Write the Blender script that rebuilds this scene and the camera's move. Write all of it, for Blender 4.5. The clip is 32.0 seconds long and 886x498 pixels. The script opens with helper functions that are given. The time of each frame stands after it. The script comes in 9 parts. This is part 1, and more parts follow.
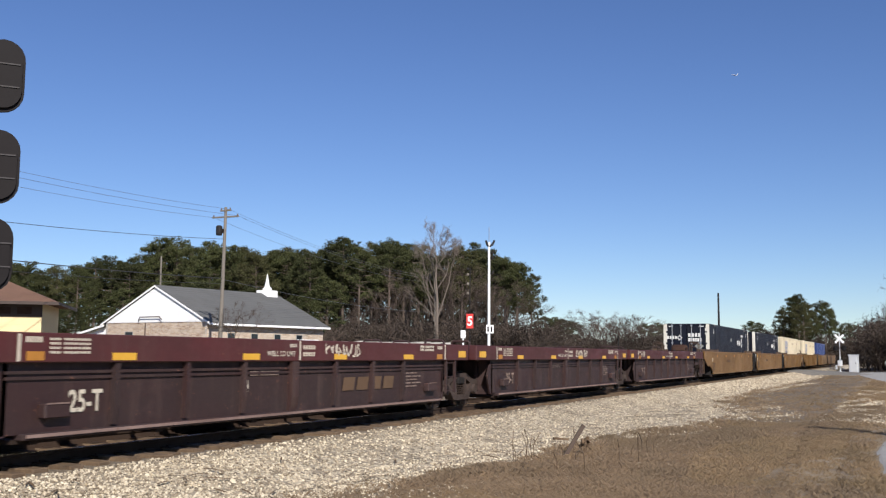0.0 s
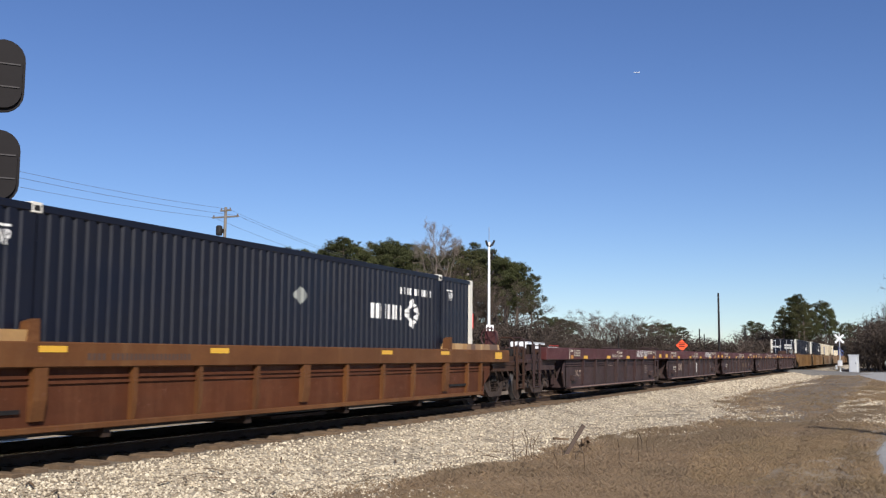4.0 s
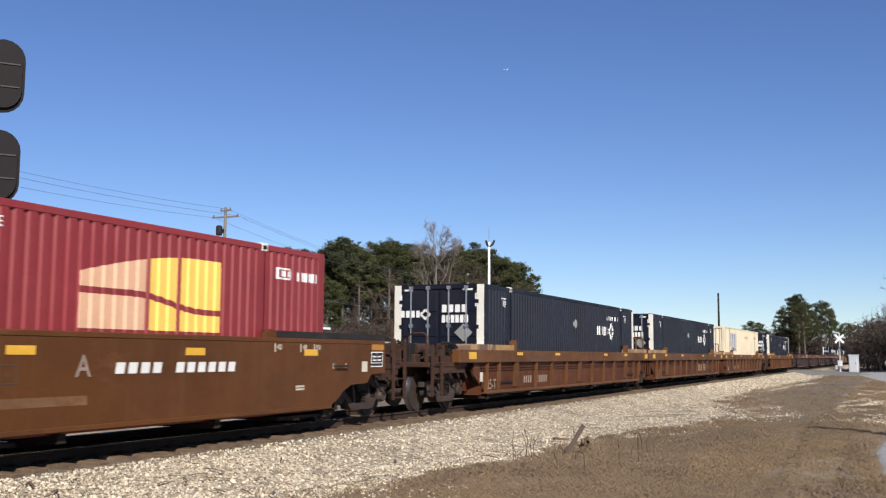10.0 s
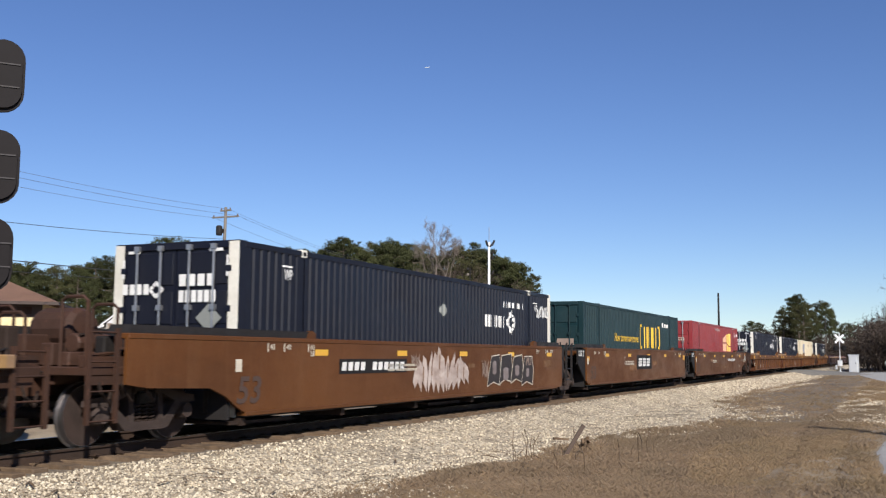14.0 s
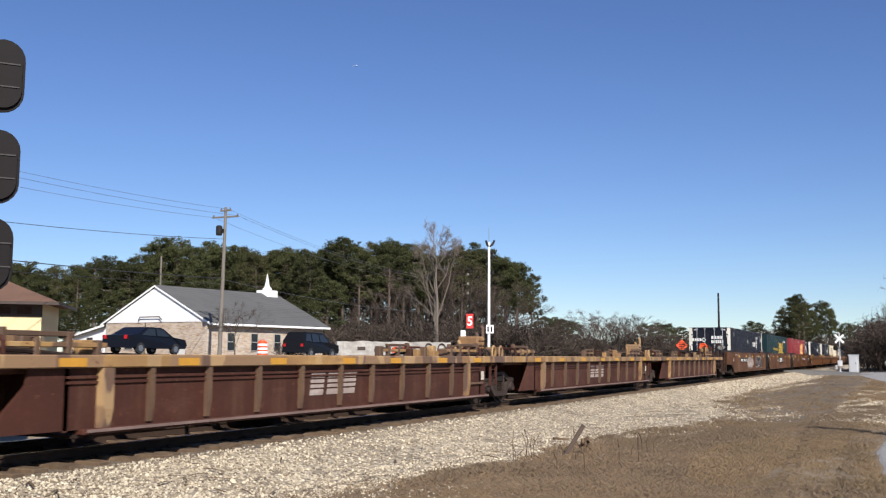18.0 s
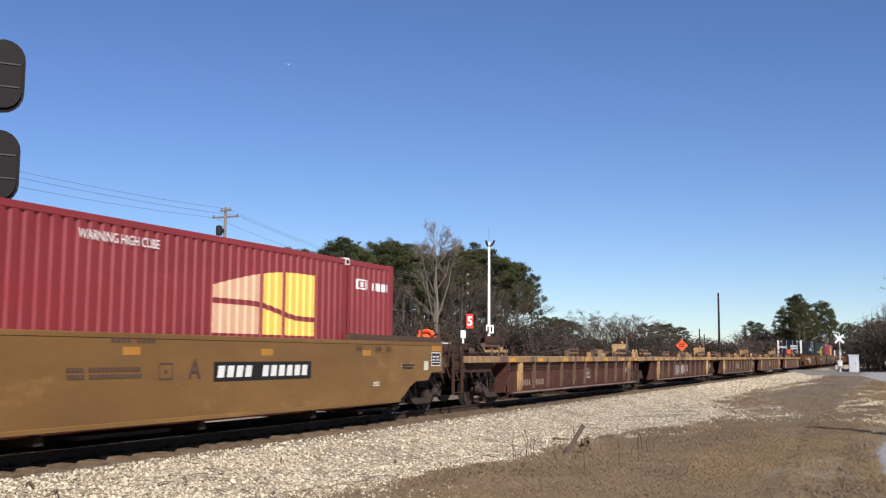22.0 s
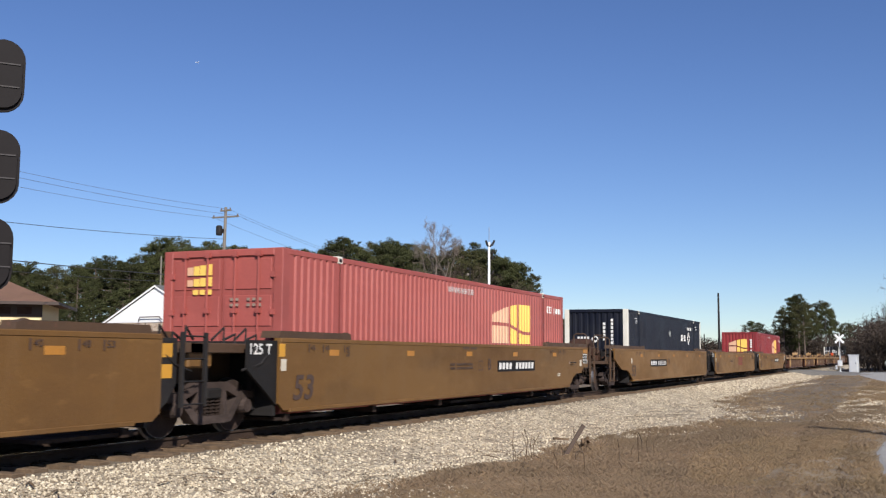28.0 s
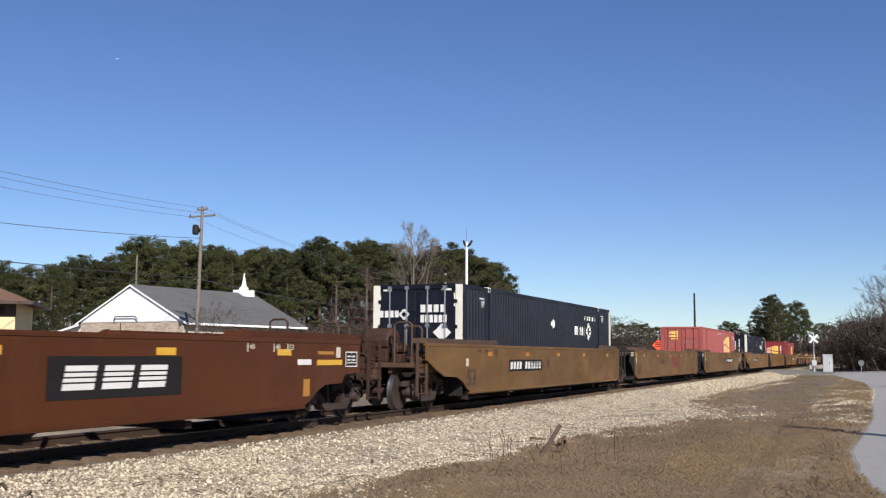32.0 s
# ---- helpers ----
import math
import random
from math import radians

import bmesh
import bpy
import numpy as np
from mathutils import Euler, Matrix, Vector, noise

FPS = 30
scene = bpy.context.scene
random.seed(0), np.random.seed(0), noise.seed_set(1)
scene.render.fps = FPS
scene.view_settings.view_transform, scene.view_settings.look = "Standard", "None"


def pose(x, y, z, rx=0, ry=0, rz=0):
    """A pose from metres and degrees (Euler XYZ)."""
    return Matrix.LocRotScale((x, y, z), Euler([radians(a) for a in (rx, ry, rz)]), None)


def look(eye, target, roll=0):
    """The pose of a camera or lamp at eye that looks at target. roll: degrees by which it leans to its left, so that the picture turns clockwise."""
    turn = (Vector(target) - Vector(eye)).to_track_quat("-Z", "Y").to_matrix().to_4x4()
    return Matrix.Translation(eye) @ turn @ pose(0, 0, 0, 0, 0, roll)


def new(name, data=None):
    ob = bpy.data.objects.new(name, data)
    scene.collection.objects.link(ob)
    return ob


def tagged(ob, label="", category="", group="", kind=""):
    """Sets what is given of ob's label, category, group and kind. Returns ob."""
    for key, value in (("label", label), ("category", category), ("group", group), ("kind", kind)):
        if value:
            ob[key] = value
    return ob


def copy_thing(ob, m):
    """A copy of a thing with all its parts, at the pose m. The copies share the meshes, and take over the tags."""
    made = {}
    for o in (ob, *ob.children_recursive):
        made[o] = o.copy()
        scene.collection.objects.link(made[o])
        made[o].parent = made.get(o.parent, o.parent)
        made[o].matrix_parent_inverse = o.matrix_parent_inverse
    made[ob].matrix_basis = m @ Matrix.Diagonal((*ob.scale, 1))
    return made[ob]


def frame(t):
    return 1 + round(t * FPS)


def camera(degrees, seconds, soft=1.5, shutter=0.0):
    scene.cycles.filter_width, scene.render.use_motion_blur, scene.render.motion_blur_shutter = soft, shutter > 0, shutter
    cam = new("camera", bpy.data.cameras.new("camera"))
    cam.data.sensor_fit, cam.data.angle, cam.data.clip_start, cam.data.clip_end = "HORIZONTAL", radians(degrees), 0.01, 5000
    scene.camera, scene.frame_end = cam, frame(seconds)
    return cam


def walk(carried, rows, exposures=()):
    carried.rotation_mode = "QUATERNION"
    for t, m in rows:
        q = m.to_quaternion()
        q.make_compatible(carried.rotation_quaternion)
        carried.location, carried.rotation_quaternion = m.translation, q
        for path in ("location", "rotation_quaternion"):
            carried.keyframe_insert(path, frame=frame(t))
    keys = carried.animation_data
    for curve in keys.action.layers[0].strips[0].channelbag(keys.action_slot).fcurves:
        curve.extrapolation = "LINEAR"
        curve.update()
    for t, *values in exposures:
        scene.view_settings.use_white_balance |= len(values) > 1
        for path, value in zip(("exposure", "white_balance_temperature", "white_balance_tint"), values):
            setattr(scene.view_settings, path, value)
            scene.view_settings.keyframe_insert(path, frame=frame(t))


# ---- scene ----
# ---- the camera: on a tripod beside the line, nudged once to the right ----
# Track along +x, rail tops at z = 0, the train runs towards +x.
EYE = (0.0, -11.043, 1.30)
TILT, LEAN = 5.967, 0.418


def aim(azimuth):
    a, p = radians(azimuth), radians(TILT)
    way = Vector((math.cos(a) * math.cos(p), math.sin(a) * math.cos(p), math.sin(p)))
    return look(EYE, Vector(EYE) + 10 * way, LEAN)


cam = camera(47.471, 32.0, soft=1.22, shutter=0.12)
walk(cam, [(0.0, aim(24.272)), (15.0, aim(24.272)), (29.0, aim(24.272)), (29.10, aim(24.272)), (29.2, aim(22.993)), (29.4, aim(22.993)), (32.0, aim(22.993))],
     exposures=[(0.0, 0.39, 6000, 14), (3.5, 0.39, 6000, 14), (5.5, 0.28, 6000, 14), (6.0, 0.09, 6000, 14), (7.0, 0.05, 6000, 14), (7.5, 0.27, 6000, 14), (8.0, 0.36, 6000, 14), (9.0, 0.45, 6000, 14), (22.0, 0.45, 6000, 14), (25.0, 0.39, 6000, 14), (32.0, 0.39, 6000, 14)])

# ---- world and sun ----
SUN_FROM = (-0.74, -0.67)
SUN_UP = 34.0
world = bpy.data.worlds.new("sky")
scene.world = world
world.use_nodes = True
wn = world.node_tree
sky = wn.nodes.new("ShaderNodeTexSky")
sky.sky_type, sky.sun_disc = "NISHITA", False
sky.sun_elevation = radians(SUN_UP)
sky.sun_rotation = math.atan2(SUN_FROM[0], SUN_FROM[1])
sky.altitude, sky.air_density, sky.dust_density, sky.ozone_density = 900, 1.0, 0.0, 4.0
wn.nodes["Background"].inputs["Strength"].default_value = 0.072
deep = wn.nodes.new("ShaderNodeHueSaturation")
deep.inputs["Saturation"].default_value = 1.07
deep.inputs["Hue"].default_value = 0.5093
wn.links.new(sky.outputs[0], deep.inputs["Color"])
wn.links.new(deep.outputs["Color"], wn.nodes["Background"].inputs["Color"])
sun = new("sun", bpy.data.lights.new("sun", "SUN"))
sun.data.energy, sun.data.angle, sun.data.color = 5.0, radians(0.53), (1.0, 0.935, 0.80)
_l = math.hypot(*SUN_FROM)
sun.matrix_world = look((SUN_FROM[0] / _l * 60, SUN_FROM[1] / _l * 60, 60 * math.tan(radians(SUN_UP))), (0, 0, 0))


# ---- materials ----
def shader(name):
    m = bpy.data.materials.new(name)
    m.use_nodes = True
    return m, m.node_tree.nodes, m.node_tree.links, m.node_tree.nodes["Principled BSDF"]


def mixed(N, L, fac, a, b):
    x = N.new("ShaderNodeMix")
    x.data_type = "RGBA"
    for socket, v in ((x.inputs["Factor"], fac), (x.inputs["A"], a), (x.inputs["B"], b)):
        if isinstance(v, (tuple, list)):
            socket.default_value = (*v[:3], 1)
        elif isinstance(v, (int, float)):
            socket.default_value = v
        else:
            L.new(v, socket)
    return x.outputs["Result"]


def noisy(N, L, scale, detail=4, stretch=(1, 1, 1), lo=0.35, hi=0.65, rough=0.6, seed=0.0, own=False):
    co = N.new("ShaderNodeTexCoord")
    mp = N.new("ShaderNodeMapping")
    mp.inputs["Scale"].default_value = stretch
    mp.inputs["Location"].default_value = (seed, seed * 0.7, seed * 1.3)
    tx = N.new("ShaderNodeTexNoise")
    tx.inputs["Scale"].default_value, tx.inputs["Detail"].default_value = scale, detail
    tx.inputs["Roughness"].default_value = rough
    rp = N.new("ShaderNodeMapRange")
    rp.inputs["From Min"].default_value, rp.inputs["From Max"].default_value = lo, hi
    L.new(co.outputs["Object"], mp.inputs["Vector"])
    if own:
        # each object takes its own stretch of the pattern
        info = N.new("ShaderNodeObjectInfo")
        shift = N.new("ShaderNodeVectorMath")
        shift.operation = "MULTIPLY_ADD"
        L.new(info.outputs["Random"], shift.inputs[0])
        shift.inputs[1].default_value = (61.0, 23.0, 17.0)
        L.new(mp.outputs["Vector"], shift.inputs[2])
        L.new(shift.outputs[0], tx.inputs["Vector"])
    else:
        L.new(mp.outputs["Vector"], tx.inputs["Vector"])
    L.new(tx.outputs["Fac"], rp.inputs["Value"])
    return rp.outputs["Result"]


def scaled(N, L, v, k):
    m = N.new("ShaderNodeMath")
    m.operation = "MULTIPLY"
    L.new(v, m.inputs[0])
    if isinstance(k, (int, float)):
        m.inputs[1].default_value = k
    else:
        L.new(k, m.inputs[1])
    return m.outputs[0]


def bumped(N, L, B, height, strength, distance):
    b = N.new("ShaderNodeBump")
    b.inputs["Strength"].default_value, b.inputs["Distance"].default_value = strength, distance
    L.new(height, b.inputs["Height"])
    L.new(b.outputs["Normal"], B.inputs["Normal"])


def paint(name, base, dirt, rough=0.55, dirty=0.5, scale=1.2, streak=0.5, streaks=None, metal=0.0, bump=0.15, chips=0.0, chip=(0.12, 0.05, 0.03), spec=0.5, patches=()):
    """Weathered paint: blotches, vertical streaks of grime, fine grain, chips of rust, patched lengths of sill."""
    m, N, L, B = shader(name)
    seed = (sum(map(ord, name)) % 97) * 0.37
    blot = noisy(N, L, scale, 6, (0.5, 1, 1), 0.38, 0.68, 0.65, seed, True)
    c = mixed(N, L, scaled(N, L, blot, dirty), base, dirt)
    worn = noisy(N, L, 0.55, 5, (0.6, 1, 1.5), 0.52, 0.60, 0.55, seed + 12, True)
    c = mixed(N, L, scaled(N, L, worn, 0.5 * dirty), c, tuple(v * 0.55 + 0.004 for v in base))
    rub = noisy(N, L, 1.6, 6, (0.45, 1, 1.2), 0.60, 0.70, 0.65, seed + 17, True)
    c = mixed(N, L, scaled(N, L, rub, 0.55 * dirty), c, tuple(min(0.8, v * 1.5 + 0.012) for v in base))
    st = noisy(N, L, 2.2, 6, (1.1, 1.1, 0.14), 0.50, 0.78, 0.75, seed + 3, True)
    c = mixed(N, L, scaled(N, L, st, streak), c, streaks or dirt)
    fine = noisy(N, L, 22, 5, (1, 1, 1), 0.3, 0.7, 0.7, seed + 5)
    c = mixed(N, L, scaled(N, L, fine, 0.34), c, tuple(v * 0.55 for v in base))
    for k, (cut, share, ink) in enumerate(patches):
        # lengths of the sill that were repainted or rubbed bare, each with a ragged edge
        ln = noisy(N, L, 0.9 + 0.5 * k, 3, (1, 0.05, 0.30), cut, cut + 0.02, 0.45, seed + 31 + 9 * k, True)
        c = mixed(N, L, scaled(N, L, ln, share), c, ink)
    if chips:
        ch = noisy(N, L, 7, 8, (1, 1, 1), 0.66 - 0.1 * chips, 0.68 - 0.1 * chips, 0.75, seed + 8)
        c = mixed(N, L, scaled(N, L, ch, 0.85), c, chip)
    info = N.new("ShaderNodeObjectInfo")
    hs = N.new("ShaderNodeHueSaturation")
    vr = N.new("ShaderNodeMapRange")
    vr.inputs["To Min"].default_value, vr.inputs["To Max"].default_value = 0.93, 1.07
    L.new(info.outputs["Random"], vr.inputs["Value"])
    L.new(vr.outputs["Result"], hs.inputs["Value"])
    L.new(c, hs.inputs["Color"])
    L.new(hs.outputs["Color"], B.inputs["Base Color"])
    B.inputs["Metallic"].default_value = metal
    B.inputs["Specular IOR Level"].default_value = spec
    r = N.new("ShaderNodeMapRange")
    r.inputs["To Min"].default_value, r.inputs["To Max"].default_value = max(0.05, rough - 0.12), min(1, rough + 0.18)
    L.new(blot, r.inputs["Value"])
    L.new(r.outputs["Result"], B.inputs["Roughness"])
    bumped(N, L, B, fine, bump, 0.01)
    return m


def plain(name, base, rough=0.6, metal=0.0, grain=18, vary=0.25, bump=0.2):
    m, N, L, B = shader(name)
    seed = (sum(map(ord, name)) % 89) * 0.31
    a = noisy(N, L, grain, 5, (1, 1, 1), 0.3, 0.7, 0.65, seed)
    b = noisy(N, L, grain * 0.12, 3, (1, 1, 1), 0.35, 0.65, 0.6, seed + 2)
    c = mixed(N, L, scaled(N, L, a, vary), base, tuple(v * 0.55 for v in base))
    c = mixed(N, L, scaled(N, L, b, vary), c, tuple(min(1, v * 1.3) for v in base))
    L.new(c, B.inputs["Base Color"])
    B.inputs["Roughness"].default_value, B.inputs["Metallic"].default_value = rough, metal
    bumped(N, L, B, a, bump, 0.01)
    return m


def leafy(name, a, b, rough=0.7, patch=0.0, thin=0.0):
    """Foliage: each leaf or needle tuft a little different, with darker and paler patches of growth."""
    m, N, L, B = shader(name)
    g = N.new("ShaderNodeNewGeometry")
    info = N.new("ShaderNodeObjectInfo")
    c = mixed(N, L, g.outputs["Random Per Island"], a, b)
    if patch:
        big = noisy(N, L, 0.42, 5, (0.6, 1.1, 1), 0.46, 0.60, 0.65, 3.0)
        fine = noisy(N, L, 2.6, 4, (0.7, 1, 1), 0.42, 0.62, 0.6, 9.0)
        c = mixed(N, L, scaled(N, L, big, patch), c, (b[0] * 0.72, b[1] * 0.80, b[2] * 0.82))
        c = mixed(N, L, scaled(N, L, fine, 0.6 * patch), c, (b[0] * 0.85, b[1] * 0.85, b[2] * 0.85))
    hs = N.new("ShaderNodeHueSaturation")
    vr = N.new("ShaderNodeMapRange")
    vr.inputs["To Min"].default_value, vr.inputs["To Max"].default_value = 0.7, 1.3
    L.new(info.outputs["Random"], vr.inputs["Value"])
    L.new(vr.outputs["Result"], hs.inputs["Value"])
    L.new(c, hs.inputs["Color"])
    L.new(hs.outputs["Color"], B.inputs["Base Color"])
    B.inputs["Roughness"].default_value = rough
    B.inputs["Specular IOR Level"].default_value = 0.2
    if thin:
        tr = N.new("ShaderNodeBsdfTranslucent")
        mx = N.new("ShaderNodeMixShader")
        mx.inputs[0].default_value = thin
        L.new(hs.outputs["Color"], tr.inputs["Color"])
        L.new(B.outputs[0], mx.inputs[1])
        L.new(tr.outputs[0], mx.inputs[2])
        L.new(mx.outputs[0], N["Material Output"].inputs["Surface"])
    return m


M = {
    "maroon": paint("maroon paint", (0.078, 0.015, 0.014), (0.045, 0.015, 0.013), 0.6, 0.7, 0.9, 0.5, (0.09, 0.055, 0.045), chips=0.2),
    "maroon_low": paint("maroon grimy paint", (0.036, 0.0145, 0.0128), (0.022, 0.012, 0.0105), 0.7, 0.8, 0.8, 0.6, (0.11, 0.065, 0.05), chips=0.4),
    "orange_low": paint("rusty orange-brown paint", (0.088, 0.027, 0.0095), (0.044, 0.016, 0.008), 0.65, 0.75, 0.8, 0.5, (0.17, 0.075, 0.034), chips=0.45, spec=0.2),
    "orange_top": paint("faded orange-brown paint", (0.128, 0.050, 0.0145), (0.066, 0.026, 0.011), 0.6, 0.8, 0.8, 0.5, (0.21, 0.11, 0.045), chips=0.35, spec=0.25),
    "brown": paint("brown freight car paint", (0.108, 0.039, 0.0095), (0.062, 0.023, 0.008), 0.5, 0.75, 0.6, 0.35, (0.16, 0.082, 0.036), chips=0.12, spec=0.22),
    "brown_red": paint("red-brown freight car paint", (0.078, 0.0235, 0.0066), (0.050, 0.016, 0.006), 0.5, 0.6, 0.6, 0.3, (0.13, 0.052, 0.027), chips=0.08, spec=0.22),
    "tan": paint("tan yellow freight car paint", (0.208, 0.107, 0.031), (0.120, 0.062, 0.021), 0.5, 0.8, 0.38, 0.45, (0.14, 0.078, 0.032), chips=0.06, spec=0.3),
    "tan_old": paint("browned tan freight car paint", (0.160, 0.080, 0.021), (0.088, 0.043, 0.015), 0.55, 0.85, 0.38, 0.5, (0.17, 0.098, 0.042), chips=0.1, spec=0.3),
    "tan_top": paint("rusted tan paint", (0.080, 0.043, 0.020), (0.055, 0.030, 0.017), 0.65, 0.8, 1.5, 0.4, chips=0.5),
    "ychord": paint("worn yellow sill paint", (0.40, 0.235, 0.080), (0.17, 0.08, 0.045), 0.65, 0.85, 1.0, 0.3, (0.15, 0.07, 0.05), chips=0.35,
                    patches=((0.52, 0.75, (0.21, 0.13, 0.075)), (0.565, 0.8, (0.085, 0.05, 0.04)), (0.57, 0.6, (0.44, 0.285, 0.13)))),
    "ylow": paint("dark rusted well side", (0.078, 0.028, 0.018), (0.042, 0.017, 0.012), 0.7, 0.8, 0.8, 0.6, (0.14, 0.075, 0.045), chips=0.5, spec=0.2),
    "yrib": paint("rust-worn yellow-brown ribs", (0.135, 0.078, 0.042), (0.070, 0.038, 0.027), 0.65, 0.85, 1.0, 0.4, (0.085, 0.048, 0.035), chips=0.5),
    "gear_brown": paint("dark brown end gear", (0.058, 0.027, 0.016), (0.028, 0.015, 0.010), 0.7, 0.8, 2.0, 0.4, chips=0.3, spec=0.25),
    # pale tone that puts the sun caught by edges into the colour
    "edge_sunlit": paint("dust-covered sill", (0.24, 0.165, 0.14), (0.12, 0.075, 0.06), 0.8, 0.8, 2.0, 0.4, (0.06, 0.04, 0.035), chips=0.5, spec=0.2),
    "grime": paint("black truck grime", (0.015, 0.012, 0.011), (0.008, 0.007, 0.006), 0.8, 0.7, 3.0, 0.4, (0.035, 0.026, 0.02), bump=0.4, spec=0.25),
    "grime_brown": paint("brown brake dust", (0.034, 0.021, 0.015), (0.016, 0.011, 0.009), 0.8, 0.7, 3.0, 0.4, bump=0.4, spec=0.2),
    "frame_dust": paint("dusty brown cast steel", (0.060, 0.042, 0.035), (0.024, 0.017, 0.014), 0.8, 0.8, 3.0, 0.5, (0.07, 0.05, 0.04), bump=0.4, spec=0.2),
    "wheel_rust": paint("rusty brown wheel steel", (0.052, 0.034, 0.027), (0.024, 0.017, 0.014), 0.8, 0.8, 3.0, 0.5, (0.07, 0.05, 0.04), bump=0.4, spec=0.2),
    "tread": plain("polished wheel steel", (0.30, 0.28, 0.27), 0.42, 1.0, 40, 0.2),
    "steel_dark": paint("dark steel", (0.022, 0.019, 0.018), (0.013, 0.011, 0.010), 0.65, 0.6, 3, 0.3, spec=0.25),
    "black": paint("black paint", (0.013, 0.012, 0.012), (0.022, 0.018, 0.016), 0.65, 0.6, 2.0, 0.3, spec=0.2),
    "reflector": plain("yellow reflector tape", (0.62, 0.34, 0.03), 0.4, 0, 30, 0.25),
    "tape_dull": plain("dulled amber reflector tape", (0.36, 0.155, 0.022), 0.5, 0, 30, 0.4),
    "tape_orange": plain("dulled orange reflector tape", (0.50, 0.245, 0.025), 0.5, 0, 30, 0.35),
    "overspray": paint("faded pinkish-white overspray", (0.24, 0.195, 0.185), (0.13, 0.10, 0.092), 0.7, 0.8, 3.0, 0.5, (0.30, 0.26, 0.25), spec=0.2),
    "piece_dark": plain("charcoal spray paint", (0.022, 0.016, 0.015), 0.6, 0, 8, 0.4),
    "piece_pale": paint("smudged pale spray paint", (0.46, 0.38, 0.33), (0.22, 0.15, 0.12), 0.6, 0.8, 4.0, 0.5, (0.55, 0.48, 0.44), spec=0.2),
    "scuffed": paint("rubbed pale brown paint", (0.20, 0.105, 0.05), (0.11, 0.045, 0.014), 0.6, 0.9, 5.0, 0.6, (0.11, 0.045, 0.014), spec=0.2),
    "placard_grey": plain("dulled placard metal", (0.20, 0.205, 0.185), 0.5, 0, 14, 0.25),
    "white_mark": plain("white stencil paint", (0.66, 0.64, 0.60), 0.6, 0, 25, 0.25),
    "cream_mark": plain("dirty cream stencil paint", (0.52, 0.46, 0.36), 0.65, 0, 25, 0.35),
    "dim_mark": plain("faded stencil paint", (0.25, 0.18, 0.14), 0.7, 0, 25, 0.4),
    "dark_mark": plain("dark stencil paint", (0.060, 0.035, 0.025), 0.6, 0, 25, 0.3),
    "red_mark": plain("red lettering paint", (0.20, 0.035, 0.025), 0.55, 0, 20, 0.25),
    "yellow_mark": plain("yellow lettering paint", (0.75, 0.46, 0.02), 0.5, 0, 20, 0.2),
    "gold_mark": plain("gold emblem paint", (0.78, 0.50, 0.10), 0.5, 0, 14, 0.2),
    "pale_gold": plain("pale gold emblem paint", (0.62, 0.36, 0.22), 0.5, 0, 14, 0.2),
    "gold_faded": plain("faded gold lettering", (0.105, 0.060, 0.030), 0.7, 0, 14, 0.4),
    "blue_mark": plain("blue lettering paint", (0.045, 0.10, 0.26), 0.5, 0, 20, 0.25),
    "navy": paint("navy container paint", (0.0050, 0.0062, 0.0145), (0.0085, 0.0090, 0.0140), 0.5, 0.6, 0.7, 0.35, (0.019, 0.019, 0.023), bump=0.06, spec=0.3),
    "cream": paint("cream container paint", (0.68, 0.58, 0.40), (0.56, 0.46, 0.31), 0.5, 0.45, 0.8, 0.35, (0.42, 0.30, 0.17), bump=0.08, chips=0.05, chip=(0.25, 0.13, 0.06)),
    "red": paint("red container paint", (0.235, 0.024, 0.026), (0.20, 0.030, 0.030), 0.45, 0.5, 0.7, 0.3, (0.30, 0.075, 0.06), bump=0.06),
    "red_faded": paint("sun-faded red container paint", (0.34, 0.080, 0.064), (0.29, 0.064, 0.055), 0.55, 0.5, 0.7, 0.3, (0.40, 0.13, 0.10), bump=0.06),
    "green": paint("dark green container paint", (0.008, 0.027, 0.030), (0.014, 0.031, 0.034), 0.5, 0.5, 0.7, 0.3, (0.03, 0.045, 0.045), bump=0.06, spec=0.3),
    "blue": paint("blue container paint", (0.035, 0.06, 0.20), (0.04, 0.06, 0.15), 0.45, 0.5, 0.7, 0.3),
    "post_white": paint("white corner post paint", (0.72, 0.68, 0.58), (0.5, 0.45, 0.36), 0.5, 0.4, 1.5, 0.3, (0.4, 0.33, 0.25)),
    "galv": plain("galvanised steel", (0.45, 0.45, 0.45), 0.4, 0.85, 30, 0.25),
    "rail": paint("rusty rail steel", (0.055, 0.034, 0.023), (0.03, 0.02, 0.015), 0.8, 0.7, 3, 0.3, spec=0.2),
    "rail_top": plain("polished rail head", (0.5, 0.48, 0.46), 0.25, 1.0, 50, 0.2),
    "tie": paint("weathered creosoted wood", (0.165, 0.110, 0.066), (0.070, 0.048, 0.032), 0.85, 0.8, 5, 0.5, (0.18, 0.145, 0.11), bump=0.6, spec=0.2),
    "brake_orange": plain("fluorescent orange cloth", (0.75, 0.10, 0.02), 0.7, 0, 12, 0.3),
}


# ---- mesh tools ----
def finish(name, bm, material, smooth=False):
    me = bpy.data.meshes.new(name)
    bmesh.ops.recalc_face_normals(bm, faces=bm.faces)
    bm.to_mesh(me)
    bm.free()
    for mt in material if isinstance(material, (list, tuple)) else (material,):
        me.materials.append(mt)
    if smooth:
        me.polygons.foreach_set("use_smooth", [True] * len(me.polygons))
    return me


# marks of many strokes, too small to lift away one by one
STROKES = {"stencil", "door_stencil", "door_emblem", "data_stencil", "owner_mark", "number_stencil", "graffiti", "plate_marking", "writing"}


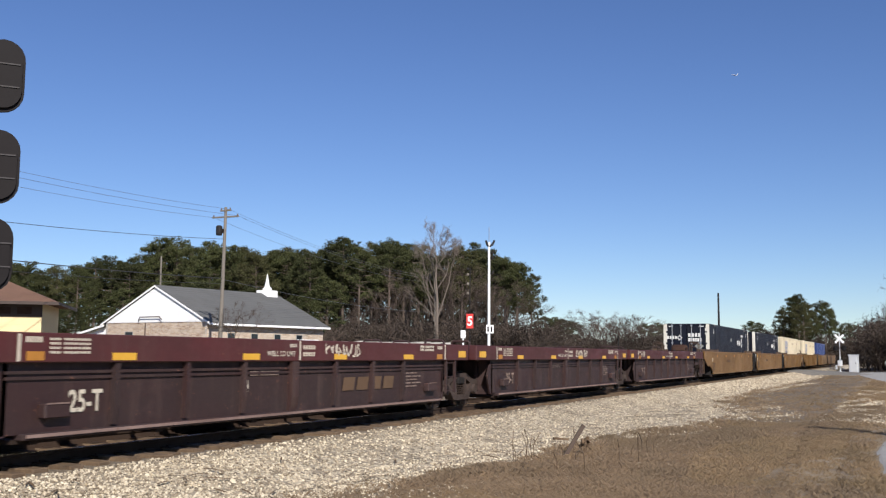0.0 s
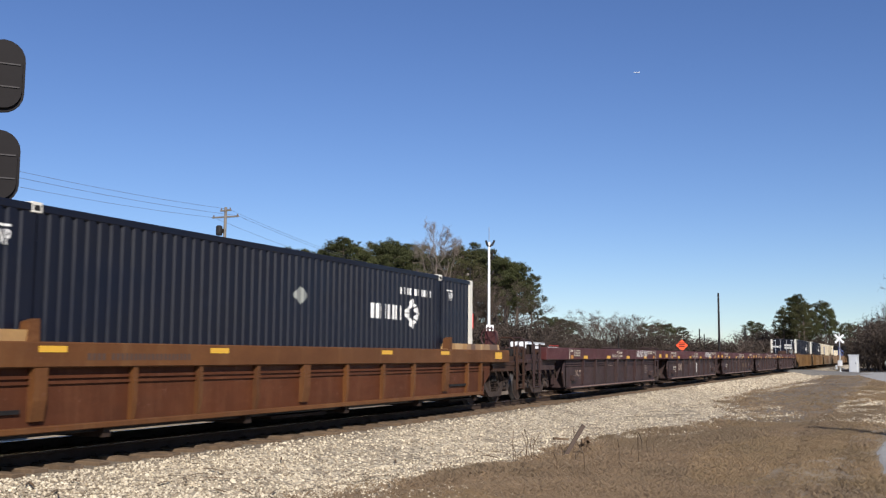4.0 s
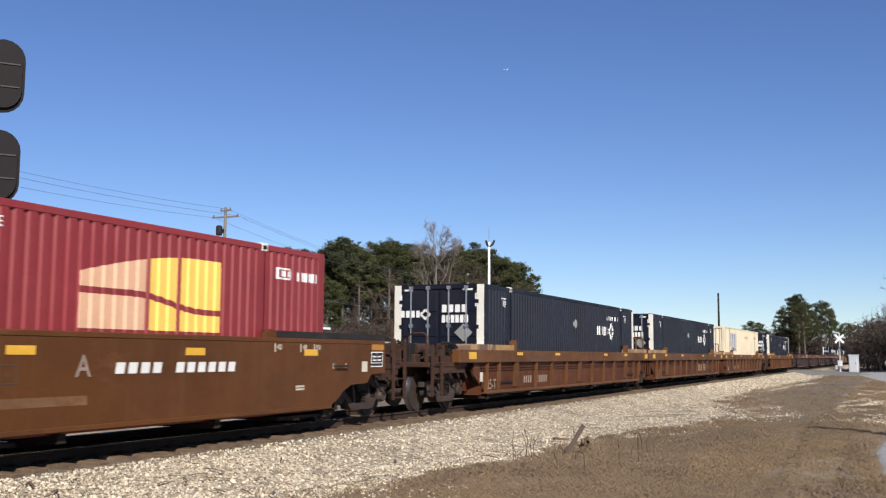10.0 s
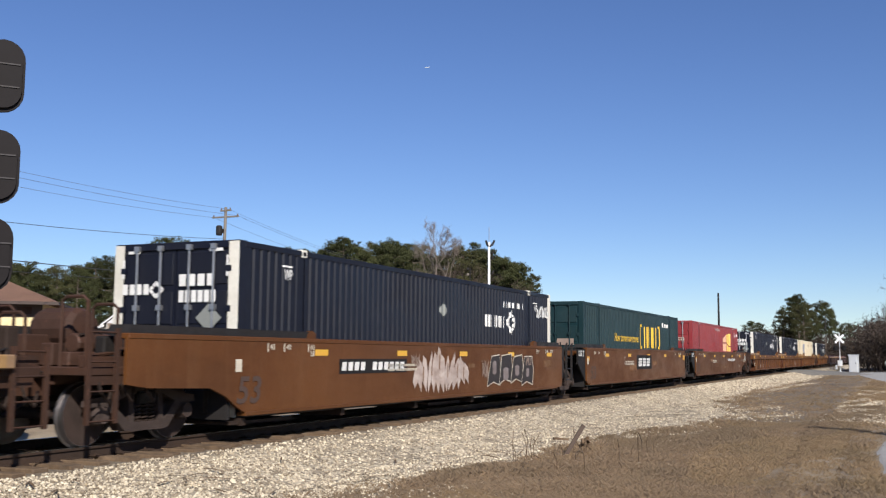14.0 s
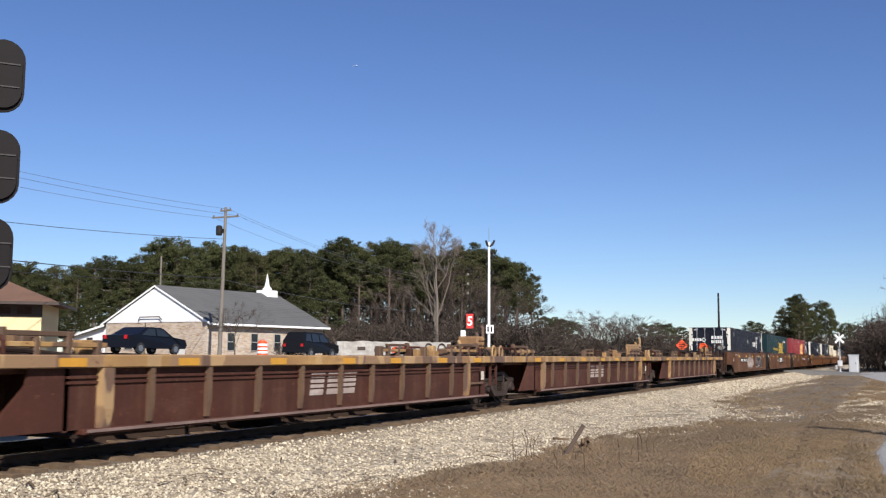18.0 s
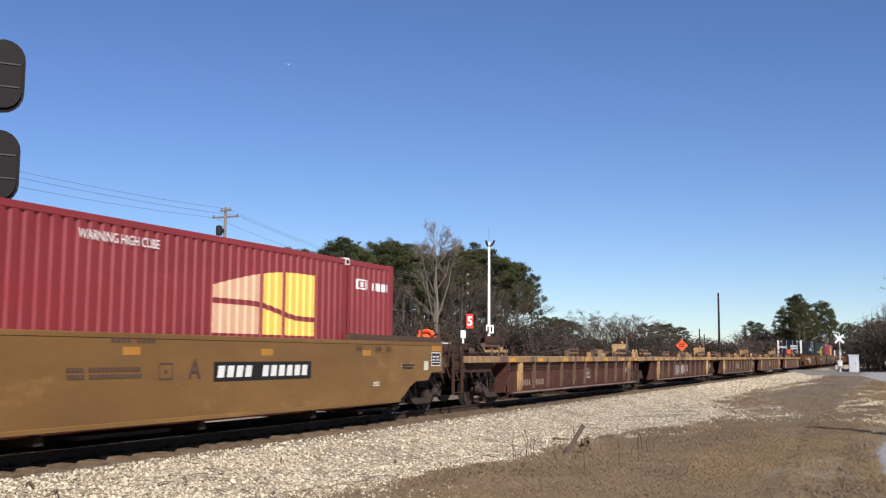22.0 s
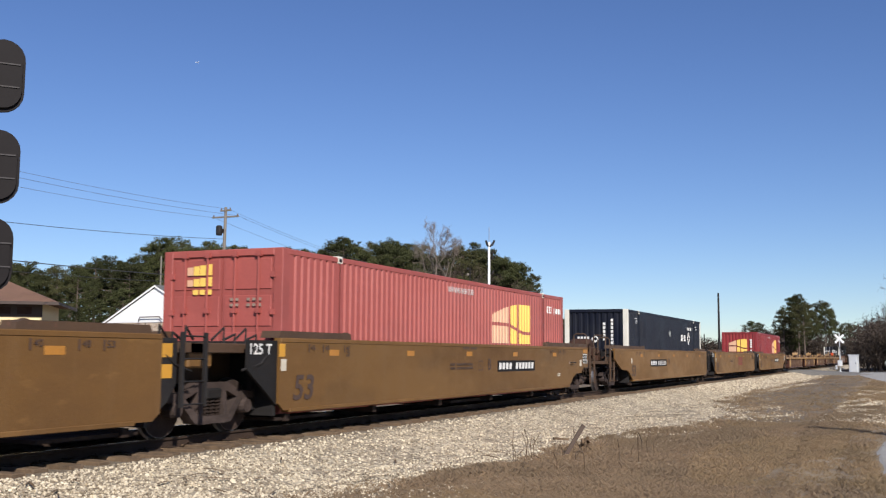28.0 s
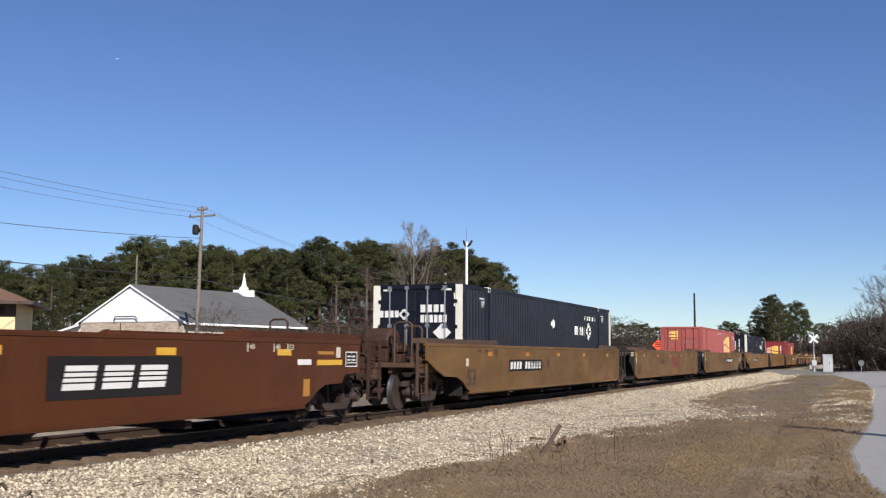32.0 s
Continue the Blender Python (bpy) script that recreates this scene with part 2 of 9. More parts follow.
def part(name, bm, material, parent, label="", smooth=False):
    ob = new(name, finish(name, bm, material, smooth))
    ob.parent = parent
    if name in STROKES:
        ob["kind"] = "stuff"
    if label:
        ob["label"] = label
    return ob


def part_mesh(name, me, parent, at=None, label=""):
    ob = new(name, me)
    ob.parent = parent
    if at is not None:
        ob.matrix_basis = at
    if label:
        ob["label"] = label
    return ob


def solo(name, bm, material, label, category, group="", kind="", at=None, smooth=False):
    ob = new(name, finish(name, bm, material, smooth))
    if at is not None:
        ob.matrix_basis = at
    return tagged(ob, label, category, group, kind)


def holder(name, at, label, category, group="", kind=""):
    ob = new(name)
    ob.empty_display_size = 0.3
    ob.matrix_basis = at
    return tagged(ob, label, category, group, kind)


def box(bm, x0, x1, y0, y1, z0, z1, mi=0, m=None):
    co = [(x, y, z) for x in (x0, x1) for y in (y0, y1) for z in (z0, z1)]
    vs = [bm.verts.new(m @ Vector(c) if m else c) for c in co]
    for f in ((0, 1, 3, 2), (4, 6, 7, 5), (0, 4, 5, 1), (2, 3, 7, 6), (0, 2, 6, 4), (1, 5, 7, 3)):
        bm.faces.new([vs[i] for i in f]).material_index = mi
    return vs


def bbox(bm, x0, x1, y0, y1, z0, z1, r=0.01, mi=0, m=None):
    """A box with its edges bevelled."""
    vs = box(bm, x0, x1, y0, y1, z0, z1, mi, m)
    es = list({e for v in vs for e in v.link_edges})
    bmesh.ops.bevel(bm, geom=es, offset=r, segments=1, affect="EDGES", profile=0.5)


def prism(bm, outline, y0, y1, mi=0, axis="y", m=None):
    """A flat outline (two coordinates) given thickness along one axis."""
    def at(a, b, d):
        c = Vector((a, d, b)) if axis == "y" else Vector((d, a, b)) if axis == "x" else Vector((a, b, d))
        return m @ c if m else c
    lo = [bm.verts.new(at(a, b, y0)) for a, b in outline]
    hi = [bm.verts.new(at(a, b, y1)) for a, b in outline]
    bm.faces.new(lo).material_index = mi
    bm.faces.new(list(reversed(hi))).material_index = mi
    n = len(outline)
    for i in range(n):
        bm.faces.new((lo[i], hi[i], hi[(i + 1) % n], lo[(i + 1) % n])).material_index = mi


def tube(bm, pts, r, n=6, mi=0, close=True):
    """A tube along points; r is one radius or one for each point."""
    rings = []
    pts = [Vector(p) for p in pts]
    for i, p in enumerate(pts):
        d = (pts[min(i + 1, len(pts) - 1)] - pts[max(i - 1, 0)]).normalized()
        u = d.orthogonal().normalized() if i == 0 else (u - d * u.dot(d)).normalized()
        w = d.cross(u)
        q = r[i] if isinstance(r, (list, tuple)) else r
        rings.append([bm.verts.new(p + q * (math.cos(2 * math.pi * k / n) * u + math.sin(2 * math.pi * k / n) * w)) for k in range(n)])
    for a, b in zip(rings, rings[1:]):
        for k in range(n):
            bm.faces.new((a[k], a[(k + 1) % n], b[(k + 1) % n], b[k])).material_index = mi
    if close:
        bm.faces.new(list(reversed(rings[0]))).material_index = mi
        bm.faces.new(rings[-1]).material_index = mi


def lathe(bm, prof, n=24, axis="y", at=(0, 0, 0), mi=0):
    """Turn a profile of (along, radius) round an axis."""
    at = Vector(at)
    rings = []
    for a, r in prof:
        ring = []
        for k in range(n):
            c, s_ = r * math.cos(2 * math.pi * k / n), r * math.sin(2 * math.pi * k / n)
            ring.append(bm.verts.new(at + (Vector((c, a, s_)) if axis == "y" else Vector((a, c, s_)) if axis == "x" else Vector((c, s_, a)))))
        rings.append(ring)
    for a, b in zip(rings, rings[1:]):
        for k in range(n):
            bm.faces.new((a[k], a[(k + 1) % n], b[(k + 1) % n], b[k])).material_index = mi
    bm.faces.new(rings[0]).material_index = mi
    bm.faces.new(list(reversed(rings[-1]))).material_index = mi


def lettering(text, height, bold=0.0, slant=0.0, wide=1.0):
    """Triangles of a line of letters in the built-in font: points (x, z) with x from 0, and faces."""
    cu = bpy.data.curves.new("letters", "FONT")
    cu.body, cu.size, cu.offset, cu.shear = text, 1.0, bold, slant
    cu.resolution_u = 3
    ob = bpy.data.objects.new("letters", cu)
    me = bpy.data.meshes.new_from_object(ob)
    co = np.array([v.co[:2] for v in me.vertices])
    fa = [tuple(p.vertices) for p in me.polygons]
    bpy.data.objects.remove(ob)
    bpy.data.curves.remove(cu)
    bpy.data.meshes.remove(me)
    k = height / 0.69
    co = co * k * np.array([wide, 1])
    co[:, 0] -= co[:, 0].min()
    return co, fa


def write(bm, text, x, z, height, y, bold=0.0, slant=0.0, wide=1.0, width=None, mi=0):
    """Letters on a plane facing -y, starting at x, base at z."""
    co, fa = lettering(text, height, bold, slant, wide)
    if width:
        co[:, 0] *= width / co[:, 0].max()
    vs = [bm.verts.new((x + a, y, z + b)) for a, b in co]
    for f in fa:
        try:
            bm.faces.new([vs[i] for i in f]).material_index = mi
        except ValueError:
            pass


def bars(bm, x, z, w, h, y, n, rng, gap=0.28, mi=0, lean=0.0):
    """Unreadable or private marking: plain upright bars, one for each character."""
    p = w / n
    for i in range(n):
        if n > 5 and i == 4:
            continue
        a = x + i * p
        b = a + p * (1 - gap)
        vs = [bm.verts.new(c) for c in ((a, y, z), (b, y, z), (b + lean * h, y, z + h), (a + lean * h, y, z + h))]
        bm.faces.new(vs).material_index = mi


def rect(bm, x0, x1, z0, z1, y, mi=0):
    vs = [bm.verts.new(c) for c in ((x0, y, z0), (x1, y, z0), (x1, y, z1), (x0, y, z1))]
    bm.faces.new(vs).material_index = mi


def scrawl(bm, x, z, w, h, y, seed, n=9, r=0.018, mi=0):
    """Spray-paint squiggles with no reading."""
    g = random.Random(seed)
    for k in range(n):
        px = x + w * (k + 0.5) / n
        pts = []
        a = g.uniform(0, 6.28)
        for i in range(6):
            pts.append((px + g.uniform(-0.6, 0.6) * w / n, z + h * (0.5 + 0.5 * math.sin(a + i * g.uniform(0.8, 2.1)))))
        for (x0, z0), (x1, z1) in zip(pts, pts[1:]):
            d = Vector((x1 - x0, z1 - z0))
            if d.length < 0.01:
                continue
            q = Vector((-d.y, d.x)).normalized() * r
            vs = [bm.verts.new(c) for c in ((x0 - q.x, y, z0 - q.y), (x1 - q.x, y, z1 - q.y), (x1 + q.x, y, z1 + q.y), (x0 + q.x, y, z0 + q.y))]
            bm.faces.new(vs).material_index = mi
            y -= 0.00015


# ---- containers ----
HALF, WIDE, TALL = 8.077, 1.2955, 2.896


PITCH = 0.222


def wave():
    """Breaks of the corrugated side: (x, depth)."""
    out = []
    x = -7.86
    while x < 7.8:
        post = min(abs(x + 6.1 + PITCH / 2), abs(x - 6.1 + PITCH / 2)) < 0.12
        if post:
            out += [(x, 0.012), (x + PITCH, 0.012)]
        else:
            out += [(x, 0.0), (x + 0.112, 0.0), (x + 0.137, 0.034), (x + 0.197, 0.034)]
        x += PITCH
    out.append((min(x, 7.86), 0.0))
    return out


WAVE = wave()
WX, WD = np.array([w[0] for w in WAVE]), np.array([w[1] for w in WAVE])


def on_side(bm, shapes, mi=0):
    """Painted convex shapes (x, z) that follow the corrugation of the -y side."""
    for shape in shapes:
        xs = [p[0] for p in shape]
        cuts = sorted(set([x for x in WX if min(xs) < x < max(xs)] + xs))
        def span(x):
            zs = []
            for (xa, za), (xb, zb) in zip(shape, shape[1:] + shape[:1]):
                if min(xa, xb) - 1e-9 <= x <= max(xa, xb) + 1e-9:
                    zs += [za, zb] if abs(xa - xb) < 1e-9 else [za + (zb - za) * (x - xa) / (xb - xa)]
            return min(zs), max(zs)
        for a, b in zip(cuts, cuts[1:]):
            if b - a < 1e-5:
                continue
            e = min(1e-6, (b - a) / 10)
            (la, ha), (lb, hb) = span(a + e), span(b - e)
            ya, yb = (-WIDE + float(np.interp(x, WX, WD)) - 0.004 for x in (a, b))
            vs = [bm.verts.new(c) for c in ((a, ya, la), (b, yb, lb), (b, yb, hb), (a, ya, ha))]
            try:
                bm.faces.new(vs).material_index = mi
            except ValueError:
                pass


def strip(x0, x1, z0, z1, lean=0.0):
    return [(x0, z0), (x1, z0), (x1 + lean, z1), (x0 + lean, z1)]


def diamond(x, z, rx, rz):
    return [(x - rx, z), (x, z - rz), (x + rx, z), (x, z + rz)]


def ring(x, z, rx, rz, k=0.50):
    """A lozenge ring in facets with thin joints between them."""
    o = [(x - rx, z), (x, z - rz), (x + rx, z), (x, z + rz)]
    i = [(x - rx * k, z), (x, z - rz * k), (x + rx * k, z), (x, z + rz * k)]
    out = []
    for n in range(4):
        a, b, c, d = Vector(o[n]), Vector(o[(n + 1) % 4]), Vector(i[(n + 1) % 4]), Vector(i[n])
        for u, v in ((0.035, 0.47), (0.53, 0.965)):
            out.append([tuple(a.lerp(b, u)), tuple(a.lerp(b, v)), tuple(d.lerp(c, v)), tuple(d.lerp(c, u))])
    return out


def wordmark(x0, x1, z0, z1, n, lean=0.0):
    """A brand word as plain shapes: two upright strokes for each letter."""
    out = []
    p = (x1 - x0) / n
    for i in range(n):
        a, b = x0 + i * p, x0 + (i + 0.86) * p
        w = (b - a) * 0.28
        out += [strip(a, a + w, z0, z1, lean), strip(b - w, b, z0, z1, lean)]
    return out


def swoosh(x0, x1, z0, z1):
    """The rounded emblem of the red boxes: gold blocks split by a wavy gap; (gold shapes, pale shapes)."""
    gold, pale = [], []
    n = 9
    for i in range(n):
        a, b = x0 + (x1 - x0) * i / n, x0 + (x1 - x0) * (i + 1) / n
        if i in (3, 5):
            b -= 0.05
        def top(x):
            u = (x - x0) / (x1 - x0)
            return z0 + (z1 - z0) * (0.68 + 0.32 * math.sin(min(1.0, u * 1.25) * math.pi / 2))
        def gap(x):
            u = (x - x0) / (x1 - x0)
            v = max(0.0, min(1.0, (u - 0.35) / 0.5))
            return z0 + (z1 - z0) * (0.46 - 0.19 * v * v * (3 - 2 * v))
        low = [(a, z0), (b, z0), (b, gap(b) - 0.045), (a, gap(a) - 0.045)]
        high = [(a, gap(a) + 0.045), (b, gap(b) + 0.045), (b, top(b)), (a, top(a))]
        (pale if i < 4 else gold).extend((low, high))
    return gold, pale


def container(name, coat, end, kind, label):
    """A 53-foot corrugated box; its -x end shows doors or a ribbed wall."""
    c = holder(name, pose(0, 0, 0), label, "container", "containers on the train")
    body = M[coat]
    post = M["post_white"] if kind == "lozenge" else body
    for sgn in (-1, 1):
        bm = bmesh.new()
        cols = []
        for x, d in WAVE:
            y = sgn * (WIDE - d)
            cols.append((bm.verts.new((x, y, 0.15)), bm.verts.new((x, y, TALL - 0.11))))
        for (a, b), (e, f) in zip(cols, cols[1:]):
            if e.co.x - a.co.x > 1e-4:
                bm.faces.new((a, e, f, b))
        part("side_wall", bm, body, c)
        bm = bmesh.new()
        bbox(bm, -HALF + 0.16, HALF - 0.16, sgn * (WIDE - 0.07), sgn * (WIDE + 0.003), TALL - 0.115, TALL - 0.01, 0.012)
        part("top_rail", bm, body, c)
        bm = bmesh.new()
        bbox(bm, -HALF + 0.16, HALF - 0.16, sgn * (WIDE - 0.07), sgn * (WIDE + 0.003), 0.0, 0.155, 0.012)
        part("bottom_rail", bm, body, c)
        for e in (-1, 1):
            bm = bmesh.new()
            bbox(bm, e * (HALF - 0.23), e * HALF, sgn * (WIDE - 0.19), sgn * WIDE, 0, TALL, 0.012)
            part("corner_post", bm, post if e > 0 or end == "wall" else body, c)
        for x in (-6.1, 6.1):
            bm = bmesh.new()
            bbox(bm, x - 0.09, x + 0.09, sgn * (WIDE - 0.16), sgn * (WIDE + 0.006), TALL - 0.13, TALL + 0.012, 0.01)
            box(bm, x - 0.05, x + 0.05, sgn * (WIDE + 0.002), sgn * (WIDE + 0.009), TALL - 0.10, TALL - 0.03, 1)
            part("lifting_casting", bm, (M["post_white"] if sgn < 0 and kind != "sans" else body, M["black"]), c)
    bm = bmesh.new()
    for i in range(48):
        x = -7.9 + i * 15.8 / 48
        box(bm, x, x + 0.2, -WIDE + 0.08, WIDE - 0.08, TALL - 0.045, TALL - 0.02)
    box(bm, -HALF + 0.03, HALF - 0.03, -WIDE + 0.05, WIDE - 0.05, TALL - 0.08, TALL - 0.04)
    part("roof", bm, body, c)
    bm = bmesh.new()
    box(bm, -HALF + 0.05, HALF - 0.05, -WIDE + 0.05, WIDE - 0.05, 0.02, 0.14)
    part("floor_frame", bm, M["steel_dark"], c)
    bm = bmesh.new()
    box(bm, HALF - 0.08, HALF - 0.03, -WIDE + 0.15, WIDE - 0.15, 0.1, TALL - 0.05)
    part("front_wall", bm, body, c)
    # the end towards -x
    for z0, z1 in ((0.0, 0.13), (TALL - 0.13, TALL)):
        bm = bmesh.new()
        bbox(bm, -HALF, -HALF + 0.1, -WIDE + 0.19, WIDE - 0.19, z0, z1, 0.012)
        part("end_sill" if z0 == 0 else "door_header", bm, body, c)
    X = -HALF + 0.035
    if end == "door":
        if kind == "lozenge":
            for sgn in (-1, 1):
                bm = bmesh.new()
                box(bm, -HALF - 0.006, -HALF, sgn * (WIDE - 0.20), sgn * WIDE, 0.02, TALL - 0.02)
                part("post_face", bm, M["post_white"], c, "white face of the corner post")
        for y0, y1 in ((-1.1, -0.01), (0.01, 1.1)):
            bm = bmesh.new()
            box(bm, X, X + 0.05, y0, y1, 0.16, 0.16 + 4 * 0.655)
            door = part("door", bm, body, c)
            for i in range(4):
                bm = bmesh.new()
                z = 0.16 + i * 0.655
                bbox(bm, X - 0.018, X + 0.004, y0 + 0.05, y1 - 0.05, z + 0.05, z + 0.595, 0.008)
                part("door_panel", bm, body, door)
            yh = y0 if abs(y0) > 1 else y1
            for k in range(4):
                bm = bmesh.new()
                box(bm, X - 0.05, X, yh - 0.05, yh + 0.05, 0.4 + k * 0.66, 0.5 + k * 0.66)
                part("hinge", bm, body, door)
            for y in ((-0.30, -0.80) if y0 < -0.5 else (0.30, 0.80)):
                bm = bmesh.new()
                tube(bm, [(X - 0.055, y, 0.05), (X - 0.055, y, TALL - 0.05)], 0.022, 6)
                for z in (0.1, 0.9, 1.75, TALL - 0.14):
                    box(bm, X - 0.085, X, y - 0.05, y + 0.05, z, z + 0.09)
                box(bm, X - 0.10, X - 0.07, y - 0.02, y + 0.32, 1.05, 1.1)
                part("lock_rod", bm, M["galv"] if kind == "lozenge" or coat == "red" else body, door)
    else:
        bm = bmesh.new()
        n = 9
        for i in range(n):
            y = -1.1 + i * 2.2 / n
            p = [(y, 0.0), (y + 0.11, 0.0), (y + 0.15, 0.04), (y + 0.205, 0.04), (y + 2.2 / n, 0.0)]
            vs = [(bm.verts.new((X + d, yy, 0.13)), bm.verts.new((X + d, yy, TALL - 0.13))) for yy, d in p]
            for (a, b), (e, f) in zip(vs, vs[1:]):
                bm.faces.new((a, b, f, e))
        bmesh.ops.remove_doubles(bm, verts=bm.verts, dist=0.001)
        part("end_wall", bm, body, c)
    return c


def end_marks(bm, shapes, mi=0, x=-HALF - 0.012):
    """Painted shapes (y, z) on the -x end; y runs to the far side."""
    for shape in shapes:
        vs = [bm.verts.new((x, y, z)) for y, z in shape]
        try:
            bm.faces.new(vs).material_index = mi
        except ValueError:
            pass


def lozenge_box(end, placard, seed):
    g = random.Random(seed)
    c = container("shipping_container", "navy", end, "lozenge",
                  "navy corrugated shipping container with white lozenge emblem in a well car")
    bm = bmesh.new()
    on_side(bm, wordmark(2.75, 4.16, 1.78, 2.09, 4))
    on_side(bm, ring(4.63, 1.94, 0.39, 0.35))
    part("emblem", bm, M["white_mark"], c, "white block letters and lozenge emblem")
    bm = bmesh.new()
    on_side(bm, [strip(4.05 + i * 0.15 + (0.12 if i > 3 else 0), 4.115 + i * 0.15 + (0.12 if i > 3 else 0), 2.34, 2.49) for i in range(10)])
    part("number_stencil", bm, M["white_mark"], c)
    bm = bmesh.new()
    for x in (-6.75, 6.55):
        on_side(bm, [strip(x - 0.02, x + 0.26, 2.55, 2.58)])
        write(bm, "WP", x, 2.33, 0.18, -WIDE - 0.006, 0.02, width=0.26)
    part("stencil", bm, M["white_mark"], c)
    bm = bmesh.new()
    on_side(bm, [diamond(0.05, 2.09, 0.24, 0.19)])
    part("placard", bm, M[placard], c)
    if end == "door":
        bm = bmesh.new()
        end_marks(bm, [strip(1.10 - i * 0.15, 0.99 - i * 0.15, 2.02, 2.20) for i in range(4)] + ring(0.38, 2.10, 0.17, 0.16))
        end_marks(bm, [strip(-0.10 - i * 0.19, -0.24 - i * 0.19, 2.15, 2.35) for i in range(4)])
        end_marks(bm, [strip(-0.10 - i * 0.13, -0.20 - i * 0.13, 1.88, 2.08) for i in range(6)])
        end_marks(bm, [strip(1.0, 0.75, 2.72, 2.77), strip(-0.70, -0.98, 2.72, 2.77), strip(1.12, 1.07, 2.30, 2.62), strip(-1.05, -1.09, 2.30, 2.65)])
        part("door_stencil", bm, M["white_mark"], c)
        bm = bmesh.new()
        end_marks(bm, [diamond(-0.72, 1.62, 0.26, 0.24)])
        part("door_placard", bm, M[placard], c)
    else:
        bm = bmesh.new()
        end_marks(bm, [strip(0.75 - i * 0.13, 0.66 - i * 0.13, 1.62, 1.80) for i in range(4)] + ring(0.02, 1.71, 0.17, 0.16))
        end_marks(bm, [strip(-0.62, -0.72, 1.2 + i * 0.15, 1.31 + i * 0.15) for i in range(9)] + [strip(-0.30, -0.40, 1.65 + i * 0.15, 1.76 + i * 0.15) for i in range(5)], x=-HALF - 0.004)
        part("end_marks", bm, M["white_mark"], c)
    return c


def cream_box():
    c = container("shipping_container", "cream", "wall", "plain", "cream white corrugated shipping container with blue lettering, rust-streaked")
    bm = bmesh.new()
    on_side(bm, wordmark(-5.80, -3.2, 1.66, 2.52, 3))
    part("wordmark", bm, M["blue_mark"], c, "big blue block letters")
    bm = bmesh.new()
    write(bm, "INTERMODAL", -5.6, 1.41, 0.22, -WIDE - 0.005, 0.015, width=2.3)
    part("lettering", bm, M["blue_mark"], c)
    bm = bmesh.new()
    on_side(bm, [strip(0.7 + i * 0.17, 0.8 + i * 0.17, 2.28, 2.42) for i in range(10) if i != 5])
    on_side(bm, [strip(5.5 + i * 0.15, 5.6 + i * 0.15, 2.3, 2.46) for i in range(8) if i != 3])
    part("number_stencil", bm, M["dim_mark"], c)
    bm = bmesh.new()
    end_marks(bm, [strip(1.0 - i * 0.5, 0.56 - i * 0.5, 2.05, 2.45) for i in range(3)])
    end_marks(bm, [strip(0.95 - i * 0.14, 0.86 - i * 0.14, 1.86, 1.97) for i in range(10)])
    part("end_marks", bm, M["blue_mark"], c)
    return c


def red_box(coat, end):
    c = container("shipping_container", coat, end, "plain",
                  ("sun-faded pinkish red" if coat == "red_faded" else "red") + " corrugated shipping container with gold rounded emblem")
    gold, pale = swoosh(1.9, 4.95, 1.36, 2.47)
    bm = bmesh.new()
    on_side(bm, gold, 0)
    on_side(bm, pale, 1)
    part("emblem", bm, (M["gold_mark"], M["pale_gold"]), c, "gold and pale gold rounded emblem")
    bm = bmesh.new()
    on_side(bm, [strip(6.50, 6.56, 2.33, 2.53), strip(6.56, 6.96, 2.33, 2.36), strip(6.56, 6.96, 2.50, 2.53), strip(6.92, 6.98, 2.36, 2.50)]
            + [strip(6.62 + i * 0.1, 6.68 + i * 0.1, 2.38, 2.48) for i in range(3)] + [strip(7.15 + i * 0.12, 7.22 + i * 0.12, 2.33, 2.49) for i in range(6)])
    write(bm, "WARNING HIGH CUBE", -1.0, 2.54, 0.13, -WIDE - 0.005, 0.01, width=1.6)
    part("stencil", bm, M["white_mark"], c)
    if end == "door":
        bm = bmesh.new()
        first, ink = (0.75, "dim_mark") if coat == "red_faded" else (0.90, "cream_mark")
        for i in range(4):
            y = first - i * 0.14
            for z0, z1 in ((2.24, 2.41), (2.44, 2.64)):
                end_marks(bm, [strip(y, y - 0.13, z0, z1 - 0.05 * (3 - i) / 3)], 1 if i < 1 else 0)
        end_marks(bm, [strip(first - 0.13 - i * 0.15, first - 0.25 - i * 0.15, 2.09, 2.18) for i in range(3)], 0)
        part("door_emblem", bm, (M["gold_mark"], M["pale_gold"]), c)
        bm = bmesh.new()
        end_marks(bm, [strip(-0.2 - i * 0.12, -0.27 - i * 0.12, z, z + 0.05) for i in range(6) for z in (1.87, 1.97) if i != 2])
        part("door_stencil", bm, M[ink], c)
    else:
        g2, p2 = swoosh(0.0, 1.35, 1.42, 2.36)
        flip = lambda shapes: [[(0.78 - x, z) for x, z in s_] for s_ in shapes]
        bm = bmesh.new()
        end_marks(bm, flip(g2), 0)
        end_marks(bm, flip(p2), 1)
        end_marks(bm, [strip(0.22 - i * 0.22, 0.05 - i * 0.22, 1.16, 1.32) for i in range(3)], 0)
        part("end_emblem", bm, (M["gold_mark"], M["pale_gold"]), c)
        bm = bmesh.new()
        end_marks(bm, [strip(-0.78, -0.93, 1.72 + i * 0.17, 1.85 + i * 0.17) for i in range(4)] + [strip(-0.80, -0.92, 1.05 + i * 0.19, 1.19 + i * 0.19) for i in range(3)])
        part("end_bars", bm, M["white_mark"], c)
    return c


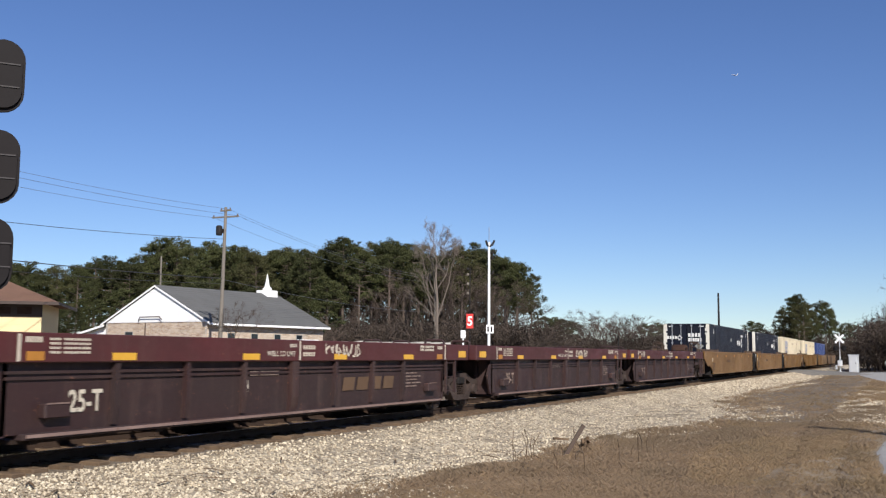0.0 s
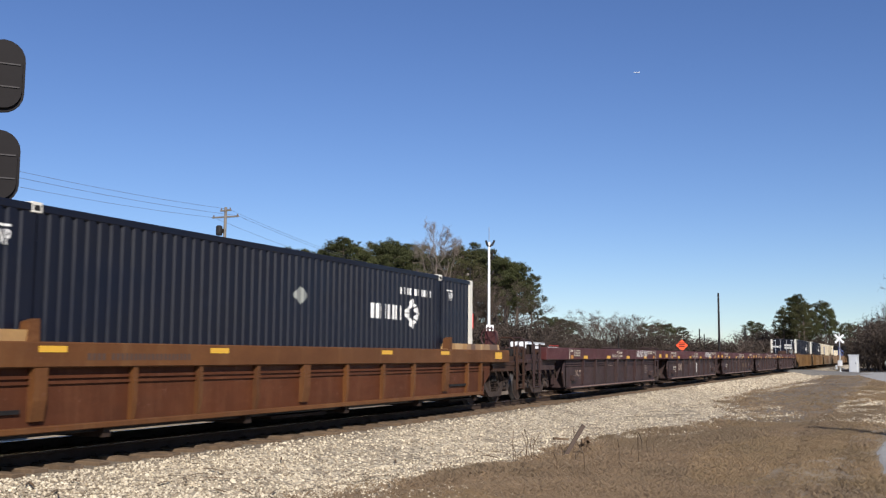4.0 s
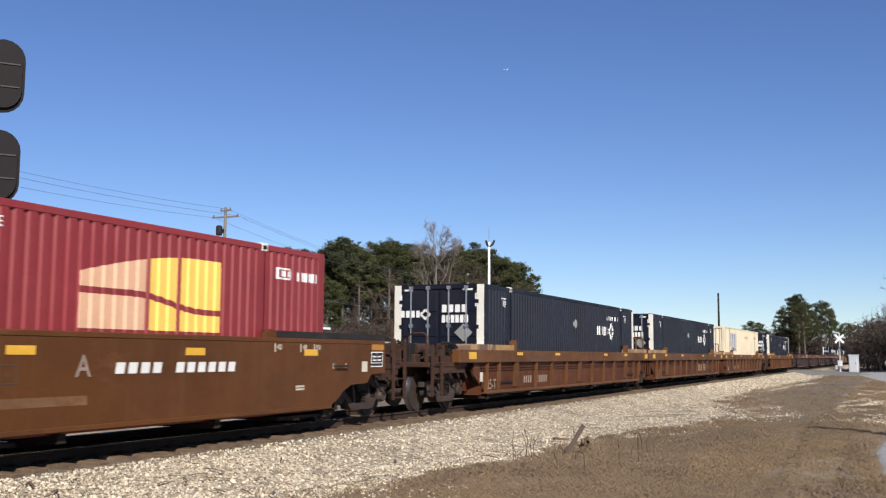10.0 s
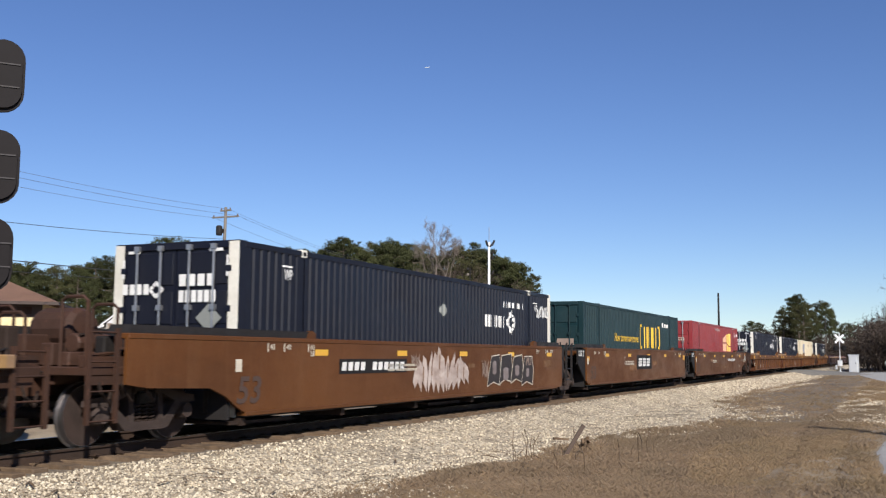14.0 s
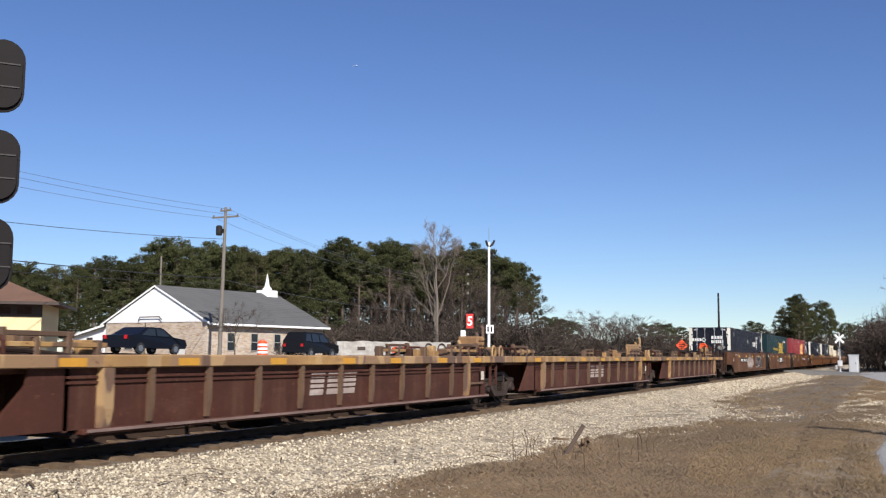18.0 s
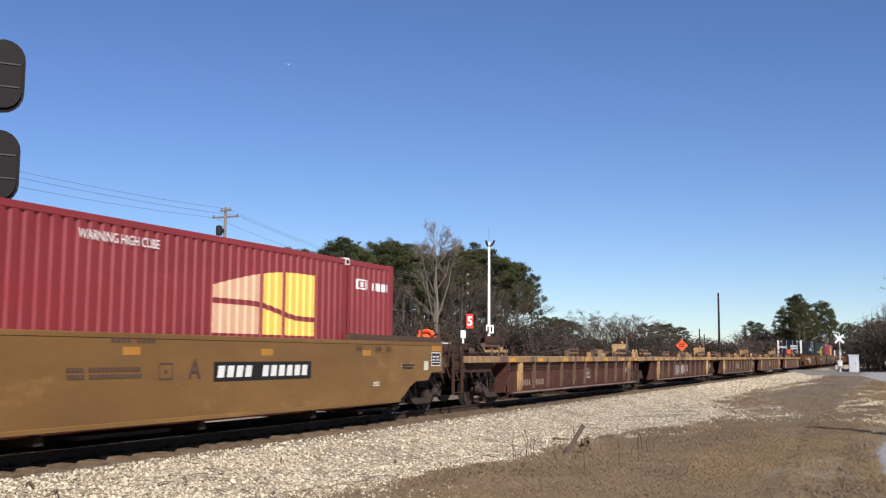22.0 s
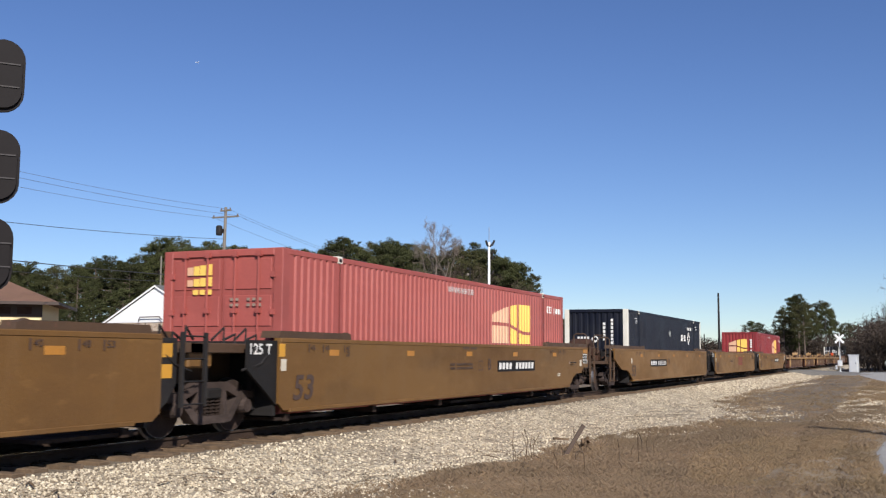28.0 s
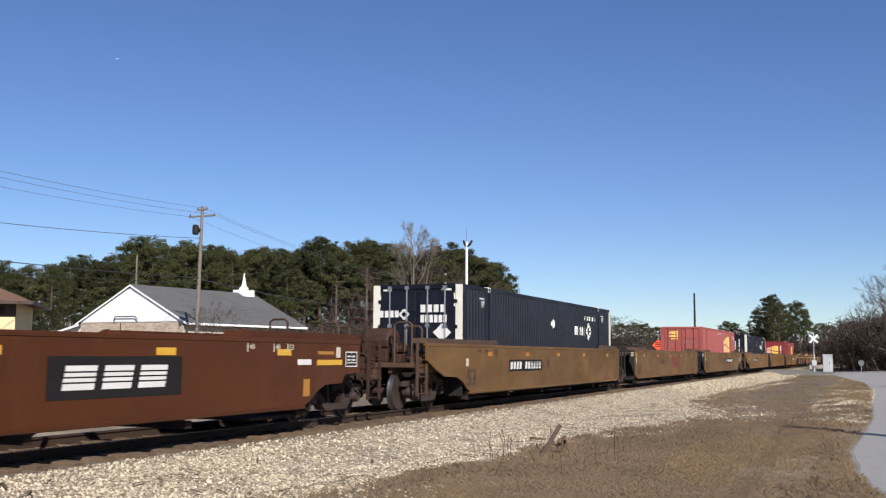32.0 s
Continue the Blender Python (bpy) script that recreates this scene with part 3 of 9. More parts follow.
def green_box():
    c = container("shipping_container", "green", "door", "sans", "dark green corrugated shipping container with yellow lettering in brackets")
    bm = bmesh.new()
    on_side(bm, wordmark(0.85, 3.35, 1.38, 2.27, 3))
    for x, s_ in ((0.15, 1), (3.95, -1)):
        on_side(bm, [strip(min(x, x + 0.12 * s_), max(x, x + 0.12 * s_), 1.34, 2.35), strip(min(x, x + 0.34 * s_), max(x, x + 0.34 * s_), 2.24, 2.35), strip(min(x, x + 0.34 * s_), max(x, x + 0.34 * s_), 1.34, 1.45)])
    part("wordmark", bm, M["yellow_mark"], c, "yellow block letters between brackets")
    bm = bmesh.new()
    write(bm, "How tomorrow moves", -3.95, 1.60, 0.30, -WIDE - 0.005, 0.012, 0.12, width=3.8)
    part("slogan", bm, M["yellow_mark"], c)
    bm = bmesh.new()
    on_side(bm, [strip(4.4, 4.75, 2.33, 2.53)] + [strip(4.95 + i * 0.14, 5.04 + i * 0.14, 2.33, 2.49) for i in range(6)])
    part("number_stencil", bm, M["white_mark"], c)
    bm = bmesh.new()
    end_marks(bm, [strip(1.05, 0.45, 2.0, 2.62), strip(0.95, 0.5, 1.85, 1.9)])
    part("door_panel", bm, M["yellow_mark"], c)
    bm = bmesh.new()
    end_marks(bm, [strip(-0.35, -0.95, 1.40, 1.62)])
    part("door_plate", bm, M["dim_mark"], c)
    return c


# ---- trucks ----
WHEEL = 0.43


def wheelset_mesh():
    bm = bmesh.new()
    for sgn in (-1, 1):
        prof = [(0.66, 0.10), (0.66, 0.37), (0.672, 0.455), (0.70, 0.46), (0.705, WHEEL), (0.80, WHEEL - 0.006)]
        lathe(bm, [(sgn * a, r) for a, r in prof], 28, "y", mi=1)
        face = [(0.8005, WHEEL - 0.01), (0.802, 0.375), (0.772, 0.355), (0.752, 0.17), (0.80, 0.125), (0.815, 0.05)]
        lathe(bm, [(sgn * a, r) for a, r in face], 28, "y", mi=0)
        lathe(bm, [(sgn * 0.81, 0.075), (sgn * 1.08, 0.07)], 10, "y", mi=0)
        # grease streaks that show the turning
        for k in range(2):
            a = k * math.pi + 0.4
            m = Matrix.Rotation(a, 4, "Y")
            box(bm, 0.18, 0.345, sgn * 0.757, sgn * 0.776, -0.035, 0.035, 0, m)
    lathe(bm, [(-0.66, 0.085), (0, 0.075), (0.66, 0.085)], 10, "y", mi=0)
    return finish("wheelset", bm, (M["wheel_rust"], M["tread"]))


def sideframe_mesh():
    """The cast frame of one side, one casting about its own plane (y)."""
    bm = bmesh.new()
    half = {"T0": (0, 0.83), "T1": (0.42, 0.83), "T2": (0.70, 0.70), "T3": (1.10, 0.66), "T4": (1.12, 0.55), "K": (0.80, 0.55), "L3": (0.66, 0.58), "L2": (0.36, 0.70), "L1": (0.26, 0.70), "L0": (0, 0.70),
            "C1": (0.27, 0.31), "C2": (0.36, 0.31), "B0": (0, 0.31), "D0": (0, 0.19), "D1": (0.27, 0.18), "D2": (0.46, 0.20)}
    faces = (("T0", "T1", "L2", "L1", "L0"), ("T1", "T2", "L3", "L2"), ("T2", "T3", "T4", "K", "L3"), ("L1", "L2", "C2", "C1"), ("B0", "C1", "D1", "D0"), ("C1", "C2", "D2", "D1"), ("C2", "L3", "K", "D2"))
    spots, edges = {}, {}

    def at(name, s_, y):
        x, z = half[name]
        key = (round(s_ * x, 4), z, y)
        if key not in spots:
            spots[key] = bm.verts.new((s_ * x, y * (1.5 if z < 0.32 else 1.0), z))
        return spots[key]
    for s_ in (-1, 1):
        for f in faces:
            for y in (-0.075, 0.075):
                bm.faces.new([at(n, s_, y) for n in f])
            for a, b in zip(f, f[1:] + f[:1]):
                ends = frozenset(((half[a][0] * s_, half[a][1]), (half[b][0] * s_, half[b][1])))
                edges.setdefault(ends, []).append((a, b, s_))
    for uses in edges.values():
        if len(uses) == 1:
            a, b, s_ = uses[0]
            bm.faces.new((at(a, s_, -0.075), at(b, s_, -0.075), at(b, s_, 0.075), at(a, s_, 0.075)))
    return finish("sideframe", bm, M["frame_dust"])


def journal_mesh():
    bm = bmesh.new()
    lathe(bm, [(-0.12, 0.03), (-0.13, 0.11), (-0.05, 0.135), (0.08, 0.135)], 12, "y", (0, 0, WHEEL))
    return finish("journal_box", bm, M["frame_dust"])


def adapter_mesh():
    bm = bmesh.new()
    bbox(bm, -0.15, 0.15, -0.05, 0.09, 0.53, 0.66, 0.012)
    return finish("bearing_adapter", bm, M["frame_dust"])


def spring_mesh():
    bm = bmesh.new()
    pts = [(0.062 * math.cos(a), 0.062 * math.sin(a), 0.30 + 0.27 * a / (2 * math.pi * 5)) for a in [i * math.pi / 4 for i in range(41)]]
    tube(bm, pts, 0.016, 5)
    return finish("spring", bm, M["grime_brown"])


def truck_frame_mesh():
    bm = bmesh.new()
    bbox(bm, -0.20, 0.20, -1.12, 1.12, 0.56, 0.74, 0.03)
    lathe(bm, [(0.72, 0.34), (0.80, 0.34), (0.82, 0.18)], 16, "z")
    for s_ in (-1, 1):
        box(bm, s_ * 0.42 - 0.05, s_ * 0.42 + 0.05, -0.78, 0.78, 0.36, 0.46)
        tube(bm, [(s_ * 0.42, -0.7, 0.4), (s_ * 0.30, 0, 0.5), (s_ * 0.42, 0.7, 0.4)], 0.03, 6)
        for e in (-1, 1):
            bbox(bm, s_ * 0.40, s_ * 0.49, e * 0.70 - 0.06, e * 0.70 + 0.06, 0.28, 0.56, 0.02)
    return finish("bolster", bm, M["grime"])


WHEELSETS = []
TRUCK = {}


def truck(x, parent):
    if not TRUCK:
        TRUCK.update(wheelset=wheelset_mesh(), sideframe=sideframe_mesh(), journal=journal_mesh(), adapter=adapter_mesh(), spring=spring_mesh(), bolster=truck_frame_mesh())
    t = part_mesh("truck", TRUCK["bolster"], parent, pose(x, 0, 0), "black cast steel railway truck")
    for e in (-1, 1):
        part_mesh("sideframe", TRUCK["sideframe"], t, pose(0, e * 1.0, 0) if e > 0 else pose(0, -1.0, 0, 0, 0, 180))
        for x in (-0.89, 0.89):
            for n, k in (("journal_box", "journal"), ("bearing_adapter", "adapter")):
                part_mesh(n, TRUCK[k], t, pose(x, e * 1.0, 0) if e < 0 else pose(x, 1.0, 0, 0, 0, 180))
        for k in (-0.15, 0.0, 0.15):
            part_mesh("spring", TRUCK["spring"], t, pose(k, e * 1.03, -0.02))
        w = part_mesh("wheelset", TRUCK["wheelset"], t, pose(e * 0.89, 0, WHEEL))
        WHEELSETS.append(w)
    return t


# ---- well cars ----
SIDE = 1.50


def mirrored(name, draw, material, parent, label="", y=SIDE):
    """One part for each side of the car; draw(bm, s) with s = -1 or 1."""
    for s_ in (-1, 1):
        bm = bmesh.new()
        draw(bm, s_)
        part(name, bm, material, parent, label)


def shared(name, me, parent, places, label=""):
    for at in places:
        part_mesh(name, me, parent, at, label)


def rib_mesh(w, z0, z1, d, material, foot=True):
    """An upright stiffener that stands out from the side towards -y."""
    bm = bmesh.new()
    prism(bm, [(0.0, z0), (-d * (0.55 if foot else 1), z0), (-d, z0 + 0.25), (-d, z1), (0.0, z1)], -w / 2, w / 2, axis="x")
    return finish("rib", bm, material)


def coupler(parent, x, s_):
    bm = bmesh.new()
    box(bm, min(x - s_ * 0.9, x), max(x - s_ * 0.9, x), -0.10, 0.10, 0.76, 0.96)
    k = [(x, -0.20), (x + s_ * 0.22, -0.18), (x + s_ * 0.26, -0.02), (x + s_ * 0.12, 0.04), (x + s_ * 0.12, 0.12), (x + s_ * 0.30, 0.20), (x + s_ * 0.05, 0.24), (x, 0.18)]
    prism(bm, k if s_ > 0 else k[::-1], 0.70, 1.0, axis="z")
    part("coupler", bm, M["grime_brown"], parent)
    for y in (-0.3, 0.32):
        bm = bmesh.new()
        tube(bm, [(x - s_ * 0.4, y, 0.8), (x - s_ * 0.1, y, 0.62), (x + s_ * 0.25, y, 0.45)], 0.03, 6)
        part("brake_hose", bm, M["black"], parent)


def ladder(parent, x, s_y, z0, z1, material, w=0.45, rungs=4, y=SIDE):
    stile = None
    for e in (-1, 1):
        bm = bmesh.new()
        box(bm, x + e * w / 2 - 0.03, x + e * w / 2 + 0.03, s_y * (y - 0.02), s_y * (y + 0.03), z0, z1)
        stile = part("stile" if stile else "ladder", bm, material, stile or parent)
    for i in range(rungs):
        z = z0 + 0.04 + (z1 - z0 - 0.1) * i / (rungs - 1)
        bm = bmesh.new()
        tube(bm, [(x - w / 2, s_y * (y + 0.005), z), (x + w / 2, s_y * (y + 0.005), z)], 0.014, 5)
        part("rung", bm, material, stile.parent if stile.parent != parent else stile)


def brake_stand(parent, x, y, z, material, cover=None):
    bm = bmesh.new()
    box(bm, x - 0.07, x + 0.07, y - 0.17, y + 0.17, z + 0.38, z + 0.82)
    box(bm, x - 0.05, x + 0.05, y - 0.06, y + 0.06, z, z + 0.36)
    part("brake_housing", bm, cover or material, parent)
    if cover:
        bm = bmesh.new()
        lathe(bm, [(-0.17, 0.03), (-0.16, 0.06), (-0.10, 0.08), (-0.08, 0.15), (-0.14, 0.18), (-0.15, 0.23), (-0.10, 0.25), (-0.05, 0.24), (-0.02, 0.05)], 18, "x", (x, y - 0.05, z + 0.60))
        part("brake_wheel", bm, cover, parent, "orange hand brake wheel")
        return
    bm = bmesh.new()
    cx = x - 0.14
    pts = [(cx, y + 0.28 * math.cos(a), z + 0.62 + 0.28 * math.sin(a)) for a in [i * math.pi / 10 for i in range(21)]]
    tube(bm, pts, 0.018, 5, close=False)
    for i in range(5):
        a = i * math.pi * 0.4
        tube(bm, [(cx, y, z + 0.62), (cx, y + 0.28 * math.cos(a), z + 0.62 + 0.28 * math.sin(a))], 0.012, 4)
    tube(bm, [(cx, y, z + 0.62), (x, y, z + 0.62)], 0.03, 6)
    part("brake_wheel", bm, material, parent)


def end_gear(car, e, start, stop, kind, paint_, top, step=None, lift=0.0):
    """Platform, handrails, coupler and crossover of a coupler end, from start to stop out from the middle; e is the end's sign."""
    step = stop - 0.23 if step is None else step
    a, b = sorted((e * start, e * stop))
    bm = bmesh.new()
    bbox(bm, a, b, -1.35, 1.35, 0.98 + lift, 1.10 + lift, 0.015)
    box(bm, a, b, -0.35, 0.35, 0.70, 1.0 + lift)
    for y in (-1.3, 1.22):
        box(bm, a, b, y, y + 0.08, 1.10 + lift, 1.24 + lift)
    for y in (-1.33, -0.7, 0.62, 1.25):
        box(bm, a + 0.1, b - 0.1, y, y + 0.08, 0.86, 0.99 + lift)
    part("end_platform", bm, paint_, car)
    coupler(car, e * (stop + 0.1), e)
    for sy in (-1, 1) if step > 0 else ():
        ladder(car, e * step, sy, 0.35, top, paint_, 0.52, 4, 1.42)
    rails = [stop - 0.15]
    if kind == "smooth" and e < 0:
        rails.append(stop - 0.72)
    if stop - start > 2.0 and kind != "orange":
        rails.append(step - 0.28)
    for k, xr in enumerate(rails):
        for sy in (-1, 1):
            bm = bmesh.new()
            xe, zt = e * xr, top + {"maroon": (0.16, 0.10), "orange": (0.26, 0.2)}.get(kind, (0.42, 0.34))[k % 2]
            tube(bm, [(xe, sy * 1.2, 1.1), (xe, sy * 1.2, zt - 0.06), (xe, sy * 1.12, zt), (xe, sy * 0.83, zt), (xe, sy * 0.75, zt - 0.06), (xe, sy * 0.75, 1.1)], 0.025, 6)
            part("handrail", bm, paint_, car)
    gear = M["gear_brown"]
    g = random.Random(int(start * 100) + 7 * e + len(kind))
    busy = 1 if stop - start < 2 else 2
    for i in range(9 * busy):
        bm = bmesh.new()
        xx, yy = g.uniform(a + 0.2, b - 0.15), g.uniform(-1.2, 0.9)
        bbox(bm, xx - g.uniform(0.05, 0.16), xx + g.uniform(0.05, 0.16), yy - 0.09, yy + 0.09, 1.08, g.uniform(1.3, 1.62), 0.025)
        part("valve", bm, (gear, M["grime_brown"], M["grime"])[i % 3], car)
    for i in range(8 * busy):
        bm = bmesh.new()
        xx, yy, zz = g.uniform(a + 0.1, b - 0.3), g.uniform(-1.3, 0.5), g.uniform(1.2, 1.6)
        tube(bm, [(xx, yy, zz), (xx + g.uniform(0.2, 0.5), yy + g.uniform(-0.1, 0.1), zz + g.uniform(-0.1, 0.12)), (xx + g.uniform(0.5, 0.8), yy + 0.05, zz - 0.25)], 0.022, 5)
        part("air_hose", bm, M["grime_brown"] if i % 2 else M["grime"], car)
    if kind == "smooth" and e < 0:
        bm = bmesh.new()
        lathe(bm, [(-0.42, 0.10), (-0.40, 0.26), (-0.3, 0.31), (0.3, 0.31), (0.40, 0.26), (0.42, 0.10)], 14, "y", ((a + b) / 2, -0.1, 1.62))
        part("brake_cylinder", bm, gear, car)
    for i in range(5):
        y = -0.9 + i * 0.4
        bm = bmesh.new()
        bbox(bm, a + 0.15 + 0.1 * (i % 2), b - 0.4, y, y + 0.22, 1.10, 1.30 + 0.12 * ((i * 7) % 3), 0.02)
        part("brake_box", bm, gear, car)
    bm = bmesh.new()
    tube(bm, [(a + 0.1, -1.1, 1.22), (b - 0.2, -1.0, 1.35), (b, -1.15, 1.2)], 0.03, 6)
    part("air_pipe", bm, gear, car)
    bm = bmesh.new()
    lathe(bm, [(-0.35, 0.12), (-0.33, 0.14), (0.33, 0.14), (0.35, 0.12)], 12, "x", ((a + b) / 2, -0.6, 1.42))
    part("air_tank", bm, gear, car)
    for i in range(3 * busy):
        bm = bmesh.new()
        xx = a + 0.25 + 0.45 * i
        tube(bm, [(xx, -1.28, 1.0), (xx + 0.05, -1.36, 0.75), (xx + 0.25, -1.30, 0.62), (xx + 0.4, -1.2, 0.8)], 0.022, 5)
        part("brake_rod", bm, M["grime_brown"], car)


WELL = {}


def well_body(car, half_in, z_floor=0.16):
    """Floor pans, cross members and diagonals inside the well."""
    if half_in not in WELL:
        n = 6
        step = (2 * half_in - 0.6) / (n - 1)
        pan, beam, brace = bmesh.new(), bmesh.new(), bmesh.new()
        box(pan, -0.9, 0.9, -1.36, 1.36, z_floor, z_floor + 0.05)
        box(beam, -0.07, 0.07, -1.4, 1.4, z_floor - 0.02, z_floor + 0.10)
        tube(brace, [(0, -1.3, z_floor + 0.05), (step, 1.3, z_floor + 0.05)], 0.045, 5)
        WELL[half_in] = n, step, finish("floor_pan", pan, M["grime_brown"]), finish("cross_beam", beam, M["grime_brown"]), finish("diagonal_brace", brace, M["grime_brown"])
    n, step, pan, beam, brace = WELL[half_in]
    shared("floor_pan", pan, car, [pose(x, 0, 0) for x in (-half_in + 0.9, 0, half_in - 0.9)])
    shared("cross_beam", beam, car, [pose(-half_in + 0.3 + step * i, 0, 0.004 * (i % 2)) for i in range(n)])
    shared("diagonal_brace", brace, car, [pose(-half_in + 0.3 + step * i, 0, 0) if i % 2 else pose(-half_in + 0.3 + step * (i + 1), 0, 0, 0, 0, 180) for i in range(n - 1)])


def bulkheads(car, half, z0, z1, paint_, slope=0.8):
    for e in (-1, 1):
        bm = bmesh.new()
        x = e * (half - 0.05)
        box(bm, min(x, x + e * 0.08), max(x, x + e * 0.08), -1.40, 1.40, z0, z1)
        for y in (-1.0, -0.35, 0.35, 1.0):
            box(bm, min(x, x + e * 0.2), max(x, x + e * 0.2), y - 0.04, y + 0.04, z0 + 0.1, z1)
        part("end_bulkhead", bm, paint_, car)


def span_deck(car, e, half, reach, z, paint_):
    """The deck over an articulation truck."""
    bm = bmesh.new()
    a, b = sorted((e * half, e * reach))
    bbox(bm, a, b, -1.25, 1.25, z - 0.16, z, 0.015)
    box(bm, a, b, -0.5, 0.5, 0.80, z - 0.1)
    part("end_deck", bm, paint_, car)


TAPE = {}


def tapes(car, xs, w, z0, z1, y, ink="reflector"):
    """Amber reflector tapes on the near side, each its own piece."""
    key = (w, round(z1 - z0, 3), ink)
    if key not in TAPE:
        bm = bmesh.new()
        box(bm, 0, w, -0.002, 0.003, 0, z1 - z0)
        TAPE[key] = finish("reflector", bm, M[ink])
    for x in xs:
        part_mesh("reflector", TAPE[key], car, pose(x, y, z0), "amber reflector tape")


def smooth_car(name, coat, label, pitch, ends, top="tan_top", tip=11.2):
    """A smooth-sided 53-foot well unit. ends: which of -1, 1 are coupler ends."""
    car = holder(name, pose(0, 0, 0), label, "well car", "well cars of the train")
    body = M[coat]
    h = 8.42
    Z0, Z1 = 0.335, 1.53
    right = [(8.42, Z0), (8.58, 0.45), (8.58, Z1)] if 1 not in ends else [(8.02, Z0), (8.30, 0.46), (8.50, 0.60), (8.80, 0.71), (9.44, 0.73), (9.58, 0.89), (10.18, 0.92), (10.18, Z1)]
    left = [(-h, Z1), (-h, 0.45), (-h + 0.15, Z0)] if -1 not in ends else [(-10.85, Z1), (-10.85, 1.16), (-10.35, 0.95), (-9.75, 0.76), (-9.0, 0.74), (-8.6, 0.62), (-8.34, 0.46), (-8.06, Z0)]
    if coat == "brown" and -1 in ends:
        left = [(-10.85, Z1), (-10.85, 0.86), (-10.4, 0.80), (-9.0, 0.76), (-8.6, 0.62), (-8.34, 0.46), (-8.06, Z0)]
    mirrored("side_panel", lambda bm, s_: prism(bm, right + left, s_ * (SIDE - 0.05), s_ * SIDE), body, car)
    mirrored("top_chord", lambda bm, s_: bbox(bm, left[0][0] + 0.02, right[-1][0] - 0.02, s_ * (SIDE - 0.14), s_ * (SIDE + 0.012), Z1 - 0.05, Z1 + 0.03, 0.012), body, car)
    mirrored("bottom_sill", lambda bm, s_: bbox(bm, -8.1, 8.05, s_ * (SIDE - 0.16), s_ * (SIDE + 0.025), Z0 - 0.04, Z0 + 0.03, 0.01), body, car)
    for e in (-1, 1):
        a, b = sorted((e * 6.05, e * ((10.8 if e < 0 else 10.2) if e in ends else 8.4)))
        mirrored("end_cap", lambda bm, s_: prism(bm, [(a, Z1 + 0.03), (b, Z1 + 0.03), (b - 0.05, Z1 + 0.15), (a + 0.05, Z1 + 0.15)], s_ * (SIDE - 0.42), s_ * (SIDE - 0.03)), M["steel_dark" if coat == "brown" else top], car)
        mirrored("container_guide", lambda bm, s_: prism(bm, [(e * 6.1 - 0.16, Z1), (e * 6.1 + 0.16, Z1), (e * 6.1 + 0.14, Z1 + 0.13), (e * 6.1 + 0.02, Z1 + 0.17), (e * 6.1 - 0.12, Z1 + 0.12)], s_ * (SIDE - 0.12), s_ * (SIDE - 0.02)), M[coat] if coat[:3] != "tan" else M[top], car)
        if e not in ends:
            # black angled end plate with the ladder of the articulated end
            plate = [(e * h, Z1 - 0.02), (e * (h + 0.85), Z1 - 0.02), (e * (h + 0.85), 1.02), (e * (h + 0.35), 0.68), (e * h, 0.42)]
            if e > 0:
                plate = [(8.57, Z1 - 0.02), (8.97, Z1 - 0.02), (8.97, 0.86), (8.80, 0.60), (8.57, 0.45)]
            mirrored("end_plate", lambda bm, s_: prism(bm, plate if e > 0 else plate[::-1], s_ * (SIDE - 0.10), s_ * (SIDE - 0.05)), M["black"] if e < 0 else M["steel_dark"], car)
            span_deck(car, e, h, pitch / 2 + (0.5 if e < 0 else -0.1), 1.45, M[top])
            if e > 0:
                for sy in (-1, 1):
                    ladder(car, 9.29, sy, 0.50, 1.60, M["steel_dark"], 0.54, 4)
                bm = bmesh.new()
                bbox(bm, h + 1.12, h + 1.72, -1.20, -0.9, 1.06, 1.42, 0.03)
                part("control_box", bm, body, car)
            bm = bmesh.new()
            for i in range(4):
                tube(bm, [(e * (h + 0.2 + 0.3 * i), -1.15, 1.45), (e * (h + 0.2 + 0.3 * i), -1.15, 1.60 + 0.1 * (i % 2)), (e * (h + 0.45 + 0.3 * i), -1.1, 1.5)], 0.022, 5)
            tube(bm, [(e * (h + 0.1), -1.42, 1.40), (e * (h + 0.5), -1.46, 1.12), (e * (h + 0.95), -1.40, 1.02)], 0.02, 5)
            part("air_pipe", bm, M["steel_dark"], car)
        else:
            end_gear(car, e, 9.75, (11.45 if coat == "brown" else 11.2) if e < 0 else tip, "smooth", M["gear_brown"] if coat[:3] != "tan" else M["tan_top"], 1.62, None if tip > 11 or e < 0 else 0)
    bulkheads(car, h, 0.25, 1.5, M["steel_dark"])
    well_body(car, 8.3)
    tapes(car, (-6.78, -3.55, -0.30, 2.95, 6.4) if coat[:3] == "tan" else (-6.0, -2.73, 0.56, 3.85, 7.1), 0.34 if coat[:3] == "tan" else 0.45, Z1 - 0.27, Z1 - 0.16, -SIDE - 0.002, "tape_dull" if coat[:3] == "tan" else "reflector")
    return car


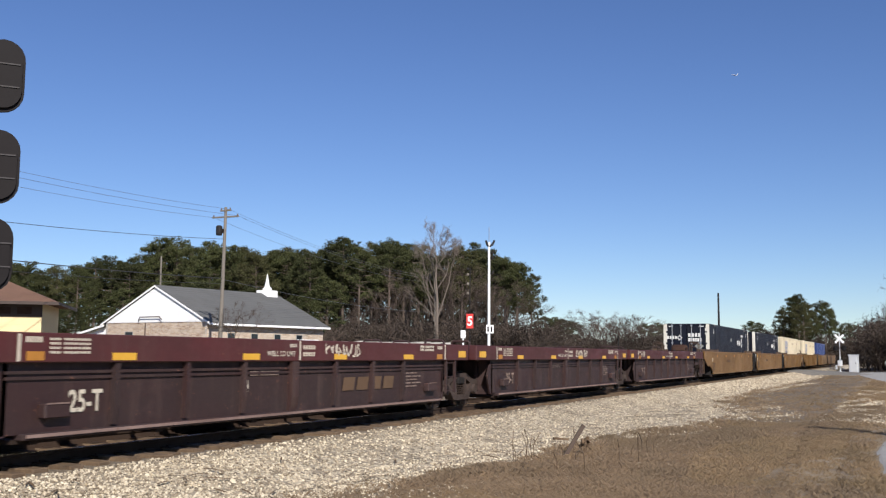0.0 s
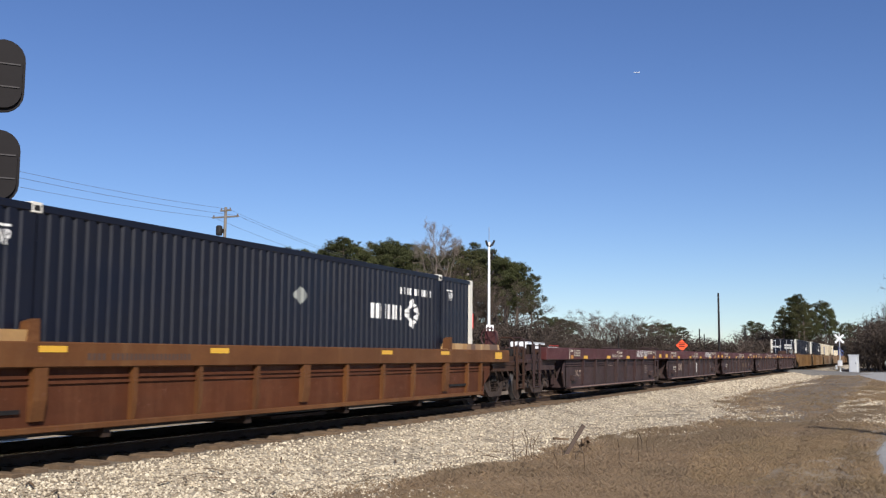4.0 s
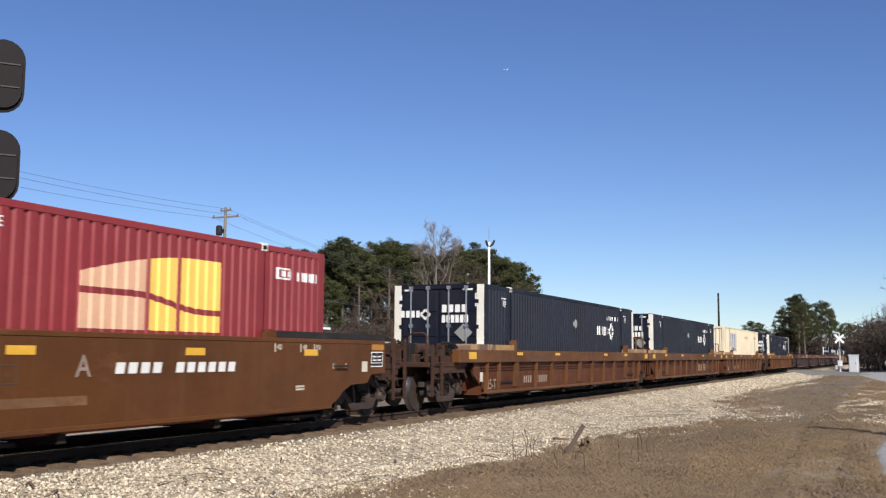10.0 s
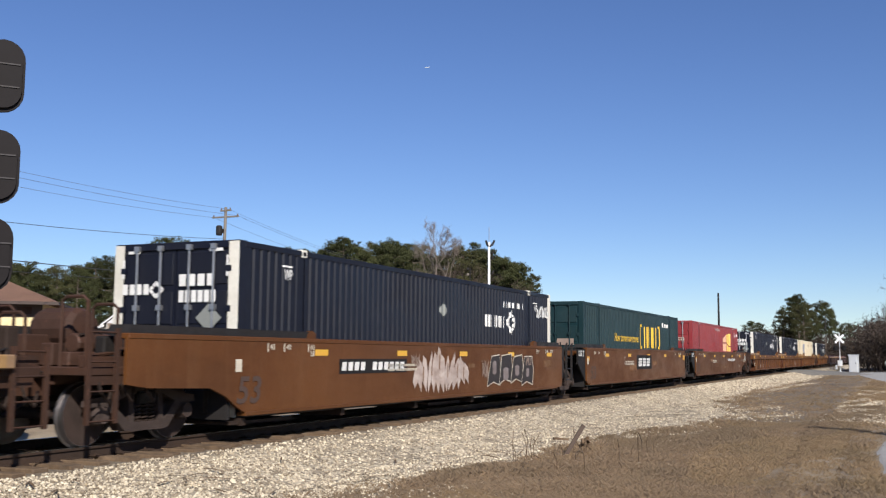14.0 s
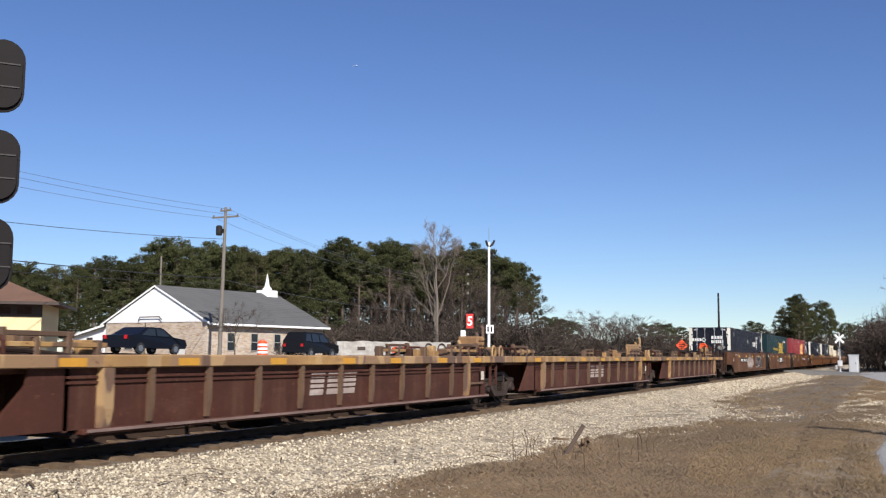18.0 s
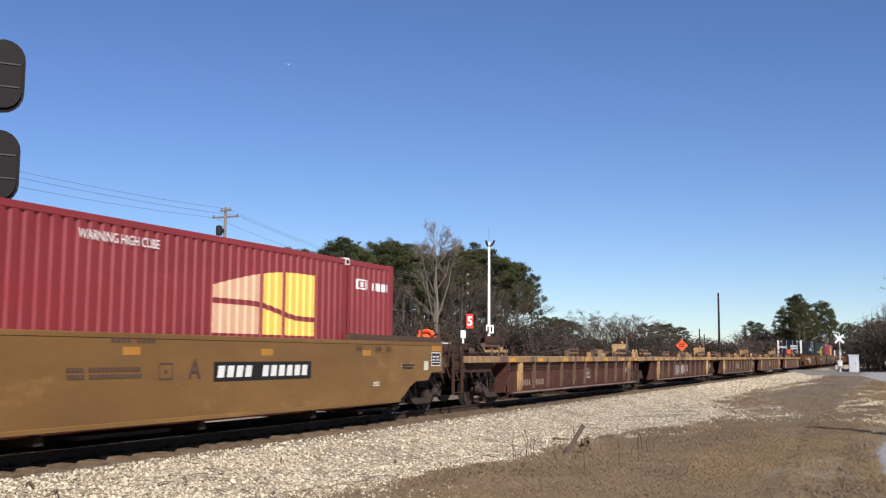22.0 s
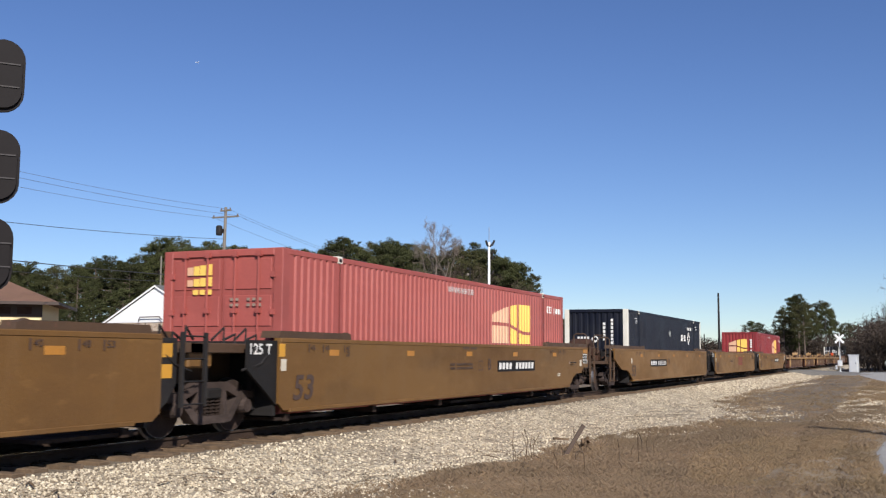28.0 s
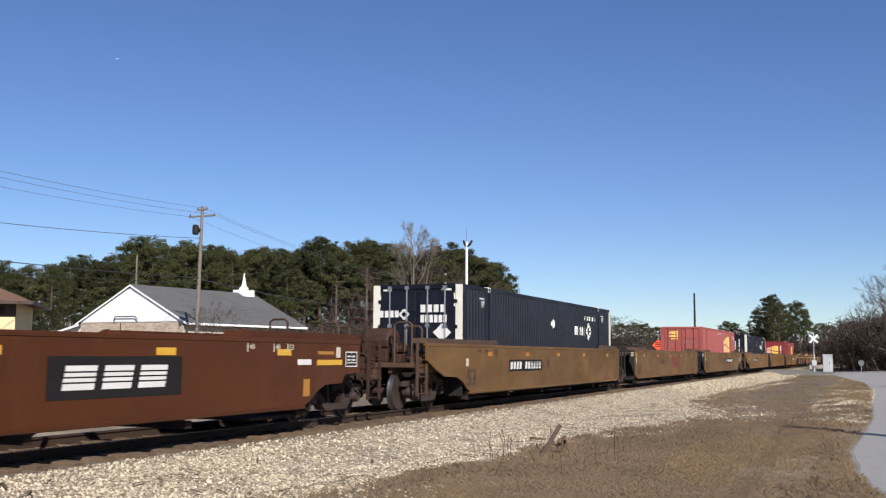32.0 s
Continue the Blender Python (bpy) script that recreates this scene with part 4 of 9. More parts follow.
def ribbed_car(name, low, high, label, pitch, ends, half, ribs, thick, z_chord, caps, kind):
    """A well unit with upright ribs below a deep top chord."""
    car = holder(name, pose(0, 0, 0), label, "well car", "well cars of the train")
    zc0, zc1 = z_chord
    y = SIDE - 0.10
    reach = [(8.98 if kind == "ribbed_yellow" else half + 1.3) if e not in ends else {"orange": 10.15, "maroon": 8.5}.get(kind, 8.65 if e > 0 else 9.75) for e in (1, -1)]
    side = [(-half + 0.25, 0.30), (half - 0.25, 0.30), (half + 0.45, 0.78), (half + 0.45, zc0 + 0.02), (-half - 0.45, zc0 + 0.02), (-half - 0.45, 0.78)]
    front = half - 0.25
    rise = 0.075 if kind == "orange" else 0.0
    if kind == "maroon":
        side = [(-half - 0.1, 0.30), (half - 0.2, 0.30), (half, 0.45), (half, zc0 + 0.02), (-half - 0.05, zc0 + 0.02), (-half - 0.3, 0.75)]
    if kind == "ribbed_yellow":
        front = 7.32 if 1 not in ends else 6.18
        back = -8.22 if -1 not in ends else -7.13
        side = [(back, 0.30), (front, 0.30), (front, zc0 + 0.02), (back + 0.66, zc0 + 0.02), (back + 0.62, 0.88)]
    if kind == "orange":
        side = [(x, max(z, 0.37)) for x, z in side]
    mirrored("side_panel", lambda bm, s_: prism(bm, side, s_ * (y - 0.04), s_ * y), M[low], car)
    mirrored("top_chord", lambda bm, s_: bbox(bm, -reach[1], reach[0], s_ * (y - 0.10), s_ * (SIDE + 0.01), zc0, zc1, 0.015), M[high], car)
    mirrored("bottom_sill", lambda bm, s_: bbox(bm, -half + 0.25, front, s_ * (y - 0.1), s_ * (SIDE - 0.01), 0.23 + rise, 0.31 + rise, 0.012), M[low if kind != "orange" else high], car)
    # thin pale strip: sunlight on the flange, painted along the sill
    if kind != "orange":
        mirrored("sill_edge", lambda bm, s_: box(bm, -half + 0.3, front - 0.05, s_ * (SIDE - 0.012), s_ * (SIDE + 0.022), 0.262, 0.300), M["edge_sunlit"], car, "bottom sill edge, painted pale as if catching the sun")
    for z in (zc0 - 0.10, zc0 - 0.17):
        mirrored("stringer", lambda bm, s_: box(bm, -half, half, s_ * y, s_ * (y + 0.03), z - 0.035, z), M[low], car)
    coat = M[{"maroon": low, "ribbed_yellow": "yrib"}.get(kind, high)]
    r1 = rib_mesh(0.09, 0.34 + 0.4 * rise, zc0, 0.085, coat)
    r2 = rib_mesh(0.22, 0.30 + 2 * rise, zc0, 0.10, coat if kind != "ribbed_yellow" else M["ychord"])
    for x in ribs:
        shared("rib", r1, car, (pose(x, -y, 0), pose(x, y, 0, 0, 0, 180)))
    for x in thick:
        shared("post", r2, car, (pose(x, -y, 0), pose(x, y, 0, 0, 0, 180)))
    for e in (-1, 1):
        if caps:
            a, b = sorted((e * (half - 2.4), e * (half + 0.95)))
            mirrored("end_cap", lambda bm, s_: prism(bm, [(a, zc1), (b, zc1), (b - 0.08, zc1 + 0.14), (a + 0.08, zc1 + 0.14)], s_ * (y - 0.30), s_ * (SIDE - 0.02)), M["ychord" if kind == "orange" else high], car)
            mirrored("container_guide", lambda bm, s_: prism(bm, [(e * (half - 2.3) - 0.1, zc1 - 0.02), (e * (half - 2.3) + 0.1, zc1 - 0.02), (e * (half - 2.3) + 0.09, zc1 + 0.28), (e * (half - 2.3) - 0.06, zc1 + 0.24)], s_ * (SIDE - 0.16), s_ * SIDE), M[high], car)
        if e in ends:
            start, stop, step = {"orange": (9.3, 11.5, 11.25), "maroon": (7.1, 9.75, 9.15) if e < 0 else (7.1, 8.55, 8.3), "ribbed_yellow": (7.75, 10.45, 10.3) if e < 0 else (7.75, 9.2, 8.95)}[kind]
            end_gear(car, e, start, stop, kind, M["maroon_low" if kind == "maroon" else "gear_brown"], zc1 + 0.1, step, zc0 - 1.08)
        else:
            span_deck(car, e, half, pitch / 2 + (0.5 if e < 0 else -0.1), zc1 - 0.08, M[low])
            for sy in (-1, 1):
                if kind == "maroon":
                    if e > 0:
                        ladder(car, half + 0.30, sy, 0.42, zc1 - 0.05, M[low], 0.5, 4, SIDE - 0.04)
                elif e > 0 or kind == "orange":
                    ladder(car, e * (half + 0.95), sy, 0.5, zc1 + (0.2 if kind == "orange" else -0.1), M[low], 0.4, 4, SIDE - 0.12)
            rz = zc1 + {"orange": 0.62, "maroon": 0.10}.get(kind, 0.22)
            xr = e * (half + 0.75)
            for sy in (-1, 1):
                bm = bmesh.new()
                tube(bm, [(xr, sy * 1.1, zc1 - 0.1), (xr, sy * 1.1, rz - 0.05), (xr, sy * 1.05, rz), (xr, sy * 0.65, rz), (xr, sy * 0.6, rz - 0.05), (xr, sy * 0.6, zc1 - 0.1)], 0.03, 6)
                part("handrail", bm, M[high if kind == "orange" else low], car)
    bulkheads(car, half, 0.28, zc1 - 0.05, M[low])
    well_body(car, half - 0.2, 0.19)
    if kind == "ribbed_yellow":
        clamp_gear(car, half, zc1, ends)
    return car


def clamp_gear(car, half, z, ends):
    """The folded container stands and yellow brake boxes on the decks of an empty unit."""
    for e in (-1, 1):
        for sy in (-1, 1):
            # low rusty rack on the deck, of posts and two beams
            for k in range(4):
                x = e * (half + 0.7 - 0.55 * k)
                bm = bmesh.new()
                bbox(bm, x - 0.05, x + 0.05, sy * 1.0 - 0.05, sy * 1.0 + 0.05, z - 0.1, z + (0.34, 0.22, 0.30, 0.20)[k], 0.012)
                part("rack_post", bm, M["yrib"], car)
            for zz, x0, x1 in ((0.13, -0.8, 1.1), (0.27, -0.8, 0.5)):
                bm = bmesh.new()
                p, q = sorted((e * (half - x0), e * (half - x1)))
                bbox(bm, p, q, sy * 1.0 - 0.04, sy * 1.0 + 0.04, z + zz - 0.035, z + zz + 0.035, 0.01)
                part("rack_beam", bm, M["ychord" if zz < 0.2 else "yrib"], car)
        if e > 0 and e not in ends:
            hx = half + 0.75
            bm = bmesh.new()
            bbox(bm, hx + 0.22, hx + 0.72, -0.95, -0.35, z + 0.16, z + 0.52, 0.05)
            valve = part("valve_box", bm, M["ychord"], car, "worn yellow brake valve box")
            bm = bmesh.new()
            for i in range(3):
                box(bm, hx + 0.27 + 0.14 * i, hx + 0.37 + 0.14 * i, -0.956, -0.949, z + 0.24, z + 0.30)
            box(bm, hx + 0.26, hx + 0.68, -0.956, -0.949, z + 0.38, z + 0.41)
            part("slot", bm, M["gear_brown"], valve)
            for i, (dx, top) in enumerate(((0.80, 0.74), (0.92, 0.56), (0.16, 0.34))):
                bm = bmesh.new()
                tube(bm, [(hx + dx, -0.85 + 0.2 * i, z - 0.05), (hx + dx, -0.85 + 0.2 * i, z + top), (hx + dx + 0.06, -0.8 + 0.2 * i, z + top + 0.05)], 0.045, 8)
                part("riser_pipe", bm, M["ychord"], car)
            for i in range(4):
                bm = bmesh.new()
                tube(bm, [(hx + 0.2 + 0.17 * i, -1.02, z - 0.06), (hx + 0.24 + 0.17 * i, -1.04, z + 0.10), (hx + 0.30 + 0.17 * i, -0.95, z + 0.18)], 0.022, 5)
                part("air_hose", bm, M["grime"], car)
            # low bridge plate with round cut-outs beyond it
            for x in (hx + 1.10, hx + 1.62):
                bm = bmesh.new()
                pts = [(x + 0.13 * math.cos(a), -1.05, z + 0.10 + 0.17 * math.sin(a)) for a in [i * math.pi / 6 for i in range(13)]]
                tube(bm, pts, 0.035, 5, close=False)
                part("guide_ring", bm, M["ychord"], car)
            bm = bmesh.new()
            bbox(bm, hx + 1.05, hx + 1.70, -0.85, 0.6, z - 0.04, z + 0.20, 0.03)
            part("slack_box", bm, M["yrib"], car)
        g = random.Random(int(half * 100) + e)
        for i in range(7):
            bm = bmesh.new()
            x = e * (half + g.uniform(-1.4, 1.5))
            yy = g.uniform(-1.0, 1.0)
            bbox(bm, x - g.uniform(0.06, 0.22), x + g.uniform(0.06, 0.22), yy - 0.08, yy + 0.08, z - 0.06, z + g.uniform(0.08, 0.28), 0.02)
            part("tie_down", bm, M[("ychord", "gear_brown", "yrib", "ychord")[i % 4]], car)
        bm = bmesh.new()
        for i in range(4):
            yy = -1.1 + i * 0.7
            tube(bm, [(e * (half - 1.2), yy, z - 0.1), (e * (half + 0.3), yy + 0.1, z + 0.05), (e * (half + 1.1), yy, z + 0.08)], 0.035, 6)
        part("brake_rigging", bm, M["grime_brown"], car)


TRAIN = []      # (thing, place along the train)


def put(thing, s_, z=0.0):
    thing.matrix_basis = pose(s_, 0, z)
    TRAIN.append((thing, s_, z))
    return thing


CONTAINER_FLOOR = 0.25


def plate(car, x0, x1, z0, z1, y=-SIDE - 0.004, material="black"):
    bm = bmesh.new()
    box(bm, x0, x1, y - 0.002, y + 0.002, z0, z1)
    return part("number_panel", bm, M[material], car)


def marks(car, seed, kind, last=False, first=-3.19):
    """Stencils, car numbers (as bars) and small data panels on the side towards the road."""
    g = random.Random(seed)
    y = -SIDE - 0.012
    if kind in ("tan", "brown"):
        light = "white_mark" if kind == "brown" else "black"
        bm = bmesh.new()
        for x, text in ((-7.52, "45"), (-7.03, "40"), (-6.26, "40"), (6.15, "40"), (6.95, "48"), (7.40, "53")):
            rect(bm, x, x + 0.035, 1.32, 1.46, y)
            write(bm, text, x + 0.07, 1.36, 0.09, y, 0.01, width=0.15)
        write(bm, "28", -6.19, 1.25, 0.09, y, 0.01, width=0.15)
        for k in range(2):
            bars(bm, first + 0.02 * k, 1.04 - k * 0.09, 1.38, 0.055, y, 18, g)
        part("data_stencil", bm, M["dark_mark" if kind == "tan" else "cream_mark"], car)
        bm = bmesh.new()
        box(bm, -8.38, -8.22, y + 0.004, y + 0.010, 1.00, 1.20)
        part("tag_panel", bm, M["cream_mark"], car)
        bm = bmesh.new()
        write(bm, "53", -8.35 if last else -8.0, 0.51, 0.41, y, 0.02, 0.15, width=0.68)
        part("size_number", bm, M["dark_mark"], car, "faded dark number fifty-three")
    return car


def art_marks(car, ends, brown, h=8.42):
    y = -SIDE + 0.085
    bm = bmesh.new()
    write(bm, "125 T", -h - 0.80, 1.28, 0.17, -SIDE + 0.04, 0.02, width=0.62)
    part("unit_stencil", bm, M["white_mark"], car)
    squares = [(-h - 0.02, -h + 0.16, 1.24, 1.46), (8.62, 8.86, 1.23, 1.43), (8.62, 8.86, 0.93, 1.13)]
    if brown:
        squares = [(-h + 0.03, -h + 0.33, 1.13, 1.27), (8.12, 8.56, 1.10, 1.34)]
    for x0, x1, z0, z1 in squares[:1 if 1 in ends else 3]:
        bm = bmesh.new()
        y = -SIDE - 0.004 if x0 < 8.6 else -SIDE + 0.044
        box(bm, x0, x1, y, y + 0.003, z0, z1)
        part("corner_reflector", bm, M["tape_orange"], car, "amber reflector square")


def end_panels(car, coat):
    """Inspection panel, tags and a long reflector beside the coupler end."""
    y = -SIDE - 0.006
    bm = bmesh.new()
    box(bm, 9.56, 10.05, y - 0.002, y + 0.004, 1.04, 1.34)
    grid = part("inspection_panel", bm, M["black"], car, "black inspection panel ruled in white")
    bm = bmesh.new()
    for a, b, c, d in ((9.56, 10.05, 1.04, 1.06), (9.56, 10.05, 1.32, 1.34), (9.56, 9.585, 1.06, 1.32), (10.025, 10.05, 1.06, 1.32), (9.80, 9.815, 1.12, 1.32), (9.585, 10.025, 1.11, 1.125)):
        rect(bm, a, b, c, d, y - 0.006)
    for k in range(4):
        rect(bm, 9.63 + 0.21 * (k % 2), 9.76 + 0.21 * (k % 2), 1.16 + 0.07 * (k // 2), 1.19 + 0.07 * (k // 2), y - 0.006)
    part("panel_ruling", bm, M["white_mark"], grid)
    if coat == "brown_red":
        for x0, x1, z0, z1, ink in ((8.47, 9.43, 1.08, 1.18, "reflector"), (8.5, 9.1, 1.28, 1.34, "tape_dull"), (7.78, 8.25, 1.09, 1.19, "white_mark"), (7.99, 8.21, 0.52, 0.83, "tape_dull"), (9.2, 9.36, 1.22, 1.42, "cream_mark")):
            bm = bmesh.new()
            box(bm, x0, x1, y - 0.002, y + 0.004, z0, z1)
            part("tag_panel", bm, M[ink], car)
    else:
        bm = bmesh.new()
        box(bm, 9.2, 9.41, y - 0.002, y + 0.004, 0.95, 1.15)
        part("tag_panel", bm, M["cream_mark"], car)
        bm = bmesh.new()
        box(bm, 9.6, 10.1, y - 0.001, y + 0.004, 1.37, 1.5)
        part("reflector", bm, M["tape_dull"], car)
        bm = bmesh.new()
        tube(bm, [(8.12, y, 1.07), (8.14, y - 0.06, 1.07), (8.56, y - 0.06, 1.07), (8.58, y, 1.07)], 0.018, 6)
        bar = part("grab_bar", bm, M["steel_dark"], car)
        for x in (8.08, 8.55):
            bm = bmesh.new()
            box(bm, x, x + 0.06, y - 0.004, y + 0.004, 1.02, 1.12)
            part("bar_foot", bm, M["dim_mark"], bar)
        bm = bmesh.new()
        for z in (0.66, 0.71):
            bars(bm, 6.84, z, 0.28, 0.032, y, 5, random.Random(3), 0.1)
        part("placard", bm, M["cream_mark"], car)
        bm = bmesh.new()
        for a, b, c, d in ((0.44, 0.74, 0.91, 0.93), (0.44, 0.74, 1.13, 1.15), (0.44, 0.46, 0.93, 1.13), (0.72, 0.74, 0.93, 1.13), (0.56, 0.62, 1.0, 1.05)):
            rect(bm, a, b, c, d, y)
        bars(bm, -0.53, 1.425, 0.9, 0.06, y, 9, random.Random(5), 0.3)
        part("panel_ruling", bm, M["dark_mark"], car)


def number_board(car, x0, x1, z0, z1, boxed=True, seed=1, ink="white_mark"):
    """The car's own number, drawn as plain bars, on a black panel where it has one."""
    host = plate(car, x0, x1, z0, z1) if boxed else car
    bm = bmesh.new()
    bars(bm, x0 + 0.08, z0 + 0.06, x1 - x0 - 0.16, z1 - z0 - 0.12, -SIDE - 0.012, 11, random.Random(seed), 0.3, 0, 0.15)
    part("number_stencil", bm, M[ink], host)


def big_mark(car, x0, x1, z0, z1, ink, panel=None, y=-SIDE - 0.012):
    """The owner's three-letter mark as plain shapes."""
    host = plate(car, x0 - 0.25, x1 + 0.25, z0 - 0.12, z1 + 0.12, y + 0.008, panel) if panel else car
    bm = bmesh.new()
    w = (x1 - x0) / 3
    h = z1 - z0
    for i in range(3):
        a, b = x0 + i * w, x0 + (i + 0.80) * w
        for c, d in ((0.0, 0.26), (0.33, 0.48), (0.55, 0.70), (0.77, 1.0)):
            k = 0.20 * h
            vs = [bm.verts.new(q) for q in ((a + k * c, y, z0 + c * h), (b + k * c, y, z0 + c * h), (b + k * d, y, z0 + d * h), (a + k * d, y, z0 + d * h))]
            bm.faces.new(vs)
    part("owner_mark", bm, M[ink], host)


def graffiti(car, x, z, w, h, seed, ink="cream_mark", n=10, r=0.02, y=-SIDE - 0.014):
    bm = bmesh.new()
    scrawl(bm, x, z, w, h, y, seed, n, r)
    part("graffiti", bm, M[ink], car, "spray-paint scribble")


def outlined_piece(car, x, z, w, h, n, seed, fill, line, y=-SIDE - 0.010, r=0.012):
    """A spray-painted piece: leaning block shapes with a thin outline and a smudged middle, no reading."""
    g = random.Random(seed)
    body, edge, mid = bmesh.new(), bmesh.new(), bmesh.new()
    for i in range(n):
        a, b = x + w * (i - 0.06) / n, x + w * (i + 1.06) / n
        lo, hi = z + h * g.uniform(0.0, 0.12), z + h * g.uniform(0.86, 1.0)
        k = g.uniform(0.1, 0.3) * w / n
        pts = [(a, lo), (a + (b - a) * 0.45, lo + h * 0.12), (b - k * g.uniform(0.0, 0.6), lo + h * g.uniform(-0.04, 0.1)), (b + k * 0.4, z + h * g.uniform(0.4, 0.6)), (b - k * 0.4, hi), (a + k * 2.0, hi + h * g.uniform(-0.08, 0.04)), (a + k, z + h * g.uniform(0.4, 0.6))]
        yy = y - 0.0012 * i
        body.faces.new([body.verts.new((p, yy, q)) for p, q in pts])
        for (x0, z0), (x1, z1) in zip(pts, pts[1:] + pts[:1]):
            d = Vector((x1 - x0, z1 - z0)).normalized()
            q = Vector((-d.y, d.x)) * r * g.uniform(0.7, 1.2)
            edge.faces.new([edge.verts.new(c) for c in ((x0 - q.x, yy - 0.0004, z0 - q.y), (x1 - q.x, yy - 0.0004, z1 - q.y), (x1 + q.x, yy - 0.0004, z1 + q.y), (x0 + q.x, yy - 0.0004, z0 + q.y))])
        cx, cz = (a + b) / 2 + k * 0.3, z + h * g.uniform(0.38, 0.58)
        rx, rz = (b - a) * g.uniform(0.12, 0.2), h * g.uniform(0.12, 0.2)
        mid.faces.new([mid.verts.new((cx + rx * p, yy - 0.0008, cz + rz * q)) for p, q in ((-1, -0.9), (0.1, -1.1), (1, -0.7), (0.9, 0.8), (-0.2, 1.0), (-1.1, 0.7))])
    part("graffiti", body, M[fill], car, "spray-painted block shapes without a reading")
    part("graffiti", edge, M[line], car, "thin outline of the spray-painted piece")
    part("graffiti", mid, M["overspray"], car, "smudged pale middles of the spray-painted piece")


def throwup(car, x, z, w, h, seed, y=-SIDE - 0.010):
    """A pale spray-painted piece of ragged leaning blades with darker smears between them, no reading."""
    g = random.Random(seed)
    pale, smear = bmesh.new(), bmesh.new()
    n = 13
    for i in range(n):
        cx = x + w * (i + 0.5) / n
        hump = 0.62 + 0.38 * math.sin(math.pi * (i + 1.2) / (n + 1)) * g.uniform(0.75, 1.1)
        lo, hi = z + h * (1 - hump) * g.uniform(0.2, 0.7), z + h * hump * g.uniform(0.85, 1.08)
        k, ww = g.uniform(-0.25, 0.35), w / n * g.uniform(0.55, 0.95)
        mid = (lo + hi) / 2
        pts = [(cx - k * 0.5, lo), (cx + ww * 0.5, lo + (mid - lo) * 0.55), (cx + ww * 0.75, mid), (cx + ww * 0.6 + k * 0.4, hi - 0.1), (cx + k * 0.7, hi), (cx - ww * 0.6 + k * 0.3, mid + (hi - mid) * 0.4), (cx - ww * 0.8, mid - (mid - lo) * 0.4)]
        pale.faces.new([pale.verts.new((p, y - 0.0006 * i, q)) for p, q in pts])
        if i % 2:
            p = cx + g.uniform(-0.05, 0.1)
            q = mid + g.uniform(-0.25, 0.05)
            smear.faces.new([smear.verts.new((p + a, y - 0.009, q + b)) for a, b in ((0, 0), (0.04, -0.02), (0.06 + k * 0.1, 0.3), (0.02 + k * 0.1, 0.33))])
    part("graffiti", pale, M["piece_pale"], car, "pale ragged spray-painted piece without a reading")
    part("graffiti", smear, M["scuffed"], car, "brown gaps smeared between the pale strokes")


def overspray(car, x0, x1, z0, z1, seed, y):
    """A faded patch of old spray paint with soft ragged sides and vertical smears."""
    g = random.Random(seed)
    bm = bmesh.new()
    n = 14
    low = [(x0 + (x1 - x0) * i / n, z0 + g.uniform(0, 0.07)) for i in range(n + 1)]
    high = [(p, z1 - g.uniform(0, 0.10)) for p, _ in low[::-1]]
    bm.faces.new([bm.verts.new((p, y, q)) for p, q in low + high])
    part("overspray", bm, M["overspray"], car, "faded patch of old spray paint")
    bm = bmesh.new()
    for i in range(16):
        p, q = g.uniform(x0 + 0.05, x1 - 0.1), g.uniform(z0 + 0.08, z1 - 0.25)
        hh, ww = g.uniform(0.05, 0.26), g.uniform(0.012, 0.06)
        rect(bm, p, p + ww, q, q + hh, y - 0.0006 - 0.0001 * i)
    part("graffiti", bm, M["piece_pale"], car, "vertical smears of pale spray paint")


